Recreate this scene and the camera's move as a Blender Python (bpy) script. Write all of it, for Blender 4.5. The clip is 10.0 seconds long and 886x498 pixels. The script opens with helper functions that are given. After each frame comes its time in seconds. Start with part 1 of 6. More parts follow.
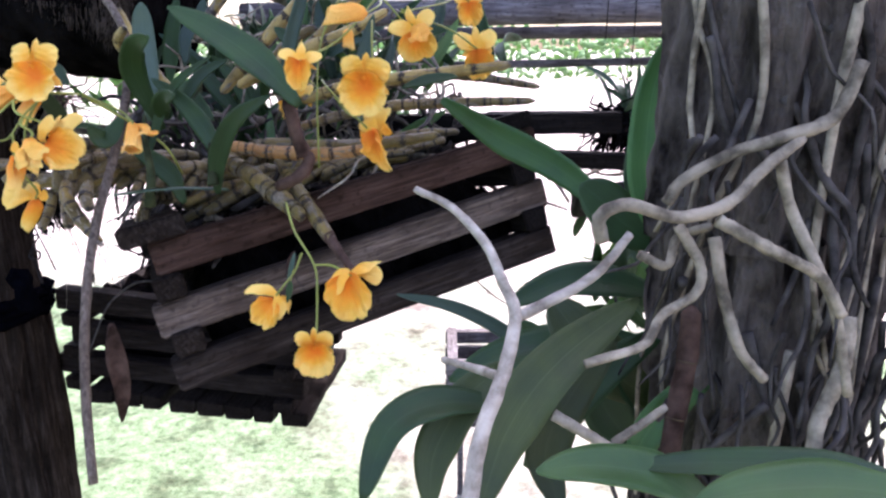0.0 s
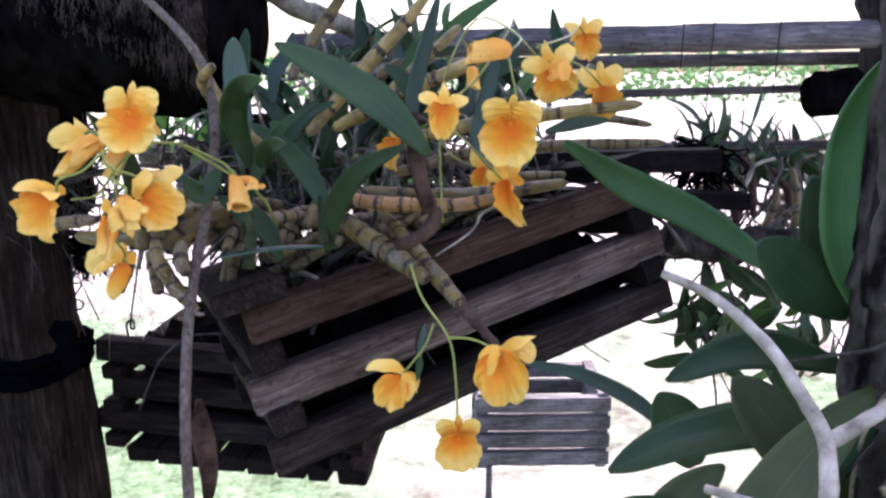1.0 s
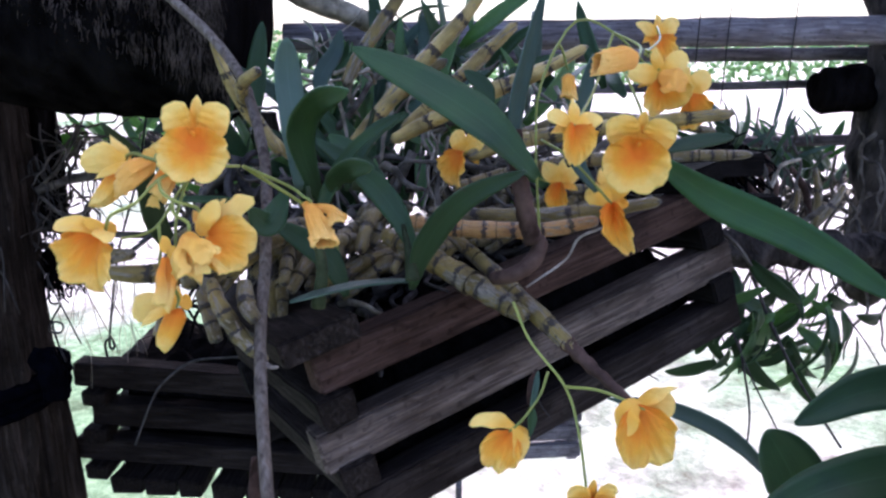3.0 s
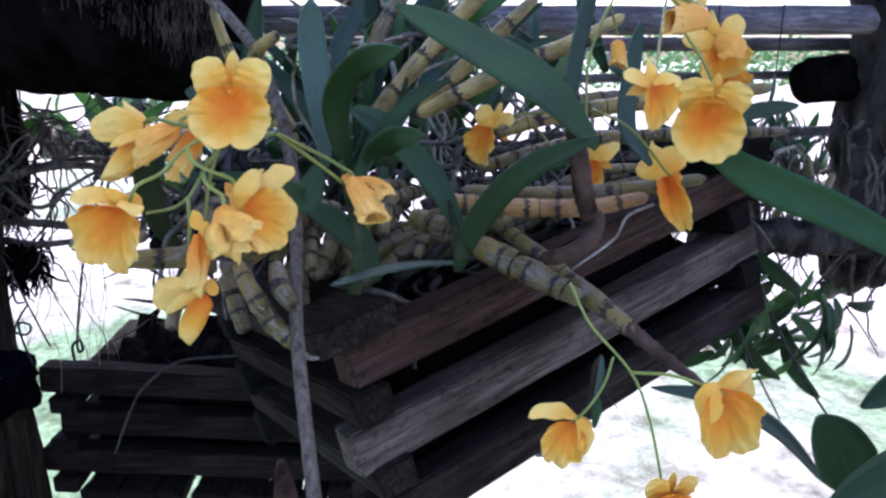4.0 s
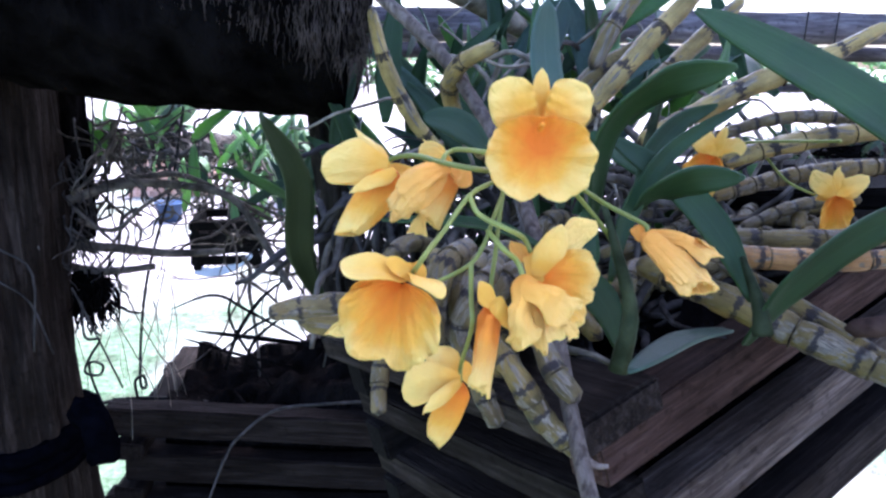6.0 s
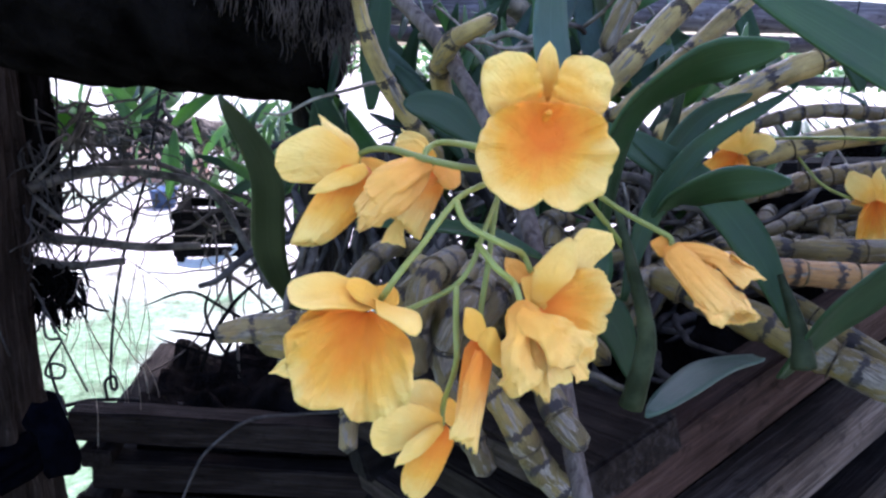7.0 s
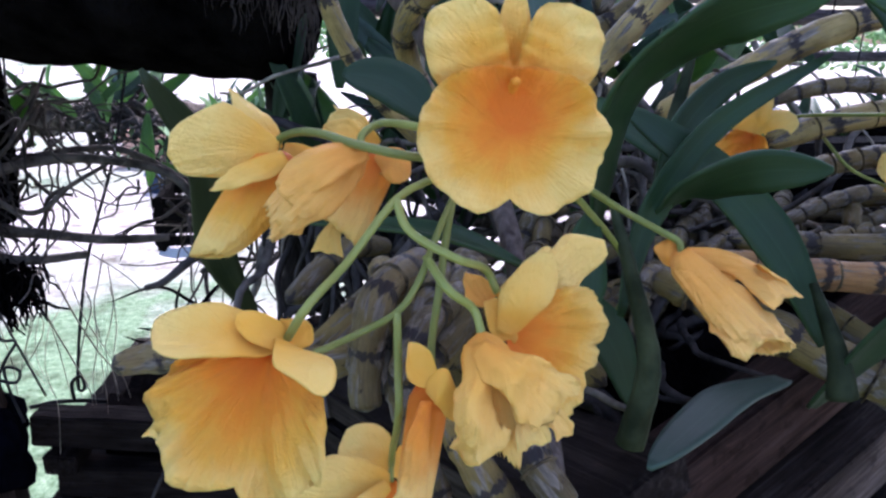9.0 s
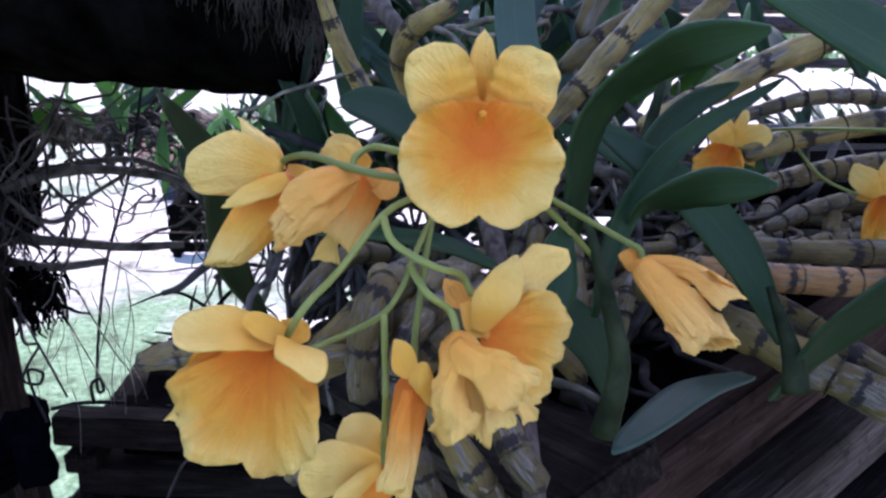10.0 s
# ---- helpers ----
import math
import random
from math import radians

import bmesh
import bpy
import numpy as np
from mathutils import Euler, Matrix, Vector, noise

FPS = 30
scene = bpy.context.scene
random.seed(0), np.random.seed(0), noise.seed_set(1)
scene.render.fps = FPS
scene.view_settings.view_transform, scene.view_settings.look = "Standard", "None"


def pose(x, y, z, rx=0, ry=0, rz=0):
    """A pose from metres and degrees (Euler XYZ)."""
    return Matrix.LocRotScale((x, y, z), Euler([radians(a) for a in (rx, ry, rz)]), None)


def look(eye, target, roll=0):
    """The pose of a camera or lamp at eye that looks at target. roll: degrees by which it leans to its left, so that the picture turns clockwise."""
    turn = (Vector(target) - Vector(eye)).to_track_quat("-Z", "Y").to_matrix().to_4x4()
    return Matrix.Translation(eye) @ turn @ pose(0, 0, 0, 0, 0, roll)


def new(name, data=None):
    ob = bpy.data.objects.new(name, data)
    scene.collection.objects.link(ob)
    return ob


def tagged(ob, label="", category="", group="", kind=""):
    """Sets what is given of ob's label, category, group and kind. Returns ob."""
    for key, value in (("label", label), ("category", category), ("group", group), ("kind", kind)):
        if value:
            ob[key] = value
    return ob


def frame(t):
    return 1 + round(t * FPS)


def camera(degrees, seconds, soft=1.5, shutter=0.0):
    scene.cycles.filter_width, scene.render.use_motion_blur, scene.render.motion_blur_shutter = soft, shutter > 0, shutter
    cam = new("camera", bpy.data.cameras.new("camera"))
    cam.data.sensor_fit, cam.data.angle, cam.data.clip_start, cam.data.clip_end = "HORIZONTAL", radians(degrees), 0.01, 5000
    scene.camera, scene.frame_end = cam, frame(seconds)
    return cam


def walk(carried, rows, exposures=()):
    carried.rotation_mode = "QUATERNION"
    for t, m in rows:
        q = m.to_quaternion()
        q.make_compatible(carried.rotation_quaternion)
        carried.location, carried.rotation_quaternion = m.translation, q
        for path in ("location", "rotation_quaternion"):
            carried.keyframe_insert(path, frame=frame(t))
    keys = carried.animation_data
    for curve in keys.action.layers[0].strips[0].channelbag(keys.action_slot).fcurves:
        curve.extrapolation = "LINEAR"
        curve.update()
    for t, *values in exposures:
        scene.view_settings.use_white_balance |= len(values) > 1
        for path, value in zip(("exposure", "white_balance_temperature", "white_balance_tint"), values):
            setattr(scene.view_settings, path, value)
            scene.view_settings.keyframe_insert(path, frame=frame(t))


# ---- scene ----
cam = camera(62.0, 10.0, soft=2.5)
ROWS = [
    (0, 0.0000, -0.0000, 1.4000, 74.70, 0.00, 0.00),
    (0.5, -0.0616, 0.0332, 1.4003, 75.47, 0.93, -1.91),
    (1, -0.0912, 0.0688, 1.4097, 76.46, 0.38, -0.40),
    (1.5, -0.0983, 0.0869, 1.4110, 76.07, 1.15, -0.04),
    (2, -0.1259, 0.1023, 1.4269, 74.70, 0.60, -2.38),
    (3.5, -0.2045, 0.1504, 1.4168, 75.43, -0.16, -7.36),
    (4, -0.2291, 0.1698, 1.4035, 75.39, -0.40, -9.59),
    (4.5, -0.2658, 0.1999, 1.3978, 75.18, -0.16, -9.63),
    (5, -0.3010, 0.2190, 1.4011, 75.60, -0.33, -9.07),
    (5.5, -0.3253, 0.2409, 1.4083, 75.76, -1.15, -10.36),
    (6, -0.3338, 0.2708, 1.4075, 75.57, -1.07, -10.44),
    (7.5, -0.3122, 0.3286, 1.4011, 74.39, -2.45, -10.55),
    (8, -0.3073, 0.3397, 1.3990, 73.89, -2.50, -10.65),
    (8.5, -0.3048, 0.3549, 1.3938, 73.25, -2.09, -10.48),
    (9, -0.3003, 0.3582, 1.3973, 73.44, -1.56, -10.51),
    (9.5, -0.2994, 0.3519, 1.4002, 73.55, -1.19, -10.13),
    (10, -0.2972, 0.3375, 1.4044, 73.77, -1.05, -9.65),
]
walk(cam, [(t, pose(x, y, z, rx, ry, rz)) for t, x, y, z, rx, ry, rz in ROWS],
     exposures=[(0.0, 2.58, 6080, 24.5), (2.0, 2.30, 5720, 23), (4.0, 2.24, 5320, 21), (5.0, 2.52, 5180, 21), (6.0, 2.70, 5160, 21.5), (7.5, 2.40, 5350, 24), (8.5, 2.12, 5400, 24.5), (10.0, 2.02, 5230, 25)])

# ---- light: bright hazy day, an added unseen sheet keeps the sun off the plants ----
world = bpy.data.worlds.new("sky")
scene.world = world
world.use_nodes = True
wn = world.node_tree.nodes
sky = wn.new("ShaderNodeTexSky")
sky.sky_type = 'NISHITA'
sky.sun_disc = False
sky.sun_elevation, sky.sun_rotation = radians(60), radians(20)
sky.dust_density = 4.5
sky.ozone_density = 1.0
wn["Background"].inputs[1].default_value = 0.15
world.node_tree.links.new(sky.outputs[0], wn["Background"].inputs[0])
sun_data = bpy.data.lights.new("sun", 'SUN')
sun_data.energy, sun_data.angle, sun_data.color = 2.3, radians(0.6), (1.0, 0.95, 0.86)
sun = new("sun", sun_data)
sun.matrix_world = look((0.68, 1.88, 3.46), (0.0, 0.0, 0.0))


# ---- materials ----
def mat(name, rough=0.6, spec=0.4):
    m = bpy.data.materials.new(name)
    m.use_nodes = True
    b = m.node_tree.nodes["Principled BSDF"]
    b.inputs["Roughness"].default_value = rough
    b.inputs["Specular IOR Level"].default_value = spec
    return m, m.node_tree.nodes, m.node_tree.links, b


def ramp(n, stops):
    r = n.new("ShaderNodeValToRGB")
    while len(r.color_ramp.elements) < len(stops):
        r.color_ramp.elements.new(0.5)
    for e, (p, c) in zip(r.color_ramp.elements, stops):
        e.position, e.color = p, (*c, 1)
    return r


def coords(n, l, scale, kind="Object"):
    c = n.new("ShaderNodeTexCoord")
    mp = n.new("ShaderNodeMapping")
    mp.inputs["Scale"].default_value = scale
    l.new(c.outputs[kind], mp.inputs[0])
    return mp


def tex_noise(n, l, mp, scale, detail=4, rough=0.6, dist=0.0):
    t = n.new("ShaderNodeTexNoise")
    t.inputs["Scale"].default_value, t.inputs["Detail"].default_value = scale, detail
    t.inputs["Roughness"].default_value, t.inputs["Distortion"].default_value = rough, dist
    l.new(mp.outputs[0], t.inputs[0])
    return t


def mixed(n, l, a, b, fac, mode='MIX'):
    m = n.new("ShaderNodeMix")
    m.data_type, m.blend_type = 'RGBA', mode
    if isinstance(fac, float):
        m.inputs[0].default_value = fac
    else:
        l.new(fac, m.inputs[0])
    for i, v in ((6, a), (7, b)):
        if isinstance(v, tuple):
            m.inputs[i].default_value = (*v, 1)
        else:
            l.new(v, m.inputs[i])
    return m.outputs[2]


def bump(n, l, b, height, strength, dist):
    bp = n.new("ShaderNodeBump")
    bp.inputs["Strength"].default_value, bp.inputs["Distance"].default_value = strength, dist
    l.new(height, bp.inputs["Height"])
    l.new(bp.outputs[0], b.inputs["Normal"])
    return bp


def vary(n, l, col, lo, hi):
    """Each object a little lighter or darker."""
    oi = n.new("ShaderNodeObjectInfo")
    mr = n.new("ShaderNodeMapRange")
    mr.inputs[3].default_value, mr.inputs[4].default_value = lo, hi
    l.new(oi.outputs["Random"], mr.inputs[0])
    h = n.new("ShaderNodeHueSaturation")
    l.new(mr.outputs[0], h.inputs["Value"])
    l.new(col, h.inputs["Color"])
    return h.outputs[0]


def wood_mat(name, dark, mid, light, grain=(6, 90, 90), rough=0.75, bumps=0.6, mould=0.0):
    m, n, l, b = mat(name, rough, 0.02)
    mp = coords(n, l, grain)
    g = tex_noise(n, l, mp, 3.0, 6, 0.65, 0.4)
    r = ramp(n, [(0.22, dark), (0.5, mid), (0.82, light)])
    l.new(g.outputs[0], r.inputs[0])
    big = tex_noise(n, l, coords(n, l, (1, 1, 1)), 14.0, 3)
    r2 = ramp(n, [(0.35, (0.45, 0.42, 0.4)), (0.65, (1, 1, 1))])
    l.new(big.outputs[0], r2.inputs[0])
    spots = tex_noise(n, l, coords(n, l, (1, 1, 1)), 160.0, 2)
    r3 = ramp(n, [(0.32, (0.22, 0.20, 0.19)), (0.42, (1, 1, 1)), (0.70, (1, 1, 1)), (0.76, (1.7, 1.65, 1.6))])
    l.new(spots.outputs[0], r3.inputs[0])
    c = mixed(n, l, r.outputs[0], r2.outputs[0], 0.8, 'MULTIPLY')
    c = mixed(n, l, c, r3.outputs[0], 0.5, 'MULTIPLY')
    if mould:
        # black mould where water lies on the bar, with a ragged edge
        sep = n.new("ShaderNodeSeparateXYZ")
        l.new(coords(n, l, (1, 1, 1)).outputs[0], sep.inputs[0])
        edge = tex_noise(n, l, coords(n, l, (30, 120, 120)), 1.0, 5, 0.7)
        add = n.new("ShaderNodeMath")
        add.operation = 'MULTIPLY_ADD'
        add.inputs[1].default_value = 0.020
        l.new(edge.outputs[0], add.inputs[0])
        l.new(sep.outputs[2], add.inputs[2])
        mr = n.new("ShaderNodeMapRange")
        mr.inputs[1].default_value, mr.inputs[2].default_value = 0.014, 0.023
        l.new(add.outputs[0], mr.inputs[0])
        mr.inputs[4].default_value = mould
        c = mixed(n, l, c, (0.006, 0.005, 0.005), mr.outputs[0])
    l.new(vary(n, l, c, 0.8, 1.15), b.inputs["Base Color"])
    bump(n, l, b, g.outputs[0], bumps, 0.004)
    return m


def plain_mat(name, c1, c2, scale, rough=0.6, bumps=0.3, dist=0.002, spec=0.05, detail=5, stretch=(1, 1, 1)):
    m, n, l, b = mat(name, rough, spec)
    t = tex_noise(n, l, coords(n, l, stretch), scale, detail)
    r = ramp(n, [(0.35, c1), (0.65, c2)])
    l.new(t.outputs[0], r.inputs[0])
    l.new(vary(n, l, r.outputs[0], 0.8, 1.2), b.inputs["Base Color"])
    bump(n, l, b, t.outputs[0], bumps, dist)
    return m


def leaf_mat(name, c1, c2, back, rough=0.5, trans=0.25):
    """Leaf: waxy face with fine lengthwise veins, a midrib and a paler rim, some light shining through."""
    m, n, l, b = mat(name, rough, 0.35)
    t = tex_noise(n, l, coords(n, l, (1, 1, 1)), 30.0, 4)
    r = ramp(n, [(0.3, c1), (0.7, c2)])
    l.new(t.outputs[0], r.inputs[0])
    veins = tex_noise(n, l, coords(n, l, (34, 14, 1), "UV"), 1.0, 4, 0.6)
    rv = ramp(n, [(0.36, (0.66, 0.70, 0.66)), (0.62, (1, 1, 1))])
    l.new(veins.outputs[0], rv.inputs[0])
    c = mixed(n, l, r.outputs[0], rv.outputs[0], 0.7, 'MULTIPLY')
    sep = n.new("ShaderNodeSeparateXYZ")
    l.new(coords(n, l, (1, 1, 1), "UV").outputs[0], sep.inputs[0])
    rib = ramp(n, [(0.0, (0.4, 0.4, 0.4)), (0.025, (0.1, 0.1, 0.1)), (0.06, (0, 0, 0)), (0.478, (0, 0, 0)), (0.497, (0.35, 0.35, 0.35)), (0.515, (0, 0, 0)), (0.94, (0, 0, 0)), (0.975, (0.1, 0.1, 0.1)), (1.0, (0.4, 0.4, 0.4))])
    l.new(sep.outputs[0], rib.inputs[0])
    c = mixed(n, l, c, tuple(min(1.0, 1.5 * v + 0.015) for v in c2), rib.outputs[0])
    blots = tex_noise(n, l, coords(n, l, (1, 1, 1)), 85.0, 5, 0.7, 0.4)
    bl = ramp(n, [(0.70, (0, 0, 0)), (0.74, (1, 1, 1))])
    l.new(blots.outputs[0], bl.inputs[0])
    c = mixed(n, l, c, (0.035, 0.024, 0.012), bl.outputs[0])
    l.new(vary(n, l, c, 0.75, 1.25), b.inputs["Base Color"])
    rr = ramp(n, [(0.3, (rough - 0.08,) * 3), (0.7, (rough + 0.14,) * 3)])
    l.new(t.outputs[0], rr.inputs[0])
    l.new(rr.outputs[0], b.inputs["Roughness"])
    bump(n, l, b, veins.outputs[0], 0.22, 0.0012)
    tr = n.new("ShaderNodeBsdfTranslucent")
    tr.inputs[0].default_value = (*back, 1)
    mx = n.new("ShaderNodeMixShader")
    mx.inputs[0].default_value = trans
    l.new(b.outputs[0], mx.inputs[1])
    l.new(tr.outputs[0], mx.inputs[2])
    l.new(mx.outputs[0], n["Material Output"].inputs[0])
    return m


def petal_mat(name, stops, veins=0.25, trans=0.16, throat=0.0, fine=1.0):
    """Petal pigment: colour runs outward from the flower's throat, with fine radial veins."""
    m, n, l, b = mat(name, 0.5, 0.3)
    c = n.new("ShaderNodeTexCoord")
    vm = n.new("ShaderNodeVectorMath")
    vm.operation = 'LENGTH'
    sc = n.new("ShaderNodeVectorMath")
    sc.operation = 'MULTIPLY'
    sc.inputs[1].default_value = (1.0, 0.9, 0.55)
    sh = n.new("ShaderNodeVectorMath")
    sh.operation = 'SUBTRACT'
    sh.inputs[1].default_value = (0, throat, 0)
    l.new(c.outputs["Object"], sh.inputs[0])
    l.new(sh.outputs[0], sc.inputs[0])
    wob = tex_noise(n, l, coords(n, l, (1, 1, 1)), 2.6, 4, 0.6)
    l.new(sc.outputs[0], vm.inputs[0])
    ad = n.new("ShaderNodeMath")
    ad.operation = 'MULTIPLY_ADD'
    l.new(wob.outputs[0], ad.inputs[0])
    ad.inputs[1].default_value = 0.30
    half = n.new("ShaderNodeMath")
    half.operation = 'MULTIPLY'
    half.inputs[1].default_value = 0.6
    l.new(vm.outputs["Value"], half.inputs[0])
    l.new(half.outputs[0], ad.inputs[2])
    r = ramp(n, [(p * 0.6 + 0.15, col) for p, col in stops])
    l.new(ad.outputs[0], r.inputs[0])
    # radial veins from the angle round the throat
    sep = n.new("ShaderNodeSeparateXYZ")
    l.new(c.outputs["Object"], sep.inputs[0])
    at2 = n.new("ShaderNodeMath")
    at2.operation = 'ARCTAN2'
    l.new(sep.outputs[0], at2.inputs[0])
    l.new(sep.outputs[1], at2.inputs[1])
    comb = n.new("ShaderNodeCombineXYZ")
    l.new(at2.outputs[0], comb.inputs[0])
    l.new(vm.outputs["Value"], comb.inputs[1])
    mpv = n.new("ShaderNodeMapping")
    mpv.inputs["Scale"].default_value = (9.0, 1.4, 1.0)
    l.new(comb.outputs[0], mpv.inputs[0])
    v = tex_noise(n, l, mpv, 3.0, 4, 0.6)
    rv = ramp(n, [(0.35, (0.80, 0.66, 0.45)), (0.6, (1, 1, 1))])
    l.new(v.outputs[0], rv.inputs[0])
    col = mixed(n, l, r.outputs[0], rv.outputs[0], veins, 'MULTIPLY')
    l.new(col, b.inputs["Base Color"])
    crinkle = tex_noise(n, l, coords(n, l, (1, 1, 1)), 7.0 * fine, 5, 0.65, 0.6)
    both = n.new("ShaderNodeMath")
    both.operation = 'MULTIPLY_ADD'
    both.inputs[1].default_value = 1.3
    l.new(crinkle.outputs[0], both.inputs[0])
    l.new(v.outputs[0], both.inputs[2])
    bump(n, l, b, both.outputs[0], 0.40, 0.04)
    tr = n.new("ShaderNodeBsdfTranslucent")
    l.new(col, tr.inputs[0])
    mx = n.new("ShaderNodeMixShader")
    mx.inputs[0].default_value = trans
    l.new(b.outputs[0], mx.inputs[1])
    l.new(tr.outputs[0], mx.inputs[2])
    l.new(mx.outputs[0], n["Material Output"].inputs[0])
    return m


YEL, PALE, ORA, DEEP = (0.92, 0.475, 0.048), (0.95, 0.655, 0.165), (0.92, 0.34, 0.020), (0.88, 0.215, 0.008)
M_LIP = petal_mat("lip_yellow_orange", [(0.20, DEEP), (0.47, ORA), (0.70, YEL), (0.95, PALE)], 0.22, 0.20, 0.30)
M_LIPT = petal_mat("lip_orange_throat", [(0.08, DEEP), (0.36, ORA), (0.60, YEL), (0.84, PALE)], 0.20, 0.20)
M_PETALP = petal_mat("petal_pale_yellow", [(0.0, (0.92, 0.50, 0.07)), (0.2, YEL), (0.6, PALE)], 0.08)
M_LIPF = petal_mat("lip_fading_orange", [(0.12, DEEP), (0.42, (0.90, 0.34, 0.03)), (0.72, (0.94, 0.60, 0.16)), (0.95, PALE)], 0.16)
M_PETAL = petal_mat("petal_yellow", [(0.22, ORA), (0.55, YEL), (0.95, PALE)], 0.06)
M_WILT = petal_mat("petal_peach", [(0.0, (0.92, 0.38, 0.05)), (0.5, (0.93, 0.46, 0.08)), (1.0, (0.95, 0.60, 0.16))], 0.25)
M_WILTY = petal_mat("petal_cream", [(0.0, (0.93, 0.38, 0.04)), (0.4, (0.95, 0.50, 0.075)), (0.9, (0.96, 0.63, 0.16))], 0.15, 0.20)
M_WILTO = petal_mat("petal_orange", [(0.0, (0.92, 0.40, 0.05)), (0.6, (0.94, 0.46, 0.07)), (1.05, (0.95, 0.66, 0.20))], 0.25)
M_STALK = leaf_mat("flower_stalk_green", (0.20, 0.23, 0.04), (0.32, 0.33, 0.08), (0.3, 0.4, 0.05), 0.4, 0.15)
M_LEAF = leaf_mat("leaf_dark_green", (0.015, 0.036, 0.011), (0.031, 0.067, 0.020), (0.05, 0.15, 0.025))
# tall leaf: the sky's reflection is put into this paler grey-green
M_LEAF_SHEEN = leaf_mat("leaf_green_sky_sheen", (0.062, 0.100, 0.070), (0.105, 0.150, 0.112), (0.2, 0.36, 0.16), 0.42)
M_LEAFO = leaf_mat("leaf_olive_dull", (0.026, 0.037, 0.010), (0.056, 0.073, 0.022), (0.10, 0.16, 0.03), 0.55)
M_LEAFM = leaf_mat("leaf_mid_green", (0.036, 0.096, 0.026), (0.066, 0.150, 0.042), (0.09, 0.25, 0.04))
M_LEAFB = leaf_mat("leaf_blue_green", (0.026, 0.050, 0.034), (0.050, 0.085, 0.058), (0.1, 0.2, 0.08), 0.45)
# for distant leaves: bright haze over them put into a paler green
M_LEAFP = leaf_mat("leaf_green_haze_pale", (0.11, 0.20, 0.08), (0.22, 0.34, 0.16), (0.3, 0.5, 0.15), 0.5, 0.45)
M_LEAFL = leaf_mat("leaf_fresh_green", (0.05, 0.105, 0.035), (0.10, 0.175, 0.065), (0.2, 0.36, 0.08), 0.4, 0.4)
# near-black; deep shade on the log and inside the baskets is put into it
M_BARK = plain_mat("bark_black_and_shade", (0.0015, 0.0013, 0.0013), (0.008, 0.0068, 0.0068), 45.0, 0.95, 1.0, 0.02, 0.0, 8, (1, 1, 0.4))
M_FIBRE = plain_mat("fibre_grey", (0.012, 0.009, 0.0075), (0.085, 0.066, 0.054), 60.0, 0.9, 0.3, spec=0.0)
M_TRUNK = plain_mat("bark_grey", (0.011, 0.0085, 0.0078), (0.180, 0.150, 0.130), 48.0, 0.9, 1.0, 0.03, 0.04, 8, (1, 1, 0.45))
M_TRUNKD = plain_mat("bark_dark_grey", (0.006, 0.005, 0.0045), (0.060, 0.050, 0.044), 38.0, 0.9, 1.0, 0.03, 0.04, 8, (1, 1, 0.45))
M_POST = wood_mat("post_wood", (0.003, 0.0024, 0.002), (0.016, 0.012, 0.0098), (0.065, 0.051, 0.043), (60, 60, 5), 0.85, 0.9)
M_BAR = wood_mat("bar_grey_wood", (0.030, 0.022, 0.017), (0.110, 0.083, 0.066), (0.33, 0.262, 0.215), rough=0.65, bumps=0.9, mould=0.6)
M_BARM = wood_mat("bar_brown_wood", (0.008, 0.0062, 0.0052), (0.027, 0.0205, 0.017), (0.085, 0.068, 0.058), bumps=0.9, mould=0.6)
M_BARD = wood_mat("bar_dark_and_shaded_wood", (0.003, 0.0026, 0.0025), (0.010, 0.0085, 0.008), (0.030, 0.025, 0.023))
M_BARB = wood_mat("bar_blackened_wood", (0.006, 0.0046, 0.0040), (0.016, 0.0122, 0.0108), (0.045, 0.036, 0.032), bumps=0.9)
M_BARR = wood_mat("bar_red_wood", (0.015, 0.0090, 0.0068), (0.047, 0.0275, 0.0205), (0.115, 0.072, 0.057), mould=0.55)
M_RAIL = wood_mat("rail_wood", (0.036, 0.031, 0.034), (0.145, 0.130, 0.136), (0.32, 0.30, 0.31), (5, 70, 70), 0.8, 0.8)
M_ROOTM = plain_mat("root_brown", (0.030, 0.025, 0.020), (0.13, 0.11, 0.09), 70.0, 0.85, 0.5)
M_STICK = wood_mat("stick_grey", (0.05, 0.038, 0.030), (0.17, 0.135, 0.11), (0.32, 0.27, 0.225), (120, 120, 12))
M_ROOT = plain_mat("root_grey", (0.075, 0.063, 0.046), (0.30, 0.255, 0.19), 70.0, 0.85, 0.5)
M_ROOTD = plain_mat("root_dark", (0.015, 0.013, 0.012), (0.065, 0.057, 0.052), 70.0, 0.85, 0.5)
M_SHEATH = plain_mat("sheath_brown", (0.020, 0.011, 0.008), (0.085, 0.052, 0.040), 60.0, 0.8, 0.5)
M_DEAD = plain_mat("dead_stick_white", (0.15, 0.125, 0.098), (0.42, 0.37, 0.31), 90.0, 0.8, 0.4)
M_SHOOT = plain_mat("shoot_base", (0.014, 0.018, 0.008), (0.045, 0.055, 0.026), 60.0, 0.6, 0.5)
M_NODE = plain_mat("node_dark", (0.012, 0.009, 0.007), (0.13, 0.10, 0.055), 200.0, 0.7, 0.4)
M_WIRE = plain_mat("wire_black", (0.012, 0.011, 0.011), (0.03, 0.027, 0.026), 80.0, 0.6, 0.2)
M_TIE = plain_mat("cloth_navy", (0.0006, 0.0006, 0.0010), (0.0016, 0.0016, 0.0028), 120.0, 0.95, 0.6, spec=0.0)


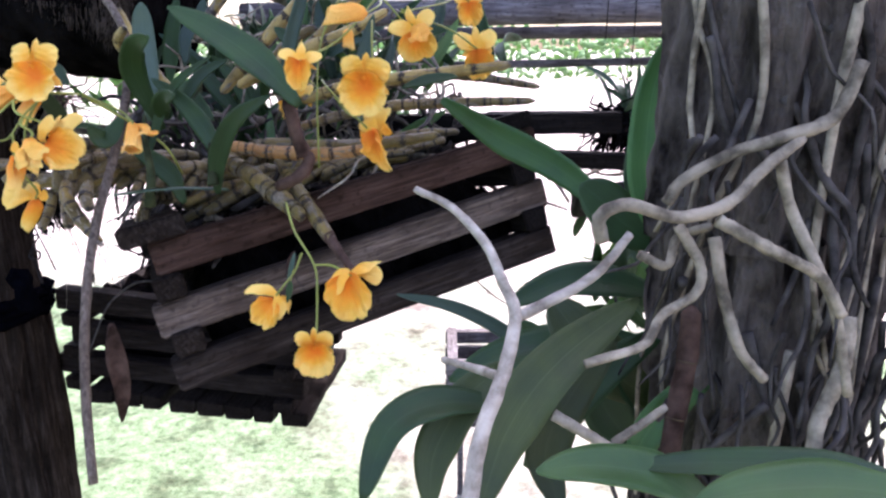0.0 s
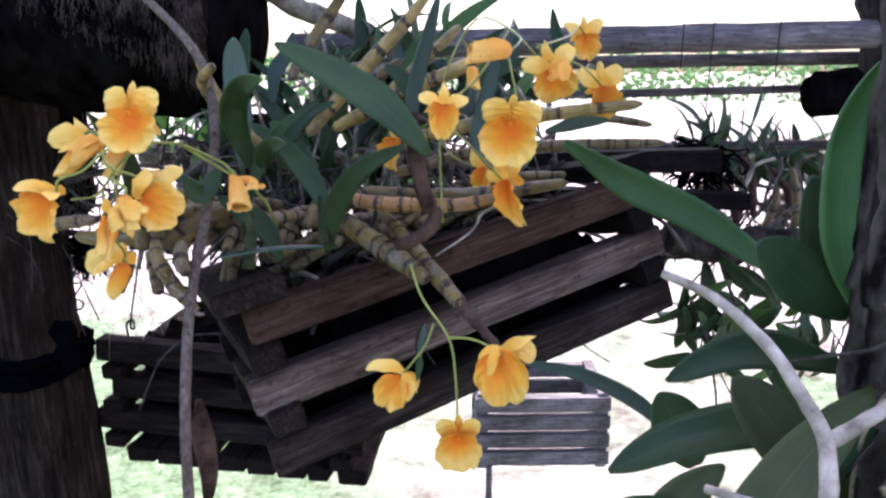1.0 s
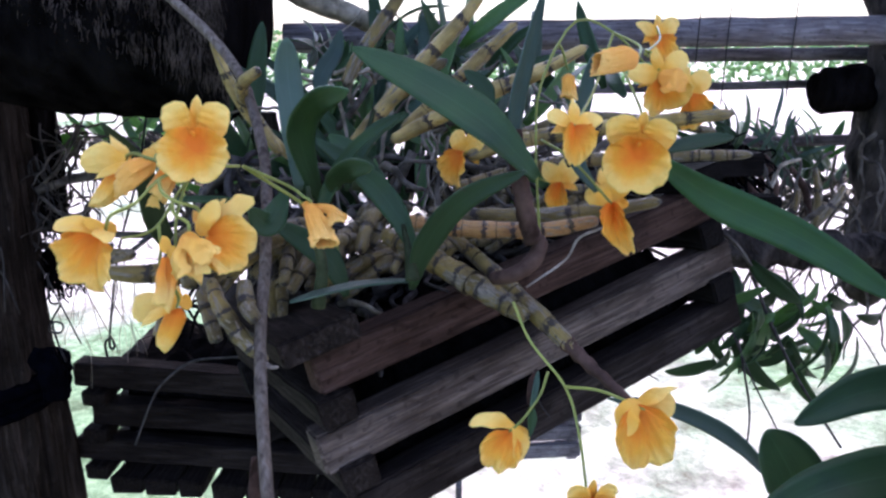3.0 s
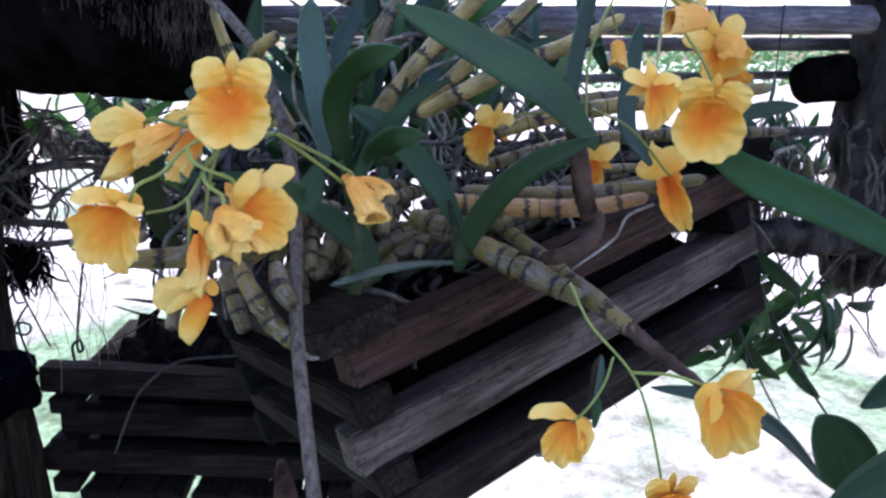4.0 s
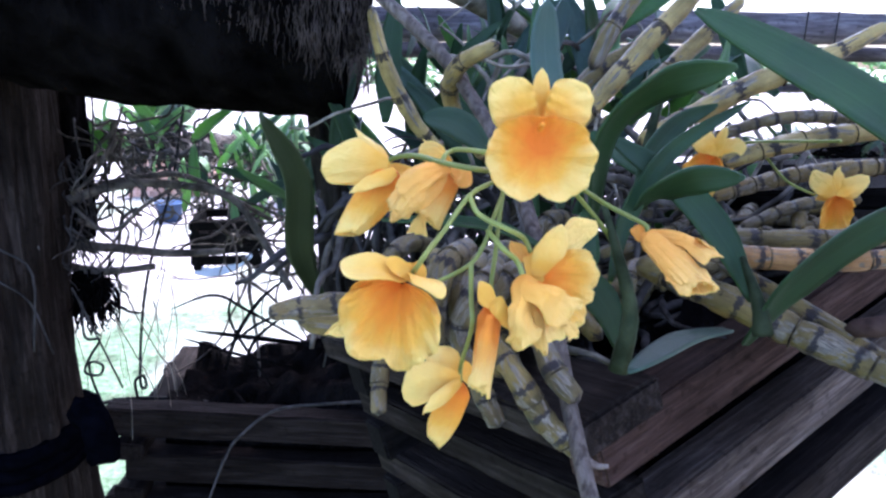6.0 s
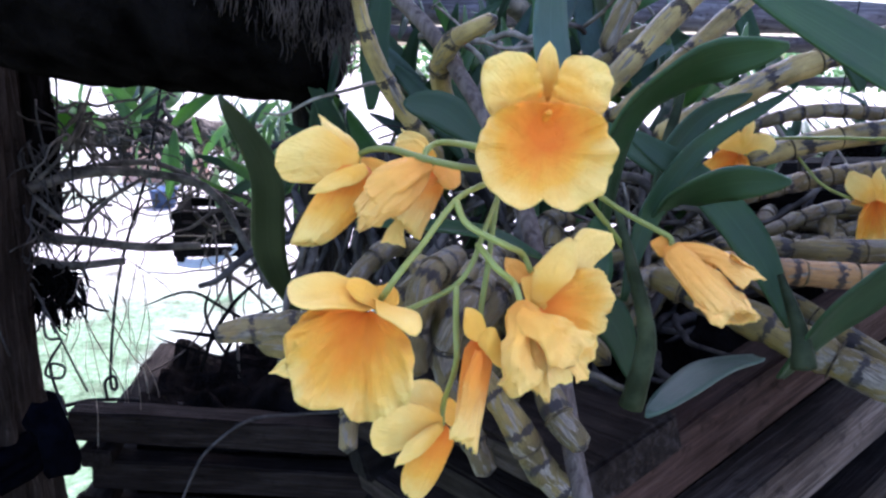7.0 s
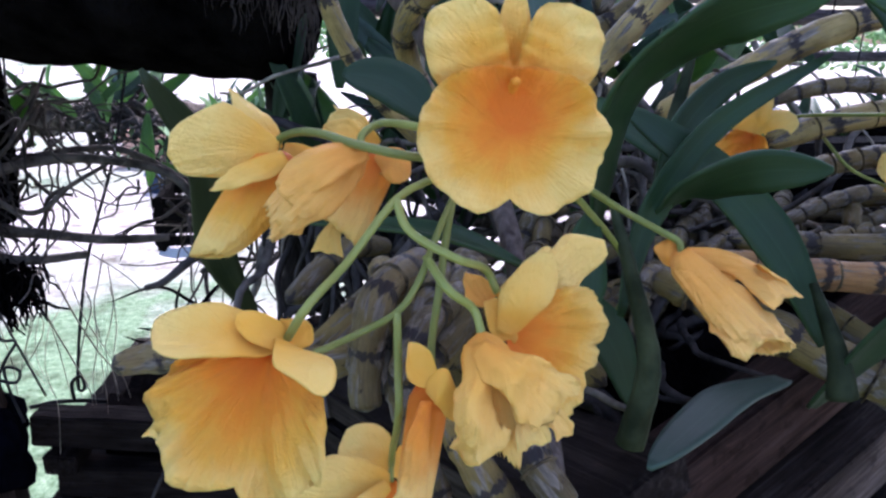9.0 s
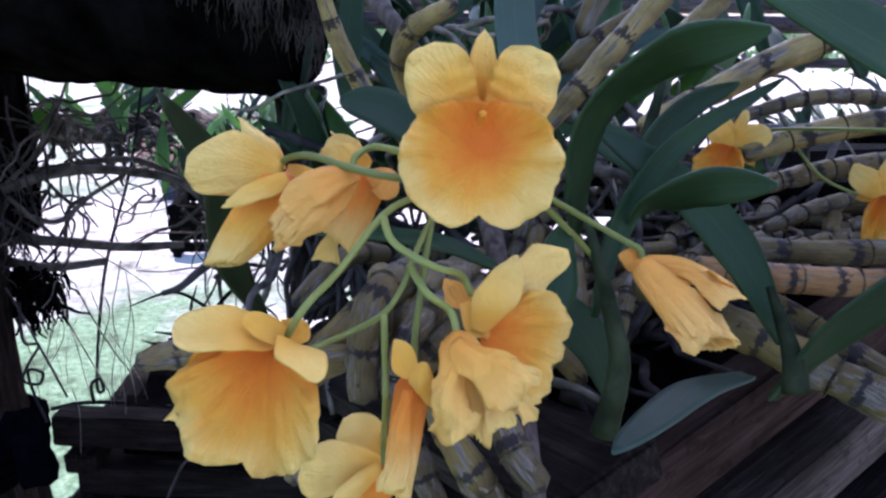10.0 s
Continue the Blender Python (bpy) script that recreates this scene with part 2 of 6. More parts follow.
def round_coords(n, l, around, along):
    """Coordinates that run round a tube and along it, different on each object."""
    c = n.new("ShaderNodeTexCoord")
    sep = n.new("ShaderNodeSeparateXYZ")
    l.new(c.outputs["UV"], sep.inputs[0])
    comb = n.new("ShaderNodeCombineXYZ")
    for k, op in enumerate(('COSINE', 'SINE')):
        turn = n.new("ShaderNodeMath")
        turn.operation = 'MULTIPLY'
        turn.inputs[1].default_value = 2 * math.pi
        l.new(sep.outputs[0], turn.inputs[0])
        tri = n.new("ShaderNodeMath")
        tri.operation = op
        l.new(turn.outputs[0], tri.inputs[0])
        l.new(tri.outputs[0], comb.inputs[k])
    l.new(sep.outputs[1], comb.inputs[2])
    oi = n.new("ShaderNodeObjectInfo")
    off = n.new("ShaderNodeMath")
    off.operation = 'MULTIPLY'
    off.inputs[1].default_value = 60.0
    l.new(oi.outputs["Random"], off.inputs[0])
    mp = n.new("ShaderNodeMapping")
    mp.inputs["Scale"].default_value = (around, around, along)
    l.new(comb.outputs[0], mp.inputs[0])
    l.new(off.outputs[0], mp.inputs["Location"])
    return mp, sep.outputs[1]


def cane_mat(name, lo, hi, sheath, scars=0.16):
    """Orchid cane: waxy skin with lengthwise streaks, dark ragged scars at the joints and grey papery sheath remains."""
    m, n, l, b = mat(name, 0.42, 0.25)
    t = tex_noise(n, l, coords(n, l, (1, 1, 1)), 45.0, 5)
    r = ramp(n, [(0.3, lo), (0.62, hi)])
    l.new(t.outputs[0], r.inputs[0])
    st, v = round_coords(n, l, 5.0, 0.8)
    streak = tex_noise(n, l, st, 1.6, 5, 0.65, 0.3)
    rs = ramp(n, [(0.34, (0.52, 0.47, 0.42)), (0.5, (1, 1, 1)), (0.7, (1.0, 0.97, 0.9))])
    l.new(streak.outputs[0], rs.inputs[0])
    c = mixed(n, l, r.outputs[0], rs.outputs[0], 0.8, 'MULTIPLY')
    # papery remains
    pm, _ = round_coords(n, l, 1.0, 1.0)
    patch = tex_noise(n, l, pm, 1.1, 5, 0.6, 1.2)
    pf = ramp(n, [(0.62 - sheath, (0, 0, 0)), (0.66 - sheath, (1, 1, 1))])
    l.new(patch.outputs[0], pf.inputs[0])
    paper = ramp(n, [(0.32, (0.030, 0.024, 0.018)), (0.50, (0.150, 0.122, 0.088)), (0.70, (0.34, 0.29, 0.22))])
    fine, _ = round_coords(n, l, 7.0, 1.3)
    pn = tex_noise(n, l, fine, 2.0, 6, 0.7, 0.5)
    l.new(pn.outputs[0], paper.inputs[0])
    c = mixed(n, l, c, paper.outputs[0], pf.outputs[0])
    # scars: distance from the nearest joint, with a ragged edge
    fr = n.new("ShaderNodeMath")
    fr.operation = 'PINGPONG'
    fr.inputs[1].default_value = 0.5
    l.new(v, fr.inputs[0])
    rm, _ = round_coords(n, l, 1.3, 2.2)
    rn = tex_noise(n, l, rm, 2.0, 5, 0.7, 0.6)
    ad = n.new("ShaderNodeMath")
    ad.operation = 'MULTIPLY_ADD'
    ad.inputs[1].default_value = 0.55
    l.new(rn.outputs[0], ad.inputs[0])
    l.new(fr.outputs[0], ad.inputs[2])
    mr = n.new("ShaderNodeMapRange")
    mr.inputs[1].default_value, mr.inputs[2].default_value = scars + 0.10, scars + 0.13
    mr.inputs[3].default_value, mr.inputs[4].default_value = 0.93, 0.0
    l.new(ad.outputs[0], mr.inputs[0])
    c = mixed(n, l, c, (0.014, 0.010, 0.011), mr.outputs[0])
    specks = tex_noise(n, l, coords(n, l, (1, 1, 1)), 260.0, 3, 0.7)
    sp = ramp(n, [(0.30, (0.12, 0.09, 0.07)), (0.36, (1, 1, 1))])
    l.new(specks.outputs[0], sp.inputs[0])
    c = mixed(n, l, c, sp.outputs[0], 0.8, 'MULTIPLY')
    l.new(vary(n, l, c, 0.78, 1.15), b.inputs["Base Color"])
    bump(n, l, b, pn.outputs[0], 0.5, 0.002)
    return m


M_CANE = cane_mat("cane_yellow", (0.135, 0.096, 0.028), (0.40, 0.292, 0.098), 0.05, 0.225)
M_CANEG = cane_mat("cane_olive", (0.058, 0.042, 0.012), (0.205, 0.148, 0.043), 0.09, 0.24)
M_CANEW = cane_mat("cane_papery", (0.060, 0.044, 0.017), (0.200, 0.148, 0.058), 0.10, 0.24)
M_CANEO = cane_mat("cane_orange", (0.14, 0.062, 0.022), (0.36, 0.195, 0.070), 0.07, 0.24)


# ---- mesh tools ----
def thing(name, label, category, group="", kind=""):
    return tagged(new(name), label, category, group, kind)


def part(name, bm, material, parent=None, label="", m=None, smooth=True):
    me = bpy.data.meshes.new(name)
    bm.to_mesh(me)
    bm.free()
    me.materials.append(material)
    if smooth:
        me.polygons.foreach_set("use_smooth", [True] * len(me.polygons))
    ob = new(name, me)
    if m is not None:
        ob.matrix_basis = m
    ob.parent = parent
    if label:
        ob["label"] = label
    return ob


def spline(pts, n):
    """Points along a smooth curve through pts."""
    P = [Vector(p) for p in pts]
    if len(P) == 2:
        return [P[0].lerp(P[1], i / n) for i in range(n + 1)]
    Q = [P[0] * 2 - P[1], *P, P[-1] * 2 - P[-2]]
    out = []
    for i in range(n + 1):
        s = i / n * (len(P) - 1)
        k = min(int(s), len(P) - 2)
        t = s - k
        a, b, c, d = Q[k:k + 4]
        out.append(0.5 * (2 * b + (c - a) * t + (2 * a - 5 * b + 4 * c - d) * t * t + (3 * b - a - 3 * c + d) * t ** 3))
    return out


def sweep(bm, line, radius, seg=8, rough=0.0, seed=0.0, flat=1.0, fine=0.0, joints=0):
    """A closed tube along a line; radius is a function of 0..1. Its UV map runs round it and along it, in metres or in joints."""
    n = len(line)
    up = None
    rings = []
    uvs = bm.loops.layers.uv.verify()
    run = [0.0]
    for p, q in zip(line, line[1:]):
        run.append(run[-1] + (q - p).length)
    run = [v * joints / max(run[-1], 1e-6) for v in run] if joints else run
    for i, p in enumerate(line):
        t = (line[min(i + 1, n - 1)] - line[max(i - 1, 0)]).normalized()
        if up is None:
            up = t.orthogonal().normalized()
        up = (up - t * up.dot(t)).normalized()
        side = t.cross(up)
        r = radius(i / (n - 1))
        ring = []
        for k in range(seg):
            a = 2 * math.pi * k / seg
            q = r * (1 + rough * noise.noise((p + up * math.cos(a) * r * 2 + side * math.sin(a) * r * 2) * (0.7 / max(r, 1e-4)) + Vector((seed, 0, 0))) + fine * noise.noise((p + up * math.cos(a) * r + side * math.sin(a) * r) * (4.5 / max(r, 1e-4)) + Vector((seed, 5, 0))))
            ring.append(bm.verts.new(p + up * math.cos(a) * q + side * math.sin(a) * q * flat))
        rings.append(ring)
    for i, (a, b) in enumerate(zip(rings, rings[1:])):
        for k in range(seg):
            f = bm.faces.new((a[k], a[(k + 1) % seg], b[(k + 1) % seg], b[k]))
            for lp, uv in zip(f.loops, ((k, i), (k + 1, i), (k + 1, i + 1), (k, i + 1))):
                lp[uvs].uv = (uv[0] / seg, run[uv[1]])
    bm.faces.new(rings[0][::-1])
    bm.faces.new(rings[-1])


def rod(name, pts, r0, r1, material, parent=None, label="", seg=8, n=16, rough=0.12, seed=0.0):
    bm = bmesh.new()
    sweep(bm, spline(pts, n), lambda s: r0 + (r1 - r0) * s, seg, rough, seed)
    return part(name, bm, material, parent, label)


def cane(pts, r, material, parent, nodes=5, label="", taper=0.55, n=0, seed=0.0, pitch=3.6):
    """A jointed orchid cane: swollen between its joints, a dark ring at each of them."""
    r *= 0.76
    pitch = 2.7 if material is M_CANEW and pitch == 3.6 else 5.2 if pitch >= 3.2 else pitch
    span = sum((Vector(a) - Vector(b)).length for a, b in zip(pts, pts[1:]))
    nodes = max(2, round(span / (r * pitch)))
    n = nodes * 7
    line = spline(pts, n)

    def prof(s):
        end = 1 - (1 - taper) * abs(2 * s - 0.9) ** 2.2
        tip = max(0.0, (s - 0.955) / 0.045, (0.03 - s) / 0.03)
        end *= max(0.06, 1 - tip * tip) ** 0.5
        seg_pos = (s * nodes) % 1
        step = 0.86 + 0.17 * seg_pos ** 0.8 if pitch < 3 else 0.88 + 0.13 * seg_pos ** 0.9 + 0.05 * max(0.0, 1 - seg_pos * 14)
        return r * max(end, 0.12) * step
    bm = bmesh.new()
    sweep(bm, line, prof, 16, 0.10, seed, 1.0, 0.03, nodes)
    body = part("cane", bm, material, parent, label)
    for k in range(1, nodes):
        if random.random() < 0.3:
            continue
        s = k / nodes
        i = min(int(s * n), n - 1)
        p, q = line[i], line[i + 1]
        d = (q - p).normalized()
        w = r * random.uniform(0.03, 0.08)
        bm = bmesh.new()
        rr = prof(s - 0.001) * 1.03
        sweep(bm, [p - d * w, p - d * w * 0.4, p + d * w * 0.4, p + d * w], lambda u: rr * (1.0 if 0.1 < u < 0.9 else 0.95), 14, 0.14, seed + k, 1.0, 0.04)
        part("node", bm, M_NODE, body)
    return body


def blade(bm, line, half, normal, fold=0.2, thick=0.0006, across=6, wave=0.0, seed=0.0, curl=0.0, ribs=0.0):
    """A leaf or petal along a line; half is its half width as a function of 0..1. Its UV map runs across it and along it."""
    n = len(line)
    uvs = bm.loops.layers.uv.verify()
    run = [0.0]
    for p, q in zip(line, line[1:]):
        run.append(run[-1] + (q - p).length)
    tops, lows = [], []
    nrm = Vector(normal).normalized()
    for i, p in enumerate(line):
        t = (line[min(i + 1, n - 1)] - line[max(i - 1, 0)]).normalized()
        nn = (nrm - t * nrm.dot(t))
        nn = nn.normalized() if nn.length > 1e-4 else t.orthogonal().normalized()
        s = t.cross(nn)
        w = max(half(i / (n - 1)), 1e-5)
        a, b = [], []
        for k in range(across + 1):
            o = 2 * k / across - 1
            h = fold * w * abs(o) ** 1.5 + curl * w * o * o
            if ribs:
                h += ribs * w * (0.25 + i / n) * math.sin(o * 10.0 + seed + 0.06 * i)
            if wave:
                h += wave * w * abs(o) * math.sin(i * 1.7 + seed + (2.0 if o > 0 else 0.0)) + wave * w * noise.noise(Vector((i * 0.5, o * 2, seed)))
            v = p + s * (o * w) + nn * h
            a.append(bm.verts.new(v + nn * thick * 0.5))
            b.append(bm.verts.new(v - nn * thick * 0.5))
        tops.append(a)
        lows.append(b)
    for i in range(n - 1):
        for k in range(across):
            f = bm.faces.new((tops[i][k], tops[i][k + 1], tops[i + 1][k + 1], tops[i + 1][k]))
            for lp, uv in zip(f.loops, ((k, i), (k + 1, i), (k + 1, i + 1), (k, i + 1))):
                lp[uvs].uv = (uv[0] / across, run[uv[1]])
            f = bm.faces.new((lows[i][k], lows[i + 1][k], lows[i + 1][k + 1], lows[i][k + 1]))
            for lp, uv in zip(f.loops, ((k, i), (k, i + 1), (k + 1, i + 1), (k + 1, i))):
                lp[uvs].uv = (uv[0] / across, run[uv[1]])
        bm.faces.new((tops[i][0], tops[i + 1][0], lows[i + 1][0], lows[i][0]))
        bm.faces.new((tops[i][-1], lows[i][-1], lows[i + 1][-1], tops[i + 1][-1]))
    for k in range(across):
        bm.faces.new((tops[0][k], lows[0][k], lows[0][k + 1], tops[0][k + 1]))
        bm.faces.new((tops[-1][k], tops[-1][k + 1], lows[-1][k + 1], lows[-1][k]))


def strap(w, sharp=2.5, base=0.35):
    """Half-width of a strap leaf from its base to its tip."""
    return lambda s: w * min(1.0, base + (1 - base) * (s / 0.38) ** 0.8) * max(0.02, 1 - s ** sharp) ** 0.62


def leaf(pts, w, normal, material, parent, label="", fold=0.12, n=20, sharp=3.4, base=0.22, thick=0.0012, name="leaf"):
    bm = bmesh.new()
    blade(bm, spline(pts, n), strap(w, sharp, base), normal, fold, thick)
    return part(name, bm, material, parent, label)


def box(bm, lo, hi, bevel=0.0015, jitter=0.0, m=None):
    """A block with eased, slightly uneven edges, cut along its length for a worn outline."""
    lo, hi = Vector(lo), Vector(hi)
    size = hi - lo
    g = bmesh.ops.create_cube(bm, size=1.0)
    for v in g["verts"]:
        v.co = Vector([lo[i] + (v.co[i] + 0.5) * size[i] for i in range(3)])
    ax = max(range(3), key=lambda i: size[i])
    edges = [e for e in bm.edges if e.is_valid and abs((e.verts[0].co - e.verts[1].co)[ax]) > size[ax] * 0.9 and all(v in g["verts"] for v in e.verts)]
    cut = bmesh.ops.subdivide_edges(bm, edges=edges, cuts=10, use_grid_fill=True)
    if bevel:
        es = [e for e in bm.edges if e.is_valid and e.calc_face_angle(0) > 1.0]
        bmesh.ops.bevel(bm, geom=es, offset=bevel, segments=2, affect='EDGES')
    if jitter:
        for v in bm.verts:
            q = v.co * 60
            v.co += Vector((noise.noise(q), noise.noise(q + Vector((9, 0, 0))), noise.noise(q + Vector((0, 9, 0))))) * jitter
    if m is not None:
        bmesh.ops.transform(bm, matrix=m, verts=bm.verts)


# ---- flowers ----
def lip_mesh(phi, notch, ruffle, seed, ax=1.0, ay=0.82):
    """A round two-lobed lip, one unit in half width; phi is how deeply it is cupped."""
    bm = bmesh.new()
    NR, NA = 16, 96
    layers = []
    for off in (0.0, -0.03):
        rings = []
        for i in range(1, NR + 1):
            rho = i / NR
            ring = []
            for k in range(NA):
                a = 2 * math.pi * k / NA
                d = math.atan2(math.sin(a + math.pi / 2), math.cos(a + math.pi / 2))
                tp = math.atan2(math.sin(a - math.pi / 2), math.cos(a - math.pi / 2))
                R = (1 - notch * math.exp(-(abs(d) / 0.17) ** 1.4)) * (1 - 0.20 * math.exp(-(tp / 0.75) ** 2)) * (1 + 0.05 * math.cos(2 * d) + 0.035 * noise.noise(Vector((math.cos(a) * 1.5, math.sin(a) * 1.5, seed))))
                rad = R * math.sin(rho * phi) / max(math.sin(min(phi, 1.5)), 0.05)
                z = R * (1 - math.cos(rho * phi)) / max(math.sin(min(phi, 1.5)), 0.05) * 0.9
                z += ruffle * rho ** 3 * (math.sin(9 * a + seed) * 0.5 + 0.9 * noise.noise(Vector((math.cos(a) * 4, math.sin(a) * 4, seed + rho))))
                z += 0.30 * ruffle * rho ** 2 * noise.noise(Vector((math.cos(a) * 11, math.sin(a) * 11, seed + 2 * rho)))
                rad *= 1 + ruffle * 0.25 * rho ** 4 * noise.noise(Vector((math.cos(a) * 7, math.sin(a) * 7, seed + 3)))
                y = ay * rad * math.sin(a)
                ring.append(bm.verts.new((ax * rad * math.cos(a), y, z + off - 0.22 * max(0.0, y) ** 1.5)))
            rings.append(ring)
        c = bm.verts.new((0, 0, off))
        layers.append((c, rings))
    for n, (c, rings) in enumerate(layers):
        for k in range(NA):
            q = (k + 1) % NA
            f = [(c, rings[0][k], rings[0][q])] + [(rings[i][k], rings[i + 1][k], rings[i + 1][q], rings[i][q]) for i in range(NR - 1)]
            for vs in f:
                bm.faces.new(vs if n == 0 else vs[::-1])
    a, b = layers[0][1][-1], layers[1][1][-1]
    for k in range(NA):
        q = (k + 1) % NA
        bm.faces.new((a[k], b[k], b[q], a[q]))
    return bm


def oval(w, p=1.6, base=0.3):
    return lambda s: w * (base + (1 - base) * min(1, s / 0.45) ** 0.7) * max(0.0, 1 - s ** (2.2 * p)) ** 0.5


def facing(loc, out, up, size):
    z = Vector(out).normalized()
    u = Vector(up)
    y = (u - z * u.dot(z)).normalized()
    x = y.cross(z)
    m = Matrix((x, y, z)).transposed().to_4x4()
    return Matrix.Translation(loc) @ m @ Matrix.Scale(size, 4)


def flower(plant, loc, out, up=(0, 0, 1), size=0.018, phi=0.75, notch=0.16, ruffle=0.12, seed=0.0, back=0.15, ay=0.80, label="", spread=1.0, ax=1.0, drop=0.40, petal=1.0, rise=1.0):
    """An open flower: round lip, two broad petals, three narrow sepals and a short column. It looks along out."""
    m = facing(loc, out, up, size)
    lip = part("flower", lip_mesh(phi, notch, ruffle, seed, ax, ay), M_LIP, plant, label or "yellow orchid flower with an orange throat", m @ pose(0, -drop, 0.05))
    bm = bmesh.new()
    sweep(bm, spline([(0, 0.02, 0.02), (0, 0.10, 0.16), (0, 0.12, 0.30)], 6), lambda s: 0.065 - 0.02 * s, 8)
    part("column", bm, M_PETAL, lip, "", pose(0, drop, -0.05))
    for sx in (-1, 1):
        bm = bmesh.new()
        line = spline([(0.20 * sx, -0.08 * rise, -0.05), (0.46 * sx * spread, 0.38 * rise, 0.02 - back * 0.3), (0.56 * sx * spread, 0.93 * rise, -back)], 18)
        blade(bm, line, oval(0.41 * petal, 3.4, 0.62), (0.1 * sx, -0.1, 1), 0.06, 0.02, 10, 0.09, seed + sx, 0.12)
        part("petal", bm, M_PETAL, lip, "", pose(0, drop, -0.05))
    bm = bmesh.new()
    blade(bm, spline([(0, 0.0, -0.08), (0, 0.55 * rise, -0.08 - back * 0.3), (0.02, 1.10 * rise, -0.05 - back)], 10), oval(0.23, 0.8), (0, 0, 1), 0.3, 0.02, 6, 0.05, seed)
    part("sepal", bm, M_PETAL, lip, "", pose(0, drop, -0.05))
    for sx in (-1, 1):
        bm = bmesh.new()
        blade(bm, spline([(0.05 * sx, -0.05, -0.14), (0.45 * sx, -0.28, -0.22 - back * 0.4), (0.80 * sx, -0.55, -0.25 - back)], 8), oval(0.24, 0.8), (0, 0, 1), 0.15, 0.02, 4, 0.05, seed + 5)
        part("sepal", bm, M_PETAL, lip, "", pose(0, drop, -0.05))
    return lip


def stalk(plant, pts, r=0.0011, label="", material=None):
    return rod("flower_stalk", pts, r * 0.68, r * 0.64, material or M_STALK, plant, label, 8, 18, 0.06)



def fan_lip(wide, cup=0.5, roll=0.25, ruffle=0.1, notch=0.1, seed=0.0, turn=2.6, thick=0.012, lobes=0.07):
    """A rolled lip, one unit long: its throat at the origin, the blade hanging along -y, open towards z."""
    bm = bmesh.new()
    NR, NA = 16, 56
    layers = []
    for off in (0.0, -thick):
        rows = []
        for i in range(NR + 1):
            rho = 0.03 + 0.97 * i / NR
            row = []
            for k in range(NA + 1):
                a = turn * (2 * k / NA - 1)
                cut = 1 - notch * math.exp(-(abs(a) / 0.16) ** 1.4)
                edge = 1 + lobes * noise.noise(Vector((math.sin(a) * 2.2, math.cos(a) * 2.2, seed))) + 0.03 * rho * noise.noise(Vector((a * 5.5, 1, seed)))
                x = wide * math.sin(a) * rho * cut * edge
                y = -(0.5 + 0.5 * math.cos(a)) * rho * cut * edge
                side = (1 - math.cos(a)) / 2
                z = cup * rho ** 0.8 * (0.55 * math.sin(a) ** 2 + 0.75 * side) - roll * rho ** 3 * (1 - side)
                w = Vector((a * 1.6, rho * 1.5, seed))
                z += ruffle * rho ** 2.5 * (noise.noise(w) + 0.7 * noise.noise(w * 2.7) + 0.4 * rho * noise.noise(Vector((a * 9, rho * 2, seed + 4))))
                row.append(bm.verts.new((x, y, z + off)))
            rows.append(row)
        layers.append(rows)
    A, B = layers
    for i in range(NR):
        for k in range(NA):
            bm.faces.new((A[i][k], A[i + 1][k], A[i + 1][k + 1], A[i][k + 1]))
            bm.faces.new((B[i][k], B[i][k + 1], B[i + 1][k + 1], B[i + 1][k]))
        for k in (0, NA):
            bm.faces.new((A[i][k], B[i][k], B[i + 1][k], A[i + 1][k]))
    for i in (0, NR):
        for k in range(NA):
            bm.faces.new((A[i][k], A[i][k + 1], B[i][k + 1], B[i][k]))
    bmesh.ops.recalc_face_normals(bm, faces=bm.faces[:])
    return bm


def trumpet(r0, r1, power=1.6, flat=0.7, ruffle=0.08, slant=0.12, bend=0.0, seed=0.0, thick=0.014, pleat=0.02, close=0.0):
    """A lip rolled into a funnel, one unit long from the origin along -y."""
    bm = bmesh.new()
    NR, NA = 20, 72
    layers = []
    for off in (0.0, thick):
        rows = []
        for i in range(NR + 1):
            s = i / NR
            row = []
            for k in range(NA):
                a = 2 * math.pi * k / NA
                r = (r0 + (r1 - r0) * s ** power) * (0.2 + 0.8 * min(1.0, s / 0.16) ** 0.6) * (1 + 0.10 * noise.noise(Vector((math.cos(a), math.sin(a), seed + s)))) - off
                w = Vector((math.cos(a) * 2.4, math.sin(a) * 2.4, seed + s))
                r *= 1 + ruffle * s ** 2.5 * (1.6 * noise.noise(w) + 1.2 * noise.noise(w * 2.5))
                r *= 1 + pleat * min(1.0, 0.3 + s) * (math.sin(11 * a + seed + 1.5 * s) + 0.6 * math.sin(17 * a + 2 * seed))
                r *= 1 - close * s ** 4
                le = s * (1 + slant * math.cos(a) * s) + ruffle * 0.5 * s ** 4 * noise.noise(w * 3.0)
                row.append(bm.verts.new((r * math.cos(a), -le, r * flat * math.sin(a) + bend * s * s)))
            rows.append(row)
        layers.append(rows)
    for n, rows in enumerate(layers):
        for i in range(NR):
            for k in range(NA):
                q = (k + 1) % NA
                f = (rows[i][k], rows[i][q], rows[i + 1][q], rows[i + 1][k])
                bm.faces.new(f if n == 0 else f[::-1])
    for i in (0, NR):
        for k in range(NA):
            q = (k + 1) % NA
            bm.faces.new((layers[0][i][k], layers[0][i][q], layers[1][i][q], layers[1][i][k]))
    bmesh.ops.recalc_face_normals(bm, faces=bm.faces[:])
    return bm


def lip_at(plant, base, tip, view, bm, material, label):
    """Sets a lip that was made one unit long: throat at base, end at tip, its inner face towards view."""
    d = Vector(base) - Vector(tip)
    return part("flower", bm, material, plant, label, facing(base, Vector(view) - d * Vector(view).dot(d) / d.length_squared, d, d.length))


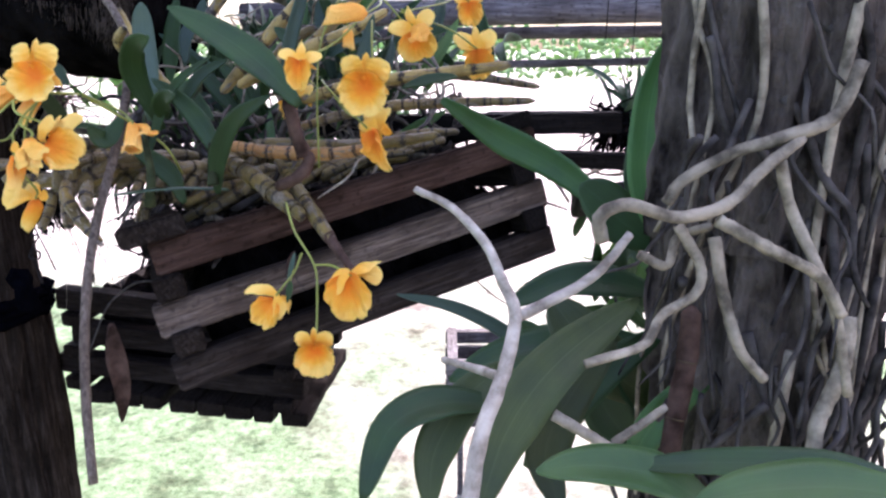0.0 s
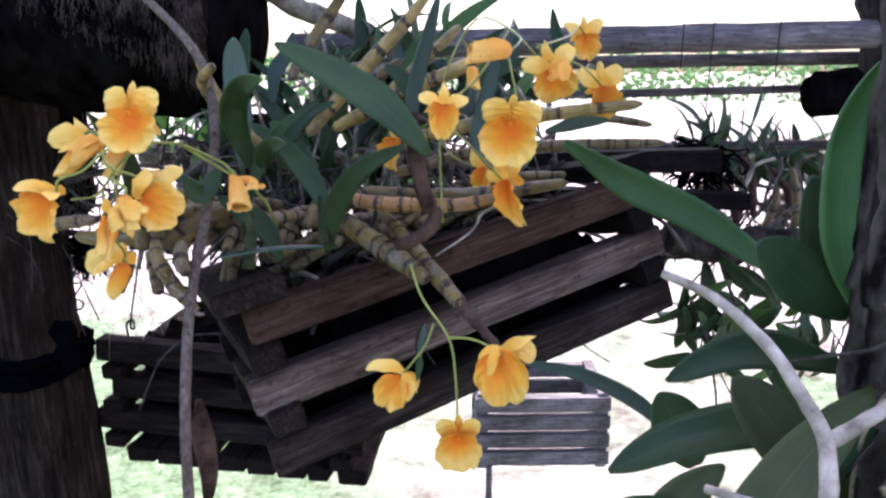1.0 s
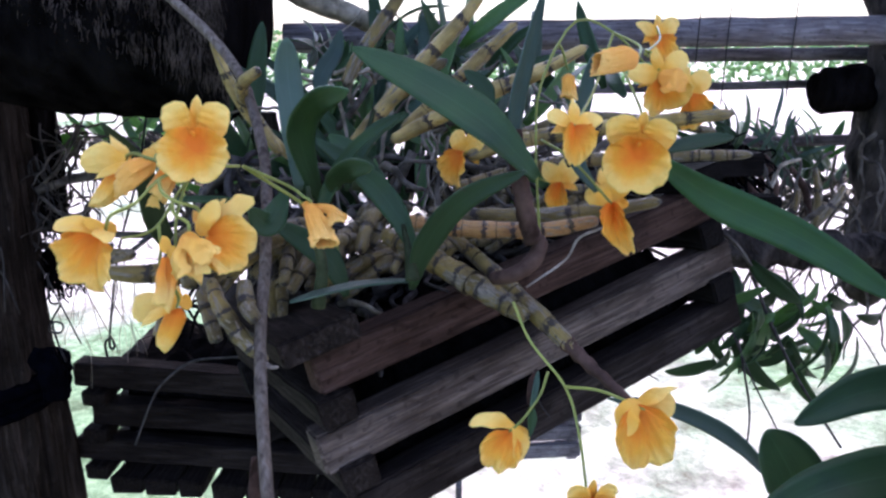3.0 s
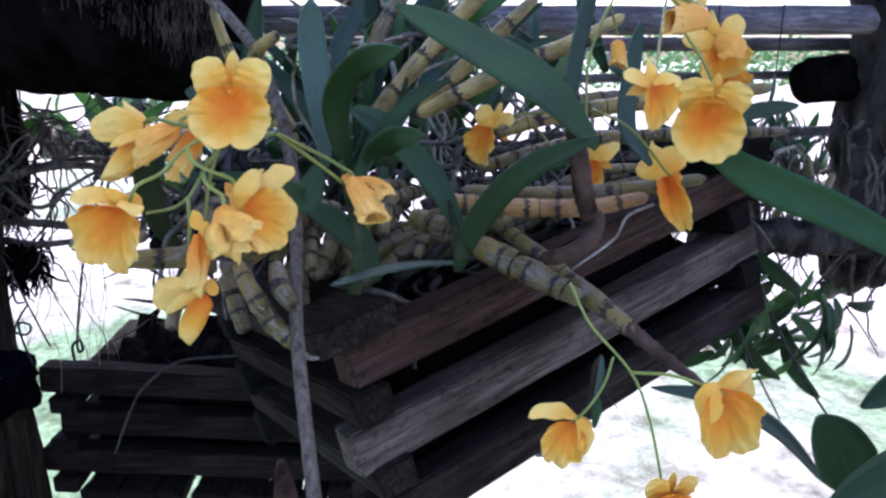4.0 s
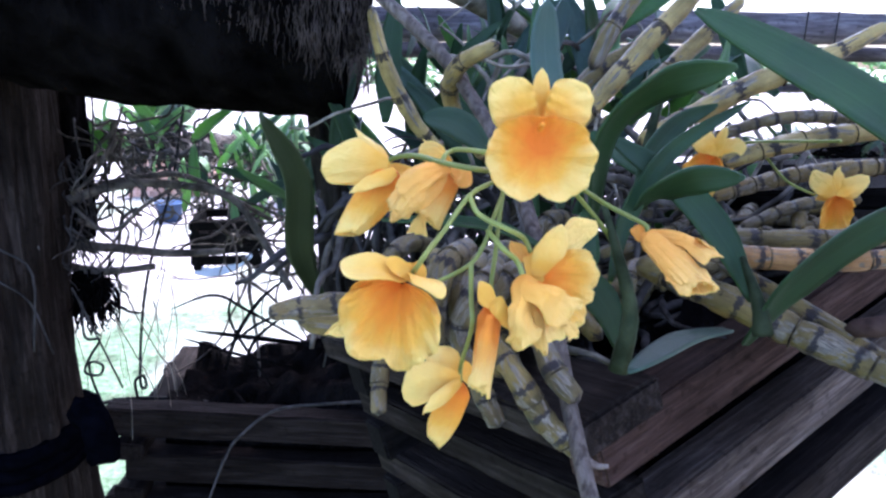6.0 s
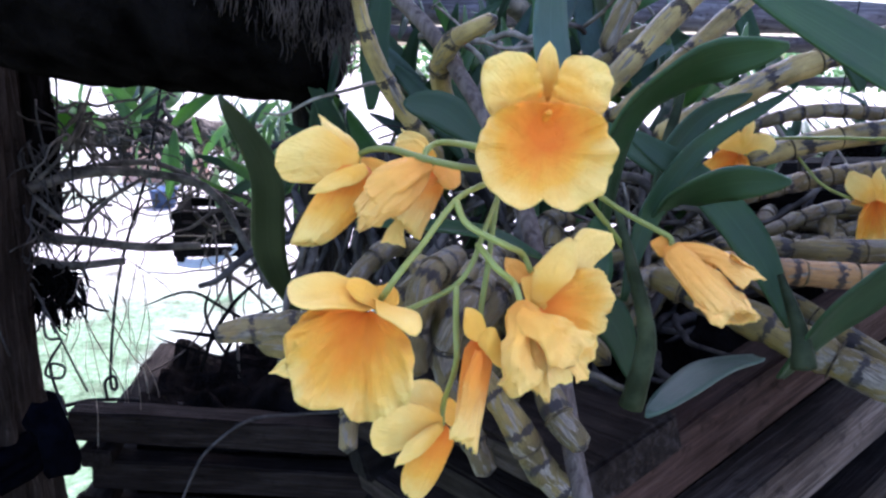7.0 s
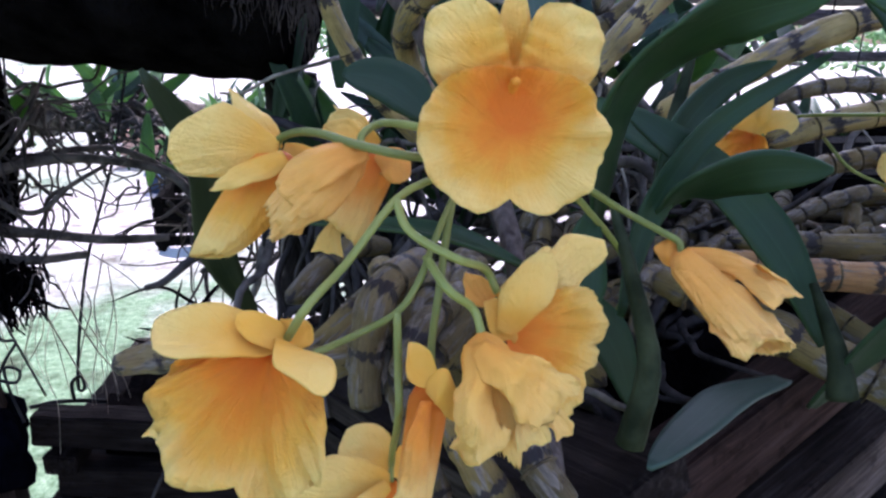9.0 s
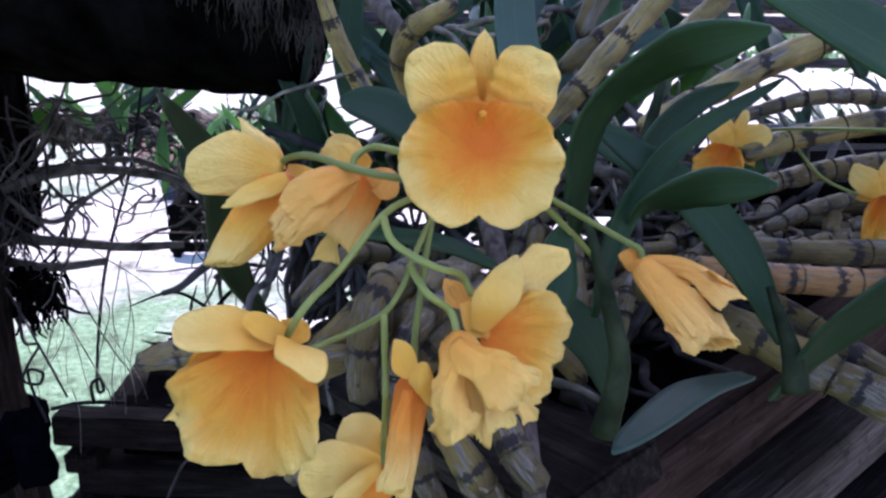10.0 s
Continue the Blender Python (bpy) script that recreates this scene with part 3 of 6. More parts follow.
def petal(lip, pts, w, normal, material=None, shape="oval", curl=0.15, wave=0.06, seed=0.0, name="petal", n=18):
    """One petal of a flower along pts; shape oval (round end) or fan (spreading, ragged end)."""
    shape = "sepal" if name == "sepal" else shape
    inv = lip.matrix_basis.inverted()
    k = inv.to_scale()[0]
    line = spline([inv @ Vector(p) for p in pts], n)
    half = {"oval": lambda s: w * k * (0.30 + 0.70 * min(1, s / 0.5) ** 0.8) * max(0.0, 1 - max(0, (s - 0.45) / 0.55) ** 2.6) ** 0.5,
            "sepal": lambda s: 0.85 * w * k * max(0.03, math.sin(math.pi * (0.14 + 0.86 * s))) ** 0.75,
            "fan": lambda s: w * k * (0.30 + 0.70 * s ** 0.8) * (1 if s < 0.96 else 0.9),
            "fold": lambda s: w * k * (0.35 + 0.65 * math.sin(math.pi * min(s * 0.75 + 0.05, 1)))}[shape]
    bm = bmesh.new()
    blade(bm, line, half, inv.to_3x3() @ Vector(normal), 0.0, 0.012, 16, 0.0, seed, curl, 0.045 if shape in ("fan", "fold") else 0.018)
    for v in bm.verts:
        q = v.co * 3.0 + Vector((seed, 0, 0))
        s = min(1.0, (v.co - line[0]).length / max((line[-1] - line[0]).length, 1e-5))
        v.co += Vector((noise.noise(q), noise.noise(q + Vector((7, 0, 0))), noise.noise(q + Vector((0, 7, 0))))) * wave * (0.4 + s)
        if shape != "oval":
            q = v.co * 11.0
            v.co += Vector((noise.noise(q), noise.noise(q + Vector((7, 0, 0))), noise.noise(q + Vector((0, 7, 0))))) * wave * 0.6 * s * s
    return part(name, bm, material or M_PETALP, lip)


def bell(plant, base, tip, view, wide=0.5, cup=0.4, seed=0.0, spread=0.8, rise=0.5, lip=None, other=None, label="", petals=(-1, 1), roll=0.15):
    """A half-open flower: its rolled lip hangs from base to tip, petals and sepals stand round its base. It looks along view."""
    base, tip = Vector(base), Vector(tip)
    f = lip_at(plant, base, tip, view, fan_lip(wide, cup, roll, 0.22, 0.10, seed, 2.5), lip or M_LIPT, label or "yellow orchid flower with an orange throat, half turned away")
    d = base - tip
    L = d.length
    d.normalize()
    v = Vector(view)
    v = (v - d * v.dot(d)).normalized()
    x = d.cross(v)
    for sx in petals:
        petal(f, [base, base + (x * sx * 0.36 * spread + d * rise * 0.4 + v * 0.08) * L, base + (x * sx * 0.82 * spread + d * rise) * L], 0.27 * L, v + d * 0.3, other or M_PETALP, seed=seed + sx, curl=-0.12)
        petal(f, [base - v * 0.04 * L, base + (x * sx * 0.32 * spread - v * 0.16 - d * 0.05) * L, base + (x * sx * 0.62 * spread - v * 0.24 - d * 0.16) * L], 0.15 * L, v, other or M_PETALP, seed=seed + 3 * sx, name="sepal")
    petal(f, [base - v * 0.03 * L, base + (d * 0.34 + v * 0.04) * L, base + d * 0.72 * L], 0.17 * L, v, other or M_PETALP, seed=seed + 7, name="sepal", curl=-0.3)
    return f


# ---- setting ----
m, n, l, b = mat("grass_and_soil", 0.9, 0.1)
gm = coords(n, l, (1, 1, 1))
g1 = tex_noise(n, l, gm, 0.55, 5, 0.6, 0.5)
g2 = tex_noise(n, l, gm, 26.0, 6, 0.75)
g3 = tex_noise(n, l, gm, 5.0, 4, 0.6)
gr = ramp(n, [(0.34, (0.06, 0.10, 0.045)), (0.52, (0.155, 0.215, 0.12)), (0.7, (0.27, 0.33, 0.21))])
l.new(g2.outputs[0], gr.inputs[0])
so = ramp(n, [(0.3, (0.30, 0.255, 0.235)), (0.7, (0.50, 0.44, 0.41))])
l.new(g2.outputs[0], so.inputs[0])
gf = ramp(n, [(0.44, (0, 0, 0)), (0.62, (1, 1, 1))])
gx = n.new("ShaderNodeSeparateXYZ")
l.new(gm.outputs[0], gx.inputs[0])
gk = n.new("ShaderNodeMapRange")
gk.inputs[1].default_value, gk.inputs[2].default_value = -1.2, 1.2
gk.inputs[3].default_value, gk.inputs[4].default_value = -0.10, 0.09
l.new(gx.outputs[0], gk.inputs[0])
ga = n.new("ShaderNodeMath")
l.new(g1.outputs[0], ga.inputs[0])
gy = n.new("ShaderNodeMapRange")
gy.inputs[1].default_value, gy.inputs[2].default_value = 3.2, 5.5
gy.inputs[3].default_value, gy.inputs[4].default_value = 0.0, 0.20
l.new(gx.outputs[1], gy.inputs[0])
gz = n.new("ShaderNodeMath")
l.new(gk.outputs[0], gz.inputs[0])
l.new(gy.outputs[0], gz.inputs[1])
l.new(gz.outputs[0], ga.inputs[1])
l.new(ga.outputs[0], gf.inputs[0])
gv = ramp(n, [(0.30, (0.34, 0.31, 0.28)), (0.50, (0.9, 0.9, 0.9)), (0.65, (1, 1, 1))])
l.new(g3.outputs[0], gv.inputs[0])
gc = mixed(n, l, gr.outputs[0], so.outputs[0], gf.outputs[0])
l.new(mixed(n, l, gc, gv.outputs[0], 1.0, 'MULTIPLY'), b.inputs["Base Color"])
bump(n, l, b, g2.outputs[0], 0.8, 0.04)
M_GROUND = m
bm = bmesh.new()
bmesh.ops.create_grid(bm, x_segments=60, y_segments=60, size=400)
ground = tagged(part("ground", bm, M_GROUND), "pale sunlit lawn with patches of bare soil", "ground", kind="structure")

# unseen sheet, added only to block the sun above the hanging racks
M_SUNBLOCK = plain_mat("sun_block_sheet", (0.05, 0.05, 0.05), (0.10, 0.10, 0.095), 6.0, 0.8, 0.2)
bm = bmesh.new()
box(bm, (-4.0, 0.70, 2.45), (4.0, 1.85, 2.49), 0.003)
tagged(part("ceiling", bm, M_SUNBLOCK), "grey sheet added out of view to keep the sun off the plants", "roof", kind="structure")


# ---- main basket: bars stacked crosswise, hung askew ----
BASKET = pose(-0.2107, 0.5215, 1.206, -10.55, -12.46, 24.62)
LONG, DEEP_ = 0.345, 0.225
basket = thing("hanging_basket", "weathered grey-brown slatted wooden orchid basket hanging askew", "basket", "hanging baskets")


def bar(lo, hi, material, parent, m, jitter=0.0008, bevel=0.0016, label="", name="bar"):
    """A bar; its grain runs along the mesh's x axis."""
    lo, hi = Vector(lo), Vector(hi)
    size = hi - lo
    mid = (lo + hi) / 2
    turn = Matrix.Identity(4)
    if size.y > size.x:
        turn = Matrix.Rotation(math.pi / 2, 4, 'Z')
        size = Vector((size.y, size.x, size.z))
    bm = bmesh.new()
    box(bm, -size / 2, size / 2, bevel, jitter)
    return part(name, bm, material, parent, label, m @ Matrix.Translation(mid) @ turn, smooth=False)


# back, far-end and floor bars: inner shade put into the near-black wood
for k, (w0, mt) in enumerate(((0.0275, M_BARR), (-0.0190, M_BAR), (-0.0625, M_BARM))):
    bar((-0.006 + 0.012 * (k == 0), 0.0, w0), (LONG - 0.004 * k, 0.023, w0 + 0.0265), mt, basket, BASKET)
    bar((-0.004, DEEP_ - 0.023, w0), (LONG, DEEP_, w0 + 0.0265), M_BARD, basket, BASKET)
for k, w0 in enumerate((0.0078, -0.0358)):
    bar((0.0, -0.004, w0), (0.023, DEEP_ + 0.006, w0 + 0.0192), M_BARM, basket, BASKET)
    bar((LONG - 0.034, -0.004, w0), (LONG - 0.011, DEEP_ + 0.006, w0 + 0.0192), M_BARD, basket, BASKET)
bar((-0.012, -0.012, 0.0545), (0.036, DEEP_ + 0.008, 0.070), M_BARM, basket, BASKET, label="thick dark end board")
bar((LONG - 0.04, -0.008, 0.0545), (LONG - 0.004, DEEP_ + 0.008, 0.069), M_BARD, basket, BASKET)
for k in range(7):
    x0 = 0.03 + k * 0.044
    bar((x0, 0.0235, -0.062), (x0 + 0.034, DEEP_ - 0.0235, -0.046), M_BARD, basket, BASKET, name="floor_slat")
# root ball filling the basket, near-black so its colour holds the inner shade
bm = bmesh.new()
bmesh.ops.create_grid(bm, x_segments=60, y_segments=44, size=0.5)
top = bm.faces[:]
for v in bm.verts:
    p = v.co.copy()
    edge = (1 - (2 * p.x) ** 6) * (1 - (2 * p.y) ** 6)
    v.co = Vector((0.172 + p.x * 0.288, 0.112 + p.y * 0.172, -0.015 + 0.058 * edge + 0.014 * noise.noise(p * 9) + 0.012 * noise.noise(p * 25)))
ext = bmesh.ops.extrude_face_region(bm, geom=top)
for v in [e for e in ext["geom"] if isinstance(e, bmesh.types.BMVert)]:
    v.co.z = -0.040 + 0.01 * noise.noise(v.co * 40)
bmesh.ops.recalc_face_normals(bm, faces=bm.faces[:])
tagged(part("root_ball", bm, M_BARK, None, "", BASKET), "mass of old roots and bark, coloured near-black as the basket's inner shade", "roots", kind="stuff")


def tangle(name, label, category, centre, size, count, r, material, length=0.15, droop=0.3, seed=1, seg=5, kind="stuff", turns=5, m=None, lie=1.0, wander=0.6):
    """Many thin roots or twigs in a loose tangle."""
    rnd = random.Random(seed)
    bm = bmesh.new()
    for i in range(count):
        p = Vector([centre[k] + rnd.uniform(-1, 1) * size[k] for k in range(3)])
        d = Vector((rnd.uniform(-1, 1), rnd.uniform(-1, 1), lie * (rnd.uniform(-1, 0.6) - droop))).normalized()
        pts = [p]
        for k in range(turns):
            d = (d + Vector((rnd.uniform(-1, 1), rnd.uniform(-1, 1), lie * (rnd.uniform(-1, 1) - droop))) * wander).normalized()
            pts.append(pts[-1] + d * length * rnd.uniform(0.5, 1.3) / turns)
        rr = r * rnd.uniform(0.5, 1.5)
        sweep(bm, spline(pts, turns * 3), lambda s: rr * (1 - 0.6 * s), seg, 0.2, i)
    return tagged(part(name, bm, material, None, "", m), label, category, kind=kind)


# ---- the orchid ----
orchid = thing("orchid_plant", "yellow-flowered orchid with jointed canes growing in the slatted basket", "orchid")

# canes
cane([(-0.1347, 0.5933, 1.3134), (-0.1145, 0.5558, 1.3007), (-0.0939, 0.5202, 1.2849), (-0.0800, 0.4970, 1.2740), (-0.0735, 0.4862, 1.2688)], 0.0073, M_CANEG, orchid, 7, "yellow-green drooping cane with a withered tip", 0.45, pitch=3.4)
rod("withered_tip", [(-0.0800, 0.4970, 1.2740), (-0.0723, 0.4844, 1.2678), (-0.0600, 0.4640, 1.2588), (-0.0490, 0.4455, 1.2505)], 0.0044, 0.0013, M_SHEATH, orchid, "shrivelled grey cane tip", 10, 20, 0.35)
cane([(-0.1760, 0.5950, 1.3130), (-0.1516, 0.5694, 1.3052), (-0.1167, 0.5294, 1.2918), (-0.0985, 0.5085, 1.2840)], 0.0100, M_CANEG, orchid, 6, "", 0.6, seed=2, pitch=2.2)
cane([(-0.2425, 0.6397, 1.3575), (-0.2600, 0.6440, 1.3855), (-0.2625, 0.6200, 1.4040), (-0.2480, 0.6000, 1.4150)], 0.0062, M_CANE, orchid, 5, "", 0.7, seed=3, pitch=3.2)
cane([(-0.2425, 0.7264, 1.3419), (-0.2681, 0.7188, 1.3708), (-0.2857, 0.7128, 1.4023), (-0.2958, 0.7057, 1.4355)], 0.0066, M_CANE, orchid, 5, "", 0.6, seed=4)
cane([(-0.1965, 0.6662, 1.3602), (-0.1726, 0.6686, 1.3868), (-0.1470, 0.6710, 1.4151), (-0.1181, 0.6733, 1.4451), (-0.0976, 0.6759, 1.4700)], 0.0082, M_CANE, orchid, 6, "", 0.6, seed=5)
cane([(-0.1591, 0.6926, 1.3680), (-0.1338, 0.6934, 1.3894), (-0.1011, 0.6951, 1.4198), (-0.0721, 0.6966, 1.4465)], 0.0075, M_CANE, orchid, 5, "", 0.7, seed=6)
cane([(-0.1695, 0.6199, 1.3685), (-0.1390, 0.6181, 1.3839), (-0.1116, 0.6166, 1.3978), (-0.0752, 0.6133, 1.4119), (-0.0424, 0.6115, 1.4288)], 0.0078, M_CANE, orchid, 7, "", 0.6, seed=7)
cane([(-0.1668, 0.7301, 1.3855), (-0.1476, 0.7309, 1.4026), (-0.1207, 0.7303, 1.4198)], 0.0075, M_CANEG, orchid, 4, "", 0.7, seed=8)
cane([(-0.1190, 0.6257, 1.3568), (-0.0874, 0.6223, 1.3668), (-0.0496, 0.6170, 1.3737), (0.0070, 0.6082, 1.3810), (0.0542, 0.6008, 1.3866)], 0.0074, M_CANE, orchid, 8, "", 0.7, seed=9)
cane([(-0.1261, 0.6418, 1.3330), (-0.0665, 0.6347, 1.3488), (-0.0105, 0.6257, 1.3548), (0.0750, 0.6105, 1.3581)], 0.0066, M_CANEW, orchid, 6, "", 0.7, seed=10)
cane([(-0.1661, 0.5695, 1.3269), (-0.1471, 0.5654, 1.3246), (-0.1199, 0.5597, 1.3225), (-0.0790, 0.5522, 1.3234), (-0.0489, 0.5481, 1.3293)], 0.0072, M_CANEO, orchid, 7, "orange-tinged cane with dark joints", 0.7, seed=11, pitch=3.05)
cane([(-0.1468, 0.5972, 1.3261), (-0.0938, 0.5868, 1.3243), (-0.0435, 0.5783, 1.3282), (-0.0020, 0.5722, 1.3349)], 0.0070, M_CANEG, orchid, 6, "", 0.7, seed=12)
cane([(-0.0750, 0.7266, 1.3573), (-0.0197, 0.7204, 1.3739), (0.0312, 0.7106, 1.3730), (0.0897, 0.6974, 1.3646)], 0.0062, M_CANEW, orchid, 6, "", 0.7, seed=13)
cane([(-0.3111, 0.5375, 1.3184), (-0.3297, 0.5405, 1.3163), (-0.3415, 0.5423, 1.3143), (-0.3488, 0.5385, 1.3144)], 0.0062, M_CANEW, orchid, 5, "", 0.55, seed=14)
cane([(-0.2641, 0.5762, 1.3287), (-0.2806, 0.5476, 1.3279), (-0.2852, 0.5437, 1.3102), (-0.2853, 0.5399, 1.2962)], 0.0072, M_CANEW, orchid, 5, "", 0.8, seed=15)
cane([(-0.2522, 0.5713, 1.3194), (-0.2700, 0.5427, 1.3179), (-0.2754, 0.5400, 1.3036), (-0.2746, 0.5370, 1.2932)], 0.0062, M_CANEW, orchid, 5, "", 0.8, seed=16)
cane([(-0.3022, 0.5629, 1.2915), (-0.3051, 0.5602, 1.2788), (-0.3073, 0.5467, 1.2655)], 0.0052, M_CANEW, orchid, 3, "", 0.8, seed=17)
cane([(-0.2686, 0.5193, 1.3081), (-0.2621, 0.5052, 1.2987), (-0.2532, 0.5018, 1.2840), (-0.2455, 0.4992, 1.2757), (-0.2384, 0.4981, 1.2683)], 0.0066, M_CANEG, orchid, 6, "", 0.5, seed=18, pitch=2.4)
cane([(-0.2505, 0.5160, 1.3084), (-0.2479, 0.5026, 1.2990), (-0.2419, 0.4945, 1.2925)], 0.0062, M_CANEW, orchid, 4, "", 0.7, seed=19)
cane([(-0.2762, 0.5291, 1.2999), (-0.2705, 0.5192, 1.2860), (-0.2661, 0.5105, 1.2758)], 0.0058, M_CANEW, orchid, 4, "", 0.8, seed=20)
cane([(-0.2846, 0.5562, 1.3058), (-0.3011, 0.5579, 1.3017), (-0.3194, 0.5558, 1.3017), (-0.3382, 0.5593, 1.3029)], 0.0078, M_CANEG, orchid, 5, "", 0.6, seed=21)
rod("cane_sheath", [(-0.1068, 0.5185, 1.3852), (-0.1051, 0.5120, 1.3611), (-0.0968, 0.5118, 1.3264)], 0.0038, 0.0054, M_SHEATH, orchid, "dark brown papery cane sheath", 12, 30, 0.30)
cane([(-0.0914, 0.5119, 1.3299), (-0.0963, 0.5094, 1.3172), (-0.1078, 0.5091, 1.3090), (-0.1188, 0.5200, 1.3039)], 0.0062, M_SHEATH, orchid, 5, "", 0.8, seed=23)
cane([(-0.1980, 0.6151, 1.4039), (-0.1871, 0.6189, 1.4240), (-0.1675, 0.6234, 1.4508), (-0.1549, 0.6270, 1.4708)], 0.0062, M_CANEG, orchid, 4, "", 0.8, seed=24)

# leaves
leaf([(-0.0970, 0.5060, 1.3620), (-0.1230, 0.5129, 1.3893), (-0.1550, 0.5266, 1.4094), (-0.1903, 0.5356, 1.4269)], 0.0118, (0.2, -1, 0.5), M_LEAF, orchid, "", 0.15)
leaf([(-0.2130, 0.5650, 1.3400), (-0.2202, 0.5412, 1.3800), (-0.2105, 0.5202, 1.3995), (-0.1922, 0.5007, 1.4071)], 0.0092, (0.5, -1, 0.1), M_LEAF, orchid, "", 0.2)
leaf([(-0.1581, 0.5260, 1.3154), (-0.1701, 0.5347, 1.3404), (-0.1891, 0.5438, 1.3617), (-0.2131, 0.5525, 1.3780)], 0.0072, (0, -1, 0.3), M_LEAF, orchid, "", 0.2)
leaf([(-0.1618, 0.5221, 1.2985), (-0.1554, 0.5081, 1.3260), (-0.1377, 0.4915, 1.3534), (-0.1094, 0.4742, 1.3706)], 0.0070, (0.2, -1, 0.3), M_LEAF, orchid, "", 0.2)
leaf([(-0.2150, 0.5370, 1.3223), (-0.2076, 0.5424, 1.3475), (-0.1919, 0.5412, 1.3737), (-0.1635, 0.5359, 1.3940)], 0.0040, (0, -1, 0.4), M_LEAF, orchid, "", 0.3)
leaf([(-0.2030, 0.5450, 1.3500), (-0.2010, 0.5340, 1.3580), (-0.1930, 0.5200, 1.3660), (-0.1810, 0.5060, 1.3690)], 0.0072, (0.3, -1, 0.1), M_LEAF, orchid, "", 0.15)
leaf([(-0.1591, 0.5386, 1.2982), (-0.1844, 0.5255, 1.3013), (-0.2053, 0.5089, 1.3029), (-0.2246, 0.4937, 1.3027)], 0.0066, (-0.13, 0.0, 1), M_LEAFB, orchid, "small blue-grey leaf", 0.1, base=0.4)
leaf([(-0.3256, 0.7044, 1.2607), (-0.3382, 0.6770, 1.3023), (-0.3386, 0.6538, 1.3465), (-0.3544, 0.6320, 1.3815)], 0.0085, (0.3, -1, 0.1), M_LEAFO, orchid, "", 0.2)
leaf([(-0.2666, 0.5372, 1.3745), (-0.2782, 0.5420, 1.3840), (-0.2904, 0.5452, 1.3864)], 0.0062, (0, -1, 0.5), M_LEAF, orchid, "", 0.2)
leaf([(-0.2420, 0.5459, 1.3354), (-0.2582, 0.5508, 1.3419), (-0.2766, 0.5650, 1.3421), (-0.3024, 0.5801, 1.3401)], 0.0035, (0, -0.6, 1), M_LEAF, orchid, "", 0.3)
leaf([(-0.2152, 0.6342, 1.3852), (-0.2137, 0.6400, 1.4090), (-0.2041, 0.6491, 1.4255), (-0.2004, 0.6518, 1.4394)], 0.0062, (0, -1, 0), M_LEAFB, orchid, "", 0.15)
leaf([(-0.2800, 0.7750, 1.3650), (-0.2770, 0.7820, 1.4050), (-0.2700, 0.7900, 1.4500)], 0.0090, (0, -1, 0), M_LEAF, orchid, "", 0.15)
leaf([(-0.1081, 0.5129, 1.3620), (-0.1063, 0.5213, 1.3953), (-0.0976, 0.5289, 1.4286), (-0.0897, 0.5352, 1.4563)], 0.0050, (0.4, -1, 0), M_LEAFB, orchid, "", 0.2)
leaf([(-0.0575, 0.5304, 1.3494), (-0.0657, 0.5470, 1.3690), (-0.0565, 0.5649, 1.4021), (-0.0510, 0.5699, 1.4239)], 0.0055, (0, -1, 0), M_LEAFB, orchid, "", 0.2)
leaf([(-0.0272, 0.5141, 1.3738), (-0.0082, 0.5129, 1.3787), (0.0098, 0.5111, 1.3810)], 0.0048, (0, -0.8, 0.8), M_LEAF, orchid, "", 0.2)
leaf([(-0.1988, 0.5567, 1.2840), (-0.2074, 0.5585, 1.3049), (-0.2230, 0.5596, 1.3185), (-0.2408, 0.5652, 1.3280)], 0.0080, (0, -1, 0.5), M_LEAF, orchid, "", 0.2)
leaf([(-0.2281, 0.5325, 1.3523), (-0.2364, 0.5193, 1.3375), (-0.2449, 0.5126, 1.3476)], 0.0075, (0, -1, 0.5), M_LEAF, orchid, "", 0.2)
leaf([(-0.1110, 0.5695, 1.3926), (-0.1154, 0.5734, 1.4050), (-0.1263, 0.5772, 1.4143)], 0.0055, (0, -1, 0.3), M_LEAF, orchid, "", 0.2)
leaf([(-0.0007, 0.6003, 1.3598), (0.0449, 0.5958, 1.3307), (0.0898, 0.5653, 1.3097), (0.1262, 0.5157, 1.2827)], 0.0125, (-0.54, -0.84, 0.2), M_LEAFM, orchid, "long fresh-green strap leaf", 0.25, sharp=4)

leaf([(-0.2251, 0.5720, 1.3455), (-0.2264, 0.5804, 1.3767), (-0.2302, 0.5898, 1.4109), (-0.2298, 0.5904, 1.4332)], 0.0084, (0.35, -1, 0.1), M_LEAF_SHEEN, orchid, "", 0.08, sharp=6)
leaf([(-0.2070, 0.5882, 1.3764), (-0.1932, 0.5735, 1.3668), (-0.1707, 0.5550, 1.3474)], 0.0065, (0, -1, 0.5), M_LEAF, orchid, "", 0.15)
leaf([(-0.1972, 0.5584, 1.3473), (-0.1897, 0.5629, 1.3680), (-0.1775, 0.5651, 1.3823), (-0.1597, 0.5650, 1.3909)], 0.0050, (0, -1, 0.3), M_LEAF, orchid, "", 0.2)

# flowers of the nearest cluster
flower(orchid, (-0.2631, 0.4895, 1.3864), (-0.12, -1.0, 0.12), (0.02, 0, 1), 0.0178, 0.70, 0.24, 0.15, 1.0, 0.06, 0.80, "open yellow orchid flower with an orange throat")
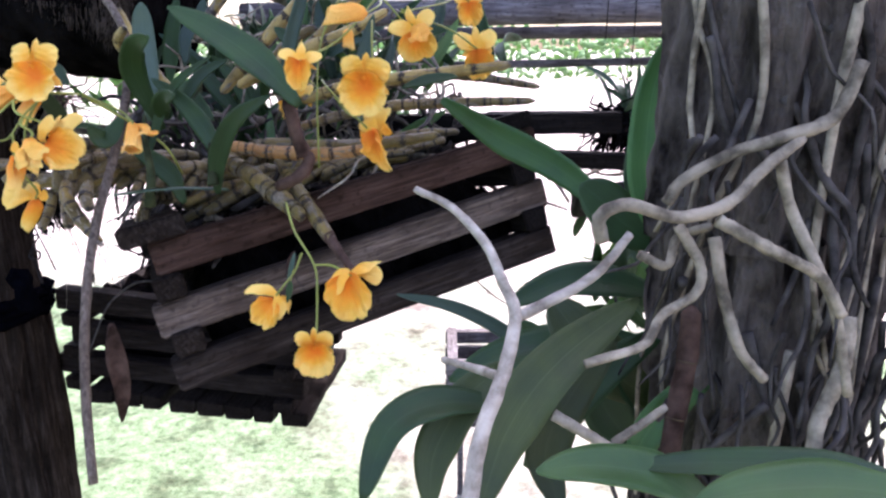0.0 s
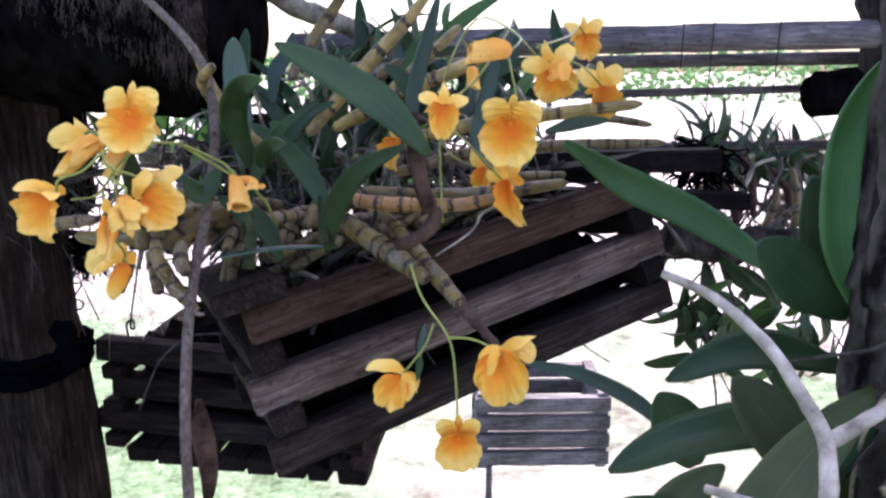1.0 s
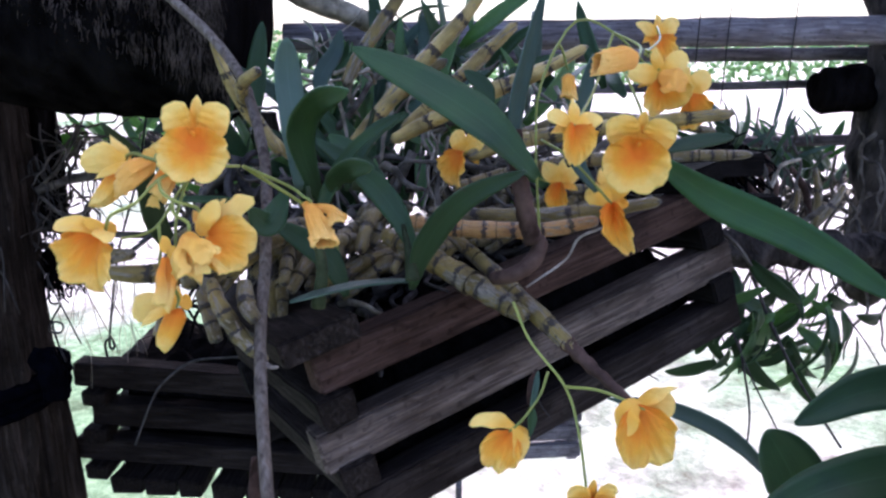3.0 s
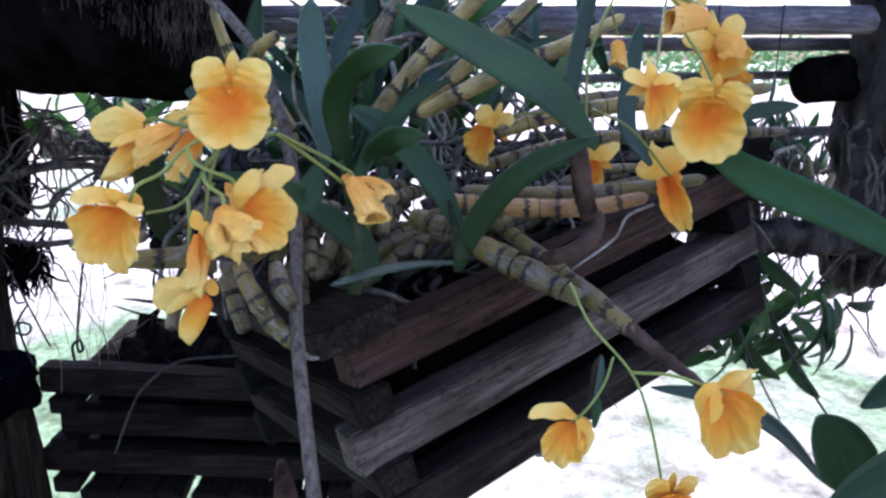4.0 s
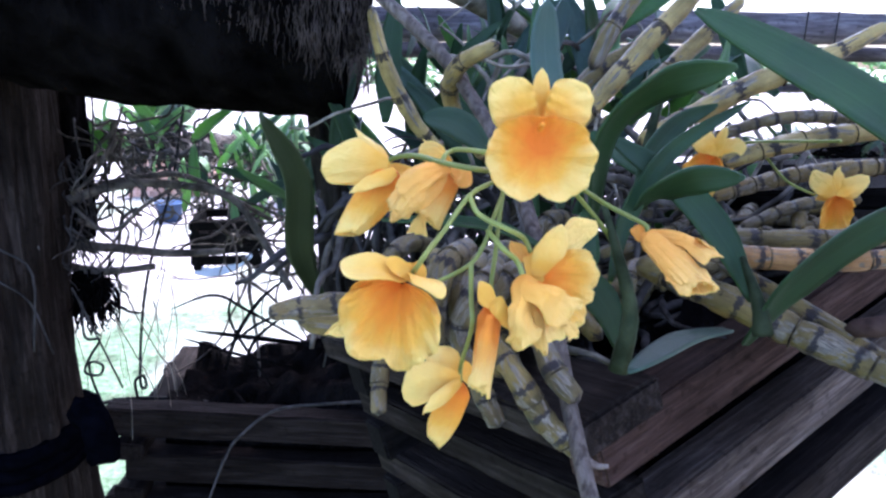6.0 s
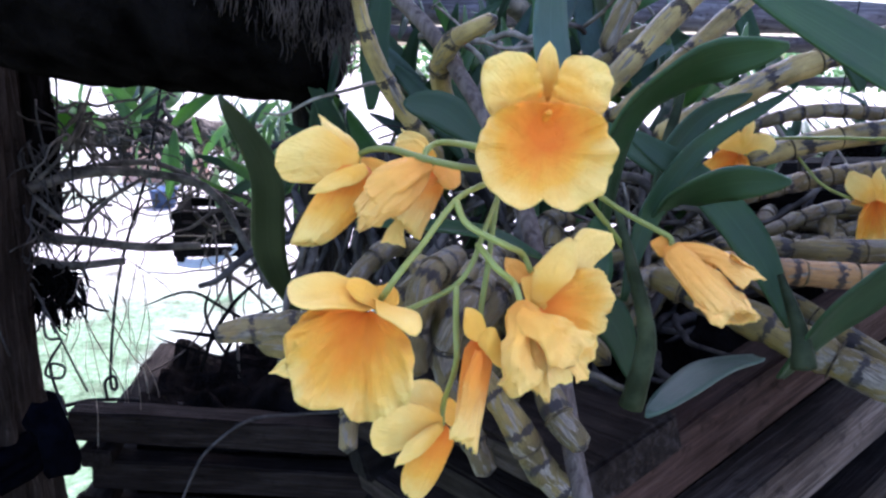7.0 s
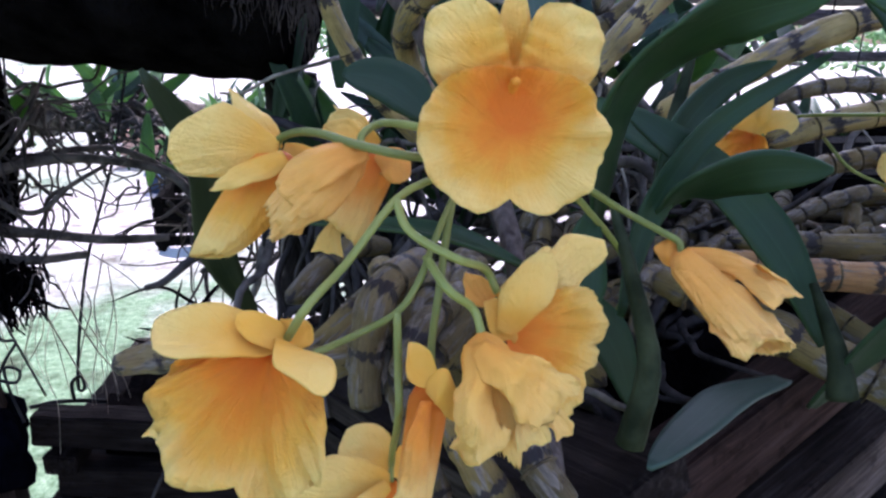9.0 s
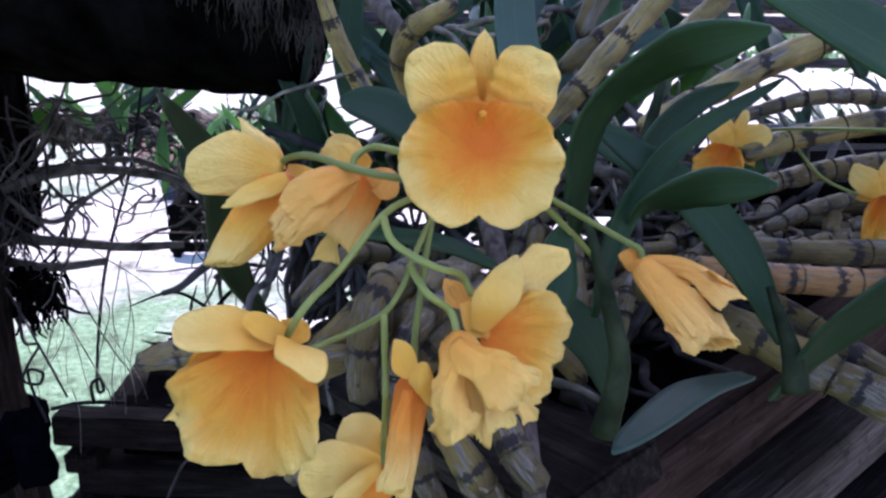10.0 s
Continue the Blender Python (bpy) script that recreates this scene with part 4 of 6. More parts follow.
# wide open flower seen into its rolled lip
f = lip_at(orchid, (-0.3068, 0.4768, 1.3441), (-0.3140, 0.4673, 1.3206), (-0.35, -1, -0.1), fan_lip(0.57, 0.40, 0.12, 0.22, 0.12, 2.0, 2.5, lobes=0.11), M_LIPT, "open yellow orchid flower with a deep orange rolled lip")
petal(f, [(-0.3046, 0.4768, 1.3458), (-0.3140, 0.4733, 1.3493), (-0.3256, 0.4734, 1.3491)], 0.0062, (0, -0.55, 1), seed=1)
petal(f, [(-0.3050, 0.4751, 1.3469), (-0.3007, 0.4660, 1.3477), (-0.2977, 0.4600, 1.3438)], 0.0046, (0.6, -1, 0.4), seed=2, curl=-0.1)
petal(f, [(-0.3042, 0.4766, 1.3454), (-0.3080, 0.4743, 1.3496), (-0.3117, 0.4737, 1.3524)], 0.0036, (0, -0.8, 0.7), seed=3, name="sepal")
petal(f, [(-0.3036, 0.4784, 1.3447), (-0.3019, 0.4785, 1.3462), (-0.3012, 0.4789, 1.3482)], 0.0034, (0, -1, 0), seed=4, name="sepal")
petal(f, [(-0.3166, 0.4795, 1.3318), (-0.3239, 0.4801, 1.3291), (-0.3299, 0.4806, 1.3265)], 0.0036, (0, -1, 0.3), seed=5, name="sepal")
# flower seen from the side, its lip hanging
f = lip_at(orchid, (-0.3035, 0.5232, 1.3700), (-0.3205, 0.5160, 1.3490), (-0.5, -0.8, 0), trumpet(0.27, 0.22, 1.0, 0.75, 0.05, -0.08, 0.05, 3.0, close=0.45), M_LIPT, "pale yellow orchid flower seen from the side")
petal(f, [(-0.3055, 0.5204, 1.3712), (-0.3169, 0.5220, 1.3726), (-0.3288, 0.5230, 1.3714)], 0.0082, (0.1, -1, 0.1), seed=11, curl=-0.12)
petal(f, [(-0.3062, 0.5247, 1.3709), (-0.3104, 0.5272, 1.3768), (-0.3155, 0.5322, 1.3832)], 0.0042, (0.5, -1, 0.1), seed=12, curl=-0.3, name="sepal")
petal(f, [(-0.3040, 0.5157, 1.3706), (-0.3106, 0.5133, 1.3686), (-0.3199, 0.5153, 1.3653)], 0.0040, (0.1, -0.8, 0.6), seed=13, curl=-0.2, name="sepal")
petal(f, [(-0.3049, 0.5304, 1.3697), (-0.2993, 0.5265, 1.3673), (-0.2965, 0.5224, 1.3620)], 0.0050, (0, -1, 0.2), seed=14, name="sepal")
# folded flower beside it
f = lip_at(orchid, (-0.2882, 0.5091, 1.3733), (-0.3071, 0.5046, 1.3591), (0, -1, 0.3), trumpet(0.17, 0.22, 0.9, 0.6, 0.16, 0.08, 0, 21.0, pleat=0.035, close=0.45), M_WILT, "withering peach-yellow orchid flower, folded shut")
petal(f, [(-0.2882, 0.5050, 1.3736), (-0.2963, 0.5009, 1.3723), (-0.3046, 0.5018, 1.3658)], 0.0040, (0, -1, 0.6), M_WILT, "fold", -0.35, 0.05, 22)
petal(f, [(-0.2889, 0.5054, 1.3711), (-0.2970, 0.5002, 1.3658), (-0.3055, 0.5021, 1.3589)], 0.0036, (0, -1, 0.2), M_WILT, "fold", -0.25, 0.07, 23)
petal(f, [(-0.2888, 0.5131, 1.3719), (-0.2914, 0.5167, 1.3756), (-0.2970, 0.5179, 1.3758)], 0.0042, (0, -1, 0.4), M_PETALP, "oval", 0.1, 0.05, 24, "sepal")
f = lip_at(orchid, (-0.2828, 0.5259, 1.3692), (-0.2931, 0.5213, 1.3532), (0, -1, 0.2), trumpet(0.24, 0.30, 1.2, 0.7, 0.12, 0.05, 0, 25.0), M_LIPF, "fading orange orchid flower behind the stalks")
petal(f, [(-0.2836, 0.5247, 1.3717), (-0.2890, 0.5245, 1.3746), (-0.2943, 0.5248, 1.3794)], 0.0044, (0, -1, 0.2), M_PETALP, "oval", 0.1, 0.05, 26)
petal(f, [(-0.2843, 0.5223, 1.3705), (-0.2805, 0.5190, 1.3688), (-0.2797, 0.5176, 1.3646)], 0.0042, (0.2, -1, 0.2), M_WILT, "oval", -0.2, 0.05, 27)
petal(f, [(-0.2870, 0.5218, 1.3740), (-0.2892, 0.5229, 1.3763), (-0.2934, 0.5269, 1.3802)], 0.0018, (0, -1, 0.2), M_PETALP, "oval", -0.2, 0.05, 28, "sepal")
petal(f, [(-0.2920, 0.5238, 1.3555), (-0.2940, 0.5232, 1.3517), (-0.2956, 0.5221, 1.3470)], 0.0032, (0, -1, 0.2), M_PETALP, "fan", -0.2, 0.05, 29)
# flower turned away, its lip spread like a fan
f = lip_at(orchid, (-0.2621, 0.4888, 1.3403), (-0.2403, 0.4876, 1.3291), (0.25, -1, 0.35), fan_lip(0.58, 0.25, 0.22, 0.20, 0.10, 31.0, 2.3), M_LIPT, "yellow orchid flower turned aside, with a fan-shaped ruffled lip")
petal(f, [(-0.2637, 0.4851, 1.3411), (-0.2598, 0.4835, 1.3495), (-0.2554, 0.4858, 1.3568)], 0.0048, (-0.2, -1, 0.1), seed=32, curl=-0.15)
petal(f, [(-0.2615, 0.4914, 1.3426), (-0.2509, 0.4935, 1.3498), (-0.2404, 0.4955, 1.3566)], 0.0054, (-0.2, -1, 0.1), seed=33, curl=-0.1)
petal(f, [(-0.2629, 0.4907, 1.3465), (-0.2573, 0.4919, 1.3510), (-0.2515, 0.4932, 1.3559)], 0.0026, (-0.2, -1, 0.1), seed=36, curl=-0.3, name="sepal")
petal(f, [(-0.2631, 0.4927, 1.3459), (-0.2657, 0.4935, 1.3471), (-0.2687, 0.4949, 1.3498)], 0.0032, (0, -1, 0.2), M_WILT, seed=34, name="sepal")
petal(f, [(-0.2655, 0.4893, 1.3470), (-0.2638, 0.4867, 1.3429), (-0.2611, 0.4860, 1.3387)], 0.0028, (0, -1, 0.2), seed=35, name="sepal")
# folded flower in front of it
f = lip_at(orchid, (-0.2684, 0.4824, 1.3432), (-0.2655, 0.4738, 1.3222), (0, -1, 0.2), trumpet(0.20, 0.24, 0.9, 0.7, 0.20, 0.10, 0, 41.0, pleat=0.04, close=0.5), M_WILTY, "withering yellow orchid flower with crumpled petals")
petal(f, [(-0.2692, 0.4783, 1.3430), (-0.2645, 0.4721, 1.3397), (-0.2542, 0.4714, 1.3331)], 0.0046, (0.2, -1, 0.6), M_WILTY, "fold", -0.45, 0.14, 42)
petal(f, [(-0.2699, 0.4802, 1.3420), (-0.2720, 0.4722, 1.3346), (-0.2700, 0.4700, 1.3268)], 0.0056, (-0.3, -1, 0.1), M_WILTY, "fan", -0.45, 0.14, 43)
petal(f, [(-0.2665, 0.4782, 1.3372), (-0.2627, 0.4735, 1.3309), (-0.2609, 0.4713, 1.3243)], 0.0042, (0.4, -1, 0.1), M_LIPF, "fan", 0.4, 0.06, 44)
petal(f, [(-0.2590, 0.4792, 1.3309), (-0.2545, 0.4774, 1.3280), (-0.2526, 0.4760, 1.3243)], 0.0030, (0.2, -1, 0.1), M_WILTY, "fan", 0.1, 0.06, 45)
# narrow closed trumpet
f = lip_at(orchid, (-0.2768, 0.4873, 1.3321), (-0.2821, 0.4770, 1.3072), (0, -1, 0.2), trumpet(0.15, 0.115, 1.0, 0.7, 0.14, 0.05, 0, 51.0), M_LIPF, "narrow fading orange orchid flower with a yellow tip")
petal(f, [(-0.2776, 0.4816, 1.3341), (-0.2799, 0.4829, 1.3371), (-0.2819, 0.4842, 1.3400)], 0.0036, (0, -1, 0.2), M_PETALP, seed=52, name="sepal")
petal(f, [(-0.2786, 0.4819, 1.3344), (-0.2759, 0.4792, 1.3341), (-0.2721, 0.4790, 1.3287)], 0.0036, (0, -1, 0.5), M_PETALP, seed=53, curl=-0.3, name="sepal")
petal(f, [(-0.2795, 0.4773, 1.3326), (-0.2814, 0.4749, 1.3228), (-0.2837, 0.4738, 1.3096)], 0.0030, (0, -1, 0.1), M_LIPF, "fan", -0.5, 0.05, 54)
# low flower seen from behind
f = lip_at(orchid, (-0.2821, 0.5048, 1.2978), (-0.2922, 0.5010, 1.2772), (0, -1, 0.2), trumpet(0.22, 0.27, 1.0, 0.7, 0.08, 0.05, 0, 61.0, close=0.55), M_LIPT, "pale yellow orchid flower seen from behind")
petal(f, [(-0.2834, 0.4995, 1.3005), (-0.2940, 0.4978, 1.3019), (-0.3037, 0.4977, 1.2950)], 0.0068, (0, -1, 0.3), seed=62, curl=-0.2)
petal(f, [(-0.2824, 0.5031, 1.2989), (-0.2870, 0.5074, 1.3035), (-0.2923, 0.5119, 1.3083)], 0.0062, (0.2, -1, 0.2), seed=63, curl=-0.15)
petal(f, [(-0.2815, 0.5048, 1.2983), (-0.2796, 0.5070, 1.2999), (-0.2787, 0.5098, 1.3027)], 0.0040, (0.2, -1, 0.2), seed=64, name="sepal")
petal(f, [(-0.2837, 0.4977, 1.3012), (-0.2910, 0.4920, 1.2986), (-0.2980, 0.4917, 1.2926)], 0.0030, (0, -1, 0.3), seed=65, curl=-0.4, name="sepal")
# withering flower on its own stalk
f = lip_at(orchid, (-0.2143, 0.5127, 1.3483), (-0.2052, 0.4879, 1.3342), (0, -1, 0.4), trumpet(0.13, 0.20, 0.8, 0.55, 0.10, 0.10, 0, 71.0, pleat=0.06), M_WILT, "withering peach-orange orchid flower, folded shut")
petal(f, [(-0.2151, 0.5089, 1.3494), (-0.2102, 0.4997, 1.3426), (-0.2078, 0.4828, 1.3369)], 0.0074, (-0.1, -1, 0.2), M_WILT, "fan", -0.3, 0.10, 72)
petal(f, [(-0.2119, 0.5123, 1.3484), (-0.2032, 0.5061, 1.3477), (-0.1992, 0.4900, 1.3459)], 0.0044, (0.1, -1, 0.5), M_WILT, "fan", -0.35, 0.05, 73)
petal(f, [(-0.2112, 0.5118, 1.3472), (-0.2166, 0.5131, 1.3482), (-0.2193, 0.5160, 1.3491)], 0.0034, (0.1, -1, 0.2), M_WILT, "oval", -0.3, 0.05, 74, "sepal")
petal(f, [(-0.2058, 0.5127, 1.3432), (-0.1984, 0.5100, 1.3423), (-0.1988, 0.4945, 1.3472)], 0.0036, (0.1, -1, 0.5), M_WILTO, "fan", 0.2, 0.05, 75)
# their stalks
stalk(orchid, [(-0.2481, 0.5135, 1.3692), (-0.2671, 0.5070, 1.3703), (-0.2750, 0.4999, 1.3691), (-0.2833, 0.4943, 1.3661), (-0.2929, 0.4871, 1.3563), (-0.3001, 0.4738, 1.3534), (-0.3039, 0.4768, 1.3462)], 0.0012)
stalk(orchid, [(-0.2833, 0.4943, 1.3661), (-0.2811, 0.4903, 1.3609), (-0.2736, 0.4836, 1.3575), (-0.2661, 0.4910, 1.3528), (-0.2635, 0.4902, 1.3481)], 0.0013)
stalk(orchid, [(-0.2671, 0.5068, 1.3696), (-0.2748, 0.4950, 1.3595), (-0.2793, 0.4894, 1.3514), (-0.2836, 0.4885, 1.3455), (-0.2905, 0.4907, 1.3407), (-0.2993, 0.4827, 1.3405)])
stalk(orchid, [(-0.2776, 0.4922, 1.3551), (-0.2746, 0.4841, 1.3512), (-0.2694, 0.4857, 1.3466), (-0.2683, 0.4821, 1.3424)], 0.0013)
stalk(orchid, [(-0.2836, 0.4885, 1.3455), (-0.2834, 0.4873, 1.3340), (-0.2836, 0.4848, 1.3251), (-0.2823, 0.5047, 1.3047), (-0.2828, 0.5030, 1.2984)], 0.0012)
stalk(orchid, [(-0.2691, 0.5048, 1.3685), (-0.2725, 0.4969, 1.3604), (-0.2753, 0.4900, 1.3489), (-0.2766, 0.4891, 1.3388), (-0.2768, 0.4871, 1.3317)], 0.0012)
stalk(orchid, [(-0.2690, 0.5058, 1.3722), (-0.2800, 0.4980, 1.3738), (-0.2901, 0.5037, 1.3752), (-0.2975, 0.5118, 1.3764), (-0.3027, 0.5189, 1.3753), (-0.3059, 0.5221, 1.3730), (-0.3060, 0.5224, 1.3703)], 0.0014)
stalk(orchid, [(-0.2695, 0.5049, 1.3764), (-0.2780, 0.4991, 1.3792), (-0.2832, 0.5178, 1.3777), (-0.2879, 0.5140, 1.3759), (-0.2889, 0.5101, 1.3725)], 0.0013)
stalk(orchid, [(-0.2466, 0.5133, 1.3693), (-0.2253, 0.5226, 1.3569), (-0.2173, 0.5146, 1.3528), (-0.2139, 0.5123, 1.3509), (-0.2133, 0.5114, 1.3480)], 0.0013)
stalk(orchid, [(-0.2466, 0.5133, 1.3693), (-0.2098, 0.5463, 1.3334), (-0.2026, 0.5691, 1.3052)], 0.0014)

# flowers at the other end
flower(orchid, (-0.0500, 0.4900, 1.3800), (-0.30, -1.0, -0.22), (0.10, 0, 1), 0.0178, 0.85, 0.10, 0.13, 6.0, 0.0, 0.85, rise=0.9, petal=1.15)
bell(orchid, (-0.0470, 0.5330, 1.3430), (-0.0405, 0.5180, 1.3160), (-0.55, -1, 0.1), 0.22, 0.5, 6.4, 0.32, 0.45)
f = bell(orchid, (-0.0205, 0.5430, 1.4120), (-0.0140, 0.5430, 1.3905), (-0.15, -1, 0.1), 0.62, 0.45, 7.2, 0.9, 0.35)
petal(f, [(-0.0215, 0.5410, 1.4135), (-0.0180, 0.5310, 1.4110), (-0.0165, 0.5280, 1.4040)], 0.0080, (-0.2, -1, 0.2), M_WILT, "fold", -0.4, 0.06, 7.7)
f = lip_at(orchid, (-0.0490, 0.5010, 1.4215), (-0.0740, 0.4890, 1.4190), (0, -1, 0.3), trumpet(0.16, 0.20, 0.9, 0.7, 0.12, 0.1, 0, 8.1), M_WILT, "withering peach orchid flower, folded shut")
petal(f, [(-0.0500, 0.4985, 1.4230), (-0.0600, 0.4930, 1.4240), (-0.0700, 0.4880, 1.4215)], 0.0048, (0, -1, 0.4), M_WILT, "fold", -0.3, 0.06, 8.5)
bell(orchid, (0.0220, 0.6590, 1.4370), (0.0240, 0.6540, 1.4170), (0.1, -1, -0.1), 0.52, 0.4, 9.1, 0.9, 0.5)
f = lip_at(orchid, (-0.0690, 0.5580, 1.4130), (-0.0685, 0.5550, 1.3995), (0, -1, 0.1), trumpet(0.26, 0.30, 0.6, 0.9, 0.2, 0.1, 0, 9.6), M_WILTO, "small orange half-open orchid bud")
bell(orchid, (0.0270, 0.6130, 1.3990), (0.0300, 0.6100, 1.3740), (0.1, -1, 0.0), 0.48, 0.4, 10.2, 0.8, 0.5)
bell(orchid, (-0.0885, 0.4700, 1.3920), (-0.0895, 0.4620, 1.3755), (0.05, -1, 0.1), 0.44, 0.55, 11.3, 0.85, 0.30, label="yellow orchid flower with a deep orange folded lip")
bell(orchid, (-0.1195, 0.6310, 1.3600), (-0.1290, 0.6270, 1.3370), (-0.8, -0.8, 0.2), 0.40, 0.45, 12.1, 0.6, 0.45)
bell(orchid, (-0.0560, 0.6140, 1.3410), (-0.0590, 0.6100, 1.3190), (-0.5, -0.9, 0.1), 0.34, 0.45, 13.1, 0.7, 0.5)
stalk(orchid, [(-0.0296, 0.5451, 1.4260), (-0.0240, 0.5440, 1.4230), (-0.0215, 0.5430, 1.4150)])
stalk(orchid, [(-0.0458, 0.5515, 1.4355), (-0.0420, 0.5200, 1.4280), (-0.0490, 0.5010, 1.4215)])
stalk(orchid, [(-0.0296, 0.5451, 1.4240), (0.0000, 0.6000, 1.4330), (0.0150, 0.6450, 1.4420), (0.0220, 0.6590, 1.4370)])
stalk(orchid, [(-0.0296, 0.5451, 1.4240), (0.0050, 0.5800, 1.4130), (0.0270, 0.6130, 1.3990)])
stalk(orchid, [(-0.0889, 0.5259, 1.3167), (-0.0903, 0.5409, 1.3730), (-0.0861, 0.5497, 1.4087), (-0.0669, 0.5557, 1.4413), (-0.0458, 0.5515, 1.4355), (-0.0296, 0.5451, 1.4192)])
stalk(orchid, [(-0.0861, 0.5497, 1.4087), (-0.0760, 0.5560, 1.4290), (-0.0690, 0.5580, 1.4150)])
stalk(orchid, [(-0.0458, 0.5515, 1.4355), (-0.0680, 0.5100, 1.4060), (-0.0885, 0.4700, 1.3920)])
stalk(orchid, [(-0.0871, 0.5416, 1.3775), (-0.0759, 0.5173, 1.3696), (-0.0527, 0.5179, 1.3454)])
stalk(orchid, [(-0.0485, 0.5263, 1.4176), (-0.0464, 0.4996, 1.3963), (-0.0434, 0.4963, 1.3774)])
stalk(orchid, [(-0.0988, 0.5635, 1.3755), (-0.1070, 0.6271, 1.3675), (-0.1201, 0.6265, 1.3586)])
stalk(orchid, [(-0.0908, 0.6284, 1.3600), (-0.0794, 0.6229, 1.3473), (-0.0650, 0.6181, 1.3405)])

# drooping spray below the basket
f = lip_at(orchid, (-0.0600, 0.4440, 1.2635), (-0.0545, 0.4316, 1.2345), (-0.15, -1, 0.1), fan_lip(0.44, 0.35, 0.10, 0.18, 0.10, 81.0, 2.5), M_LIPT, "yellow orchid flower with a rolled orange lip on the drooping spray")
petal(f, [(-0.0584, 0.4441, 1.2645), (-0.0653, 0.4388, 1.2605), (-0.0660, 0.4354, 1.2511)], 0.0062, (-0.6, -0.9, 0.2), seed=82, curl=-0.15)
petal(f, [(-0.0572, 0.4475, 1.2622), (-0.0482, 0.4487, 1.2631), (-0.0409, 0.4466, 1.2549)], 0.0056, (0.3, -1, 0.3), seed=83)
petal(f, [(-0.0582, 0.4476, 1.2621), (-0.0490, 0.4473, 1.2652), (-0.0393, 0.4471, 1.2696)], 0.0034, (0, -1, 0.6), seed=84, name="sepal")
f = lip_at(orchid, (-0.1135, 0.4735, 1.2363), (-0.1252, 0.4677, 1.2166), (-0.35, -1, 0.1), fan_lip(0.44, 0.30, 0.10, 0.18, 0.10, 85.0, 2.4), M_LIPT, "small yellow orchid flower on the drooping spray")
petal(f, [(-0.1115, 0.4745, 1.2374), (-0.1222, 0.4749, 1.2416), (-0.1343, 0.4759, 1.2391)], 0.0042, (0, -0.7, 0.8), seed=86)
petal(f, [(-0.1128, 0.4720, 1.2389), (-0.1102, 0.4680, 1.2331), (-0.1111, 0.4655, 1.2232)], 0.0044, (0.3, -1, 0.2), seed=87)
petal(f, [(-0.1108, 0.4772, 1.2359), (-0.1058, 0.4755, 1.2318), (-0.1046, 0.4735, 1.2250)], 0.0030, (0.3, -1, 0.3), seed=88, name="sepal")
flower(orchid, (-0.0816, 0.4372, 1.2157), (0.0, -0.95, -0.25), (0, 0.2, 1), 0.0135, 1.1, 0.1, 0.14, 15.0, 0.0, 0.95)
stalk(orchid, [(-0.1087, 0.5014, 1.2963), (-0.1015, 0.4898, 1.2783), (-0.0862, 0.4736, 1.2593), (-0.0825, 0.4582, 1.2416), (-0.0817, 0.4408, 1.2150)])
stalk(orchid, [(-0.0862, 0.4736, 1.2593), (-0.0723, 0.4586, 1.2634), (-0.0564, 0.4396, 1.2623)])
stalk(orchid, [(-0.0947, 0.4760, 1.2669), (-0.0996, 0.4729, 1.2550), (-0.1091, 0.4701, 1.2431), (-0.1162, 0.4745, 1.2336)])

leaf([(-0.1000, 0.4781, 1.2677), (-0.1031, 0.4765, 1.2598), (-0.1049, 0.4741, 1.2494)], 0.0022, (0, -1, 0.2), M_SHEATH, orchid, "dry brown bract", 0.3, name="bract")
leaf([(-0.0998, 0.4778, 1.2668), (-0.1017, 0.4738, 1.2584), (-0.1041, 0.4718, 1.2492)], 0.0016, (0.3, -1, 0.2), M_LEAFB, orchid, "", 0.3, name="bract")
rod("flower_stalk", [(-0.1003, 0.4761, 1.2598), (-0.1020, 0.4739, 1.2505), (-0.1029, 0.4732, 1.2471)], 0.0004, 0.0004, M_STALK, orchid, "", 6, 8, 0.0)
leaf([(-0.1026, 0.4734, 1.2482), (-0.1035, 0.4718, 1.2413), (-0.1048, 0.4700, 1.2339)], 0.0026, (0, -1, 0.2), M_LEAF, orchid, "small dark pointed flower bud", 0.5, sharp=1.6, name="bud", thick=0.002)
rod("dry_tendril", [(-0.1009, 0.4756, 1.2575), (-0.0983, 0.4730, 1.2494), (-0.0929, 0.4704, 1.2425)], 0.0004, 0.0002, M_ROOTD, orchid, "", 5, 12, 0.2)
# thick green bases of the leafy shoots
rod("shoot_stem", [(-0.2134, 0.5259, 1.2884), (-0.2102, 0.5263, 1.3121), (-0.2144, 0.5327, 1.3341), (-0.2175, 0.5434, 1.3530)], 0.0042, 0.0012, M_SHOOT, orchid, "", 10, 20, 0.1)
rod("shoot_stem", [(-0.1614, 0.5118, 1.3065), (-0.1629, 0.5152, 1.3186), (-0.1657, 0.5250, 1.3344)], 0.0042, 0.0012, M_SHOOT, orchid, "", 10, 14, 0.1)
rod("shoot_stem", [(-0.1907, 0.5676, 1.3456), (-0.1861, 0.5735, 1.3706), (-0.1797, 0.5784, 1.3924)], 0.0040, 0.0012, M_SHOOT, orchid, "", 10, 14, 0.1)

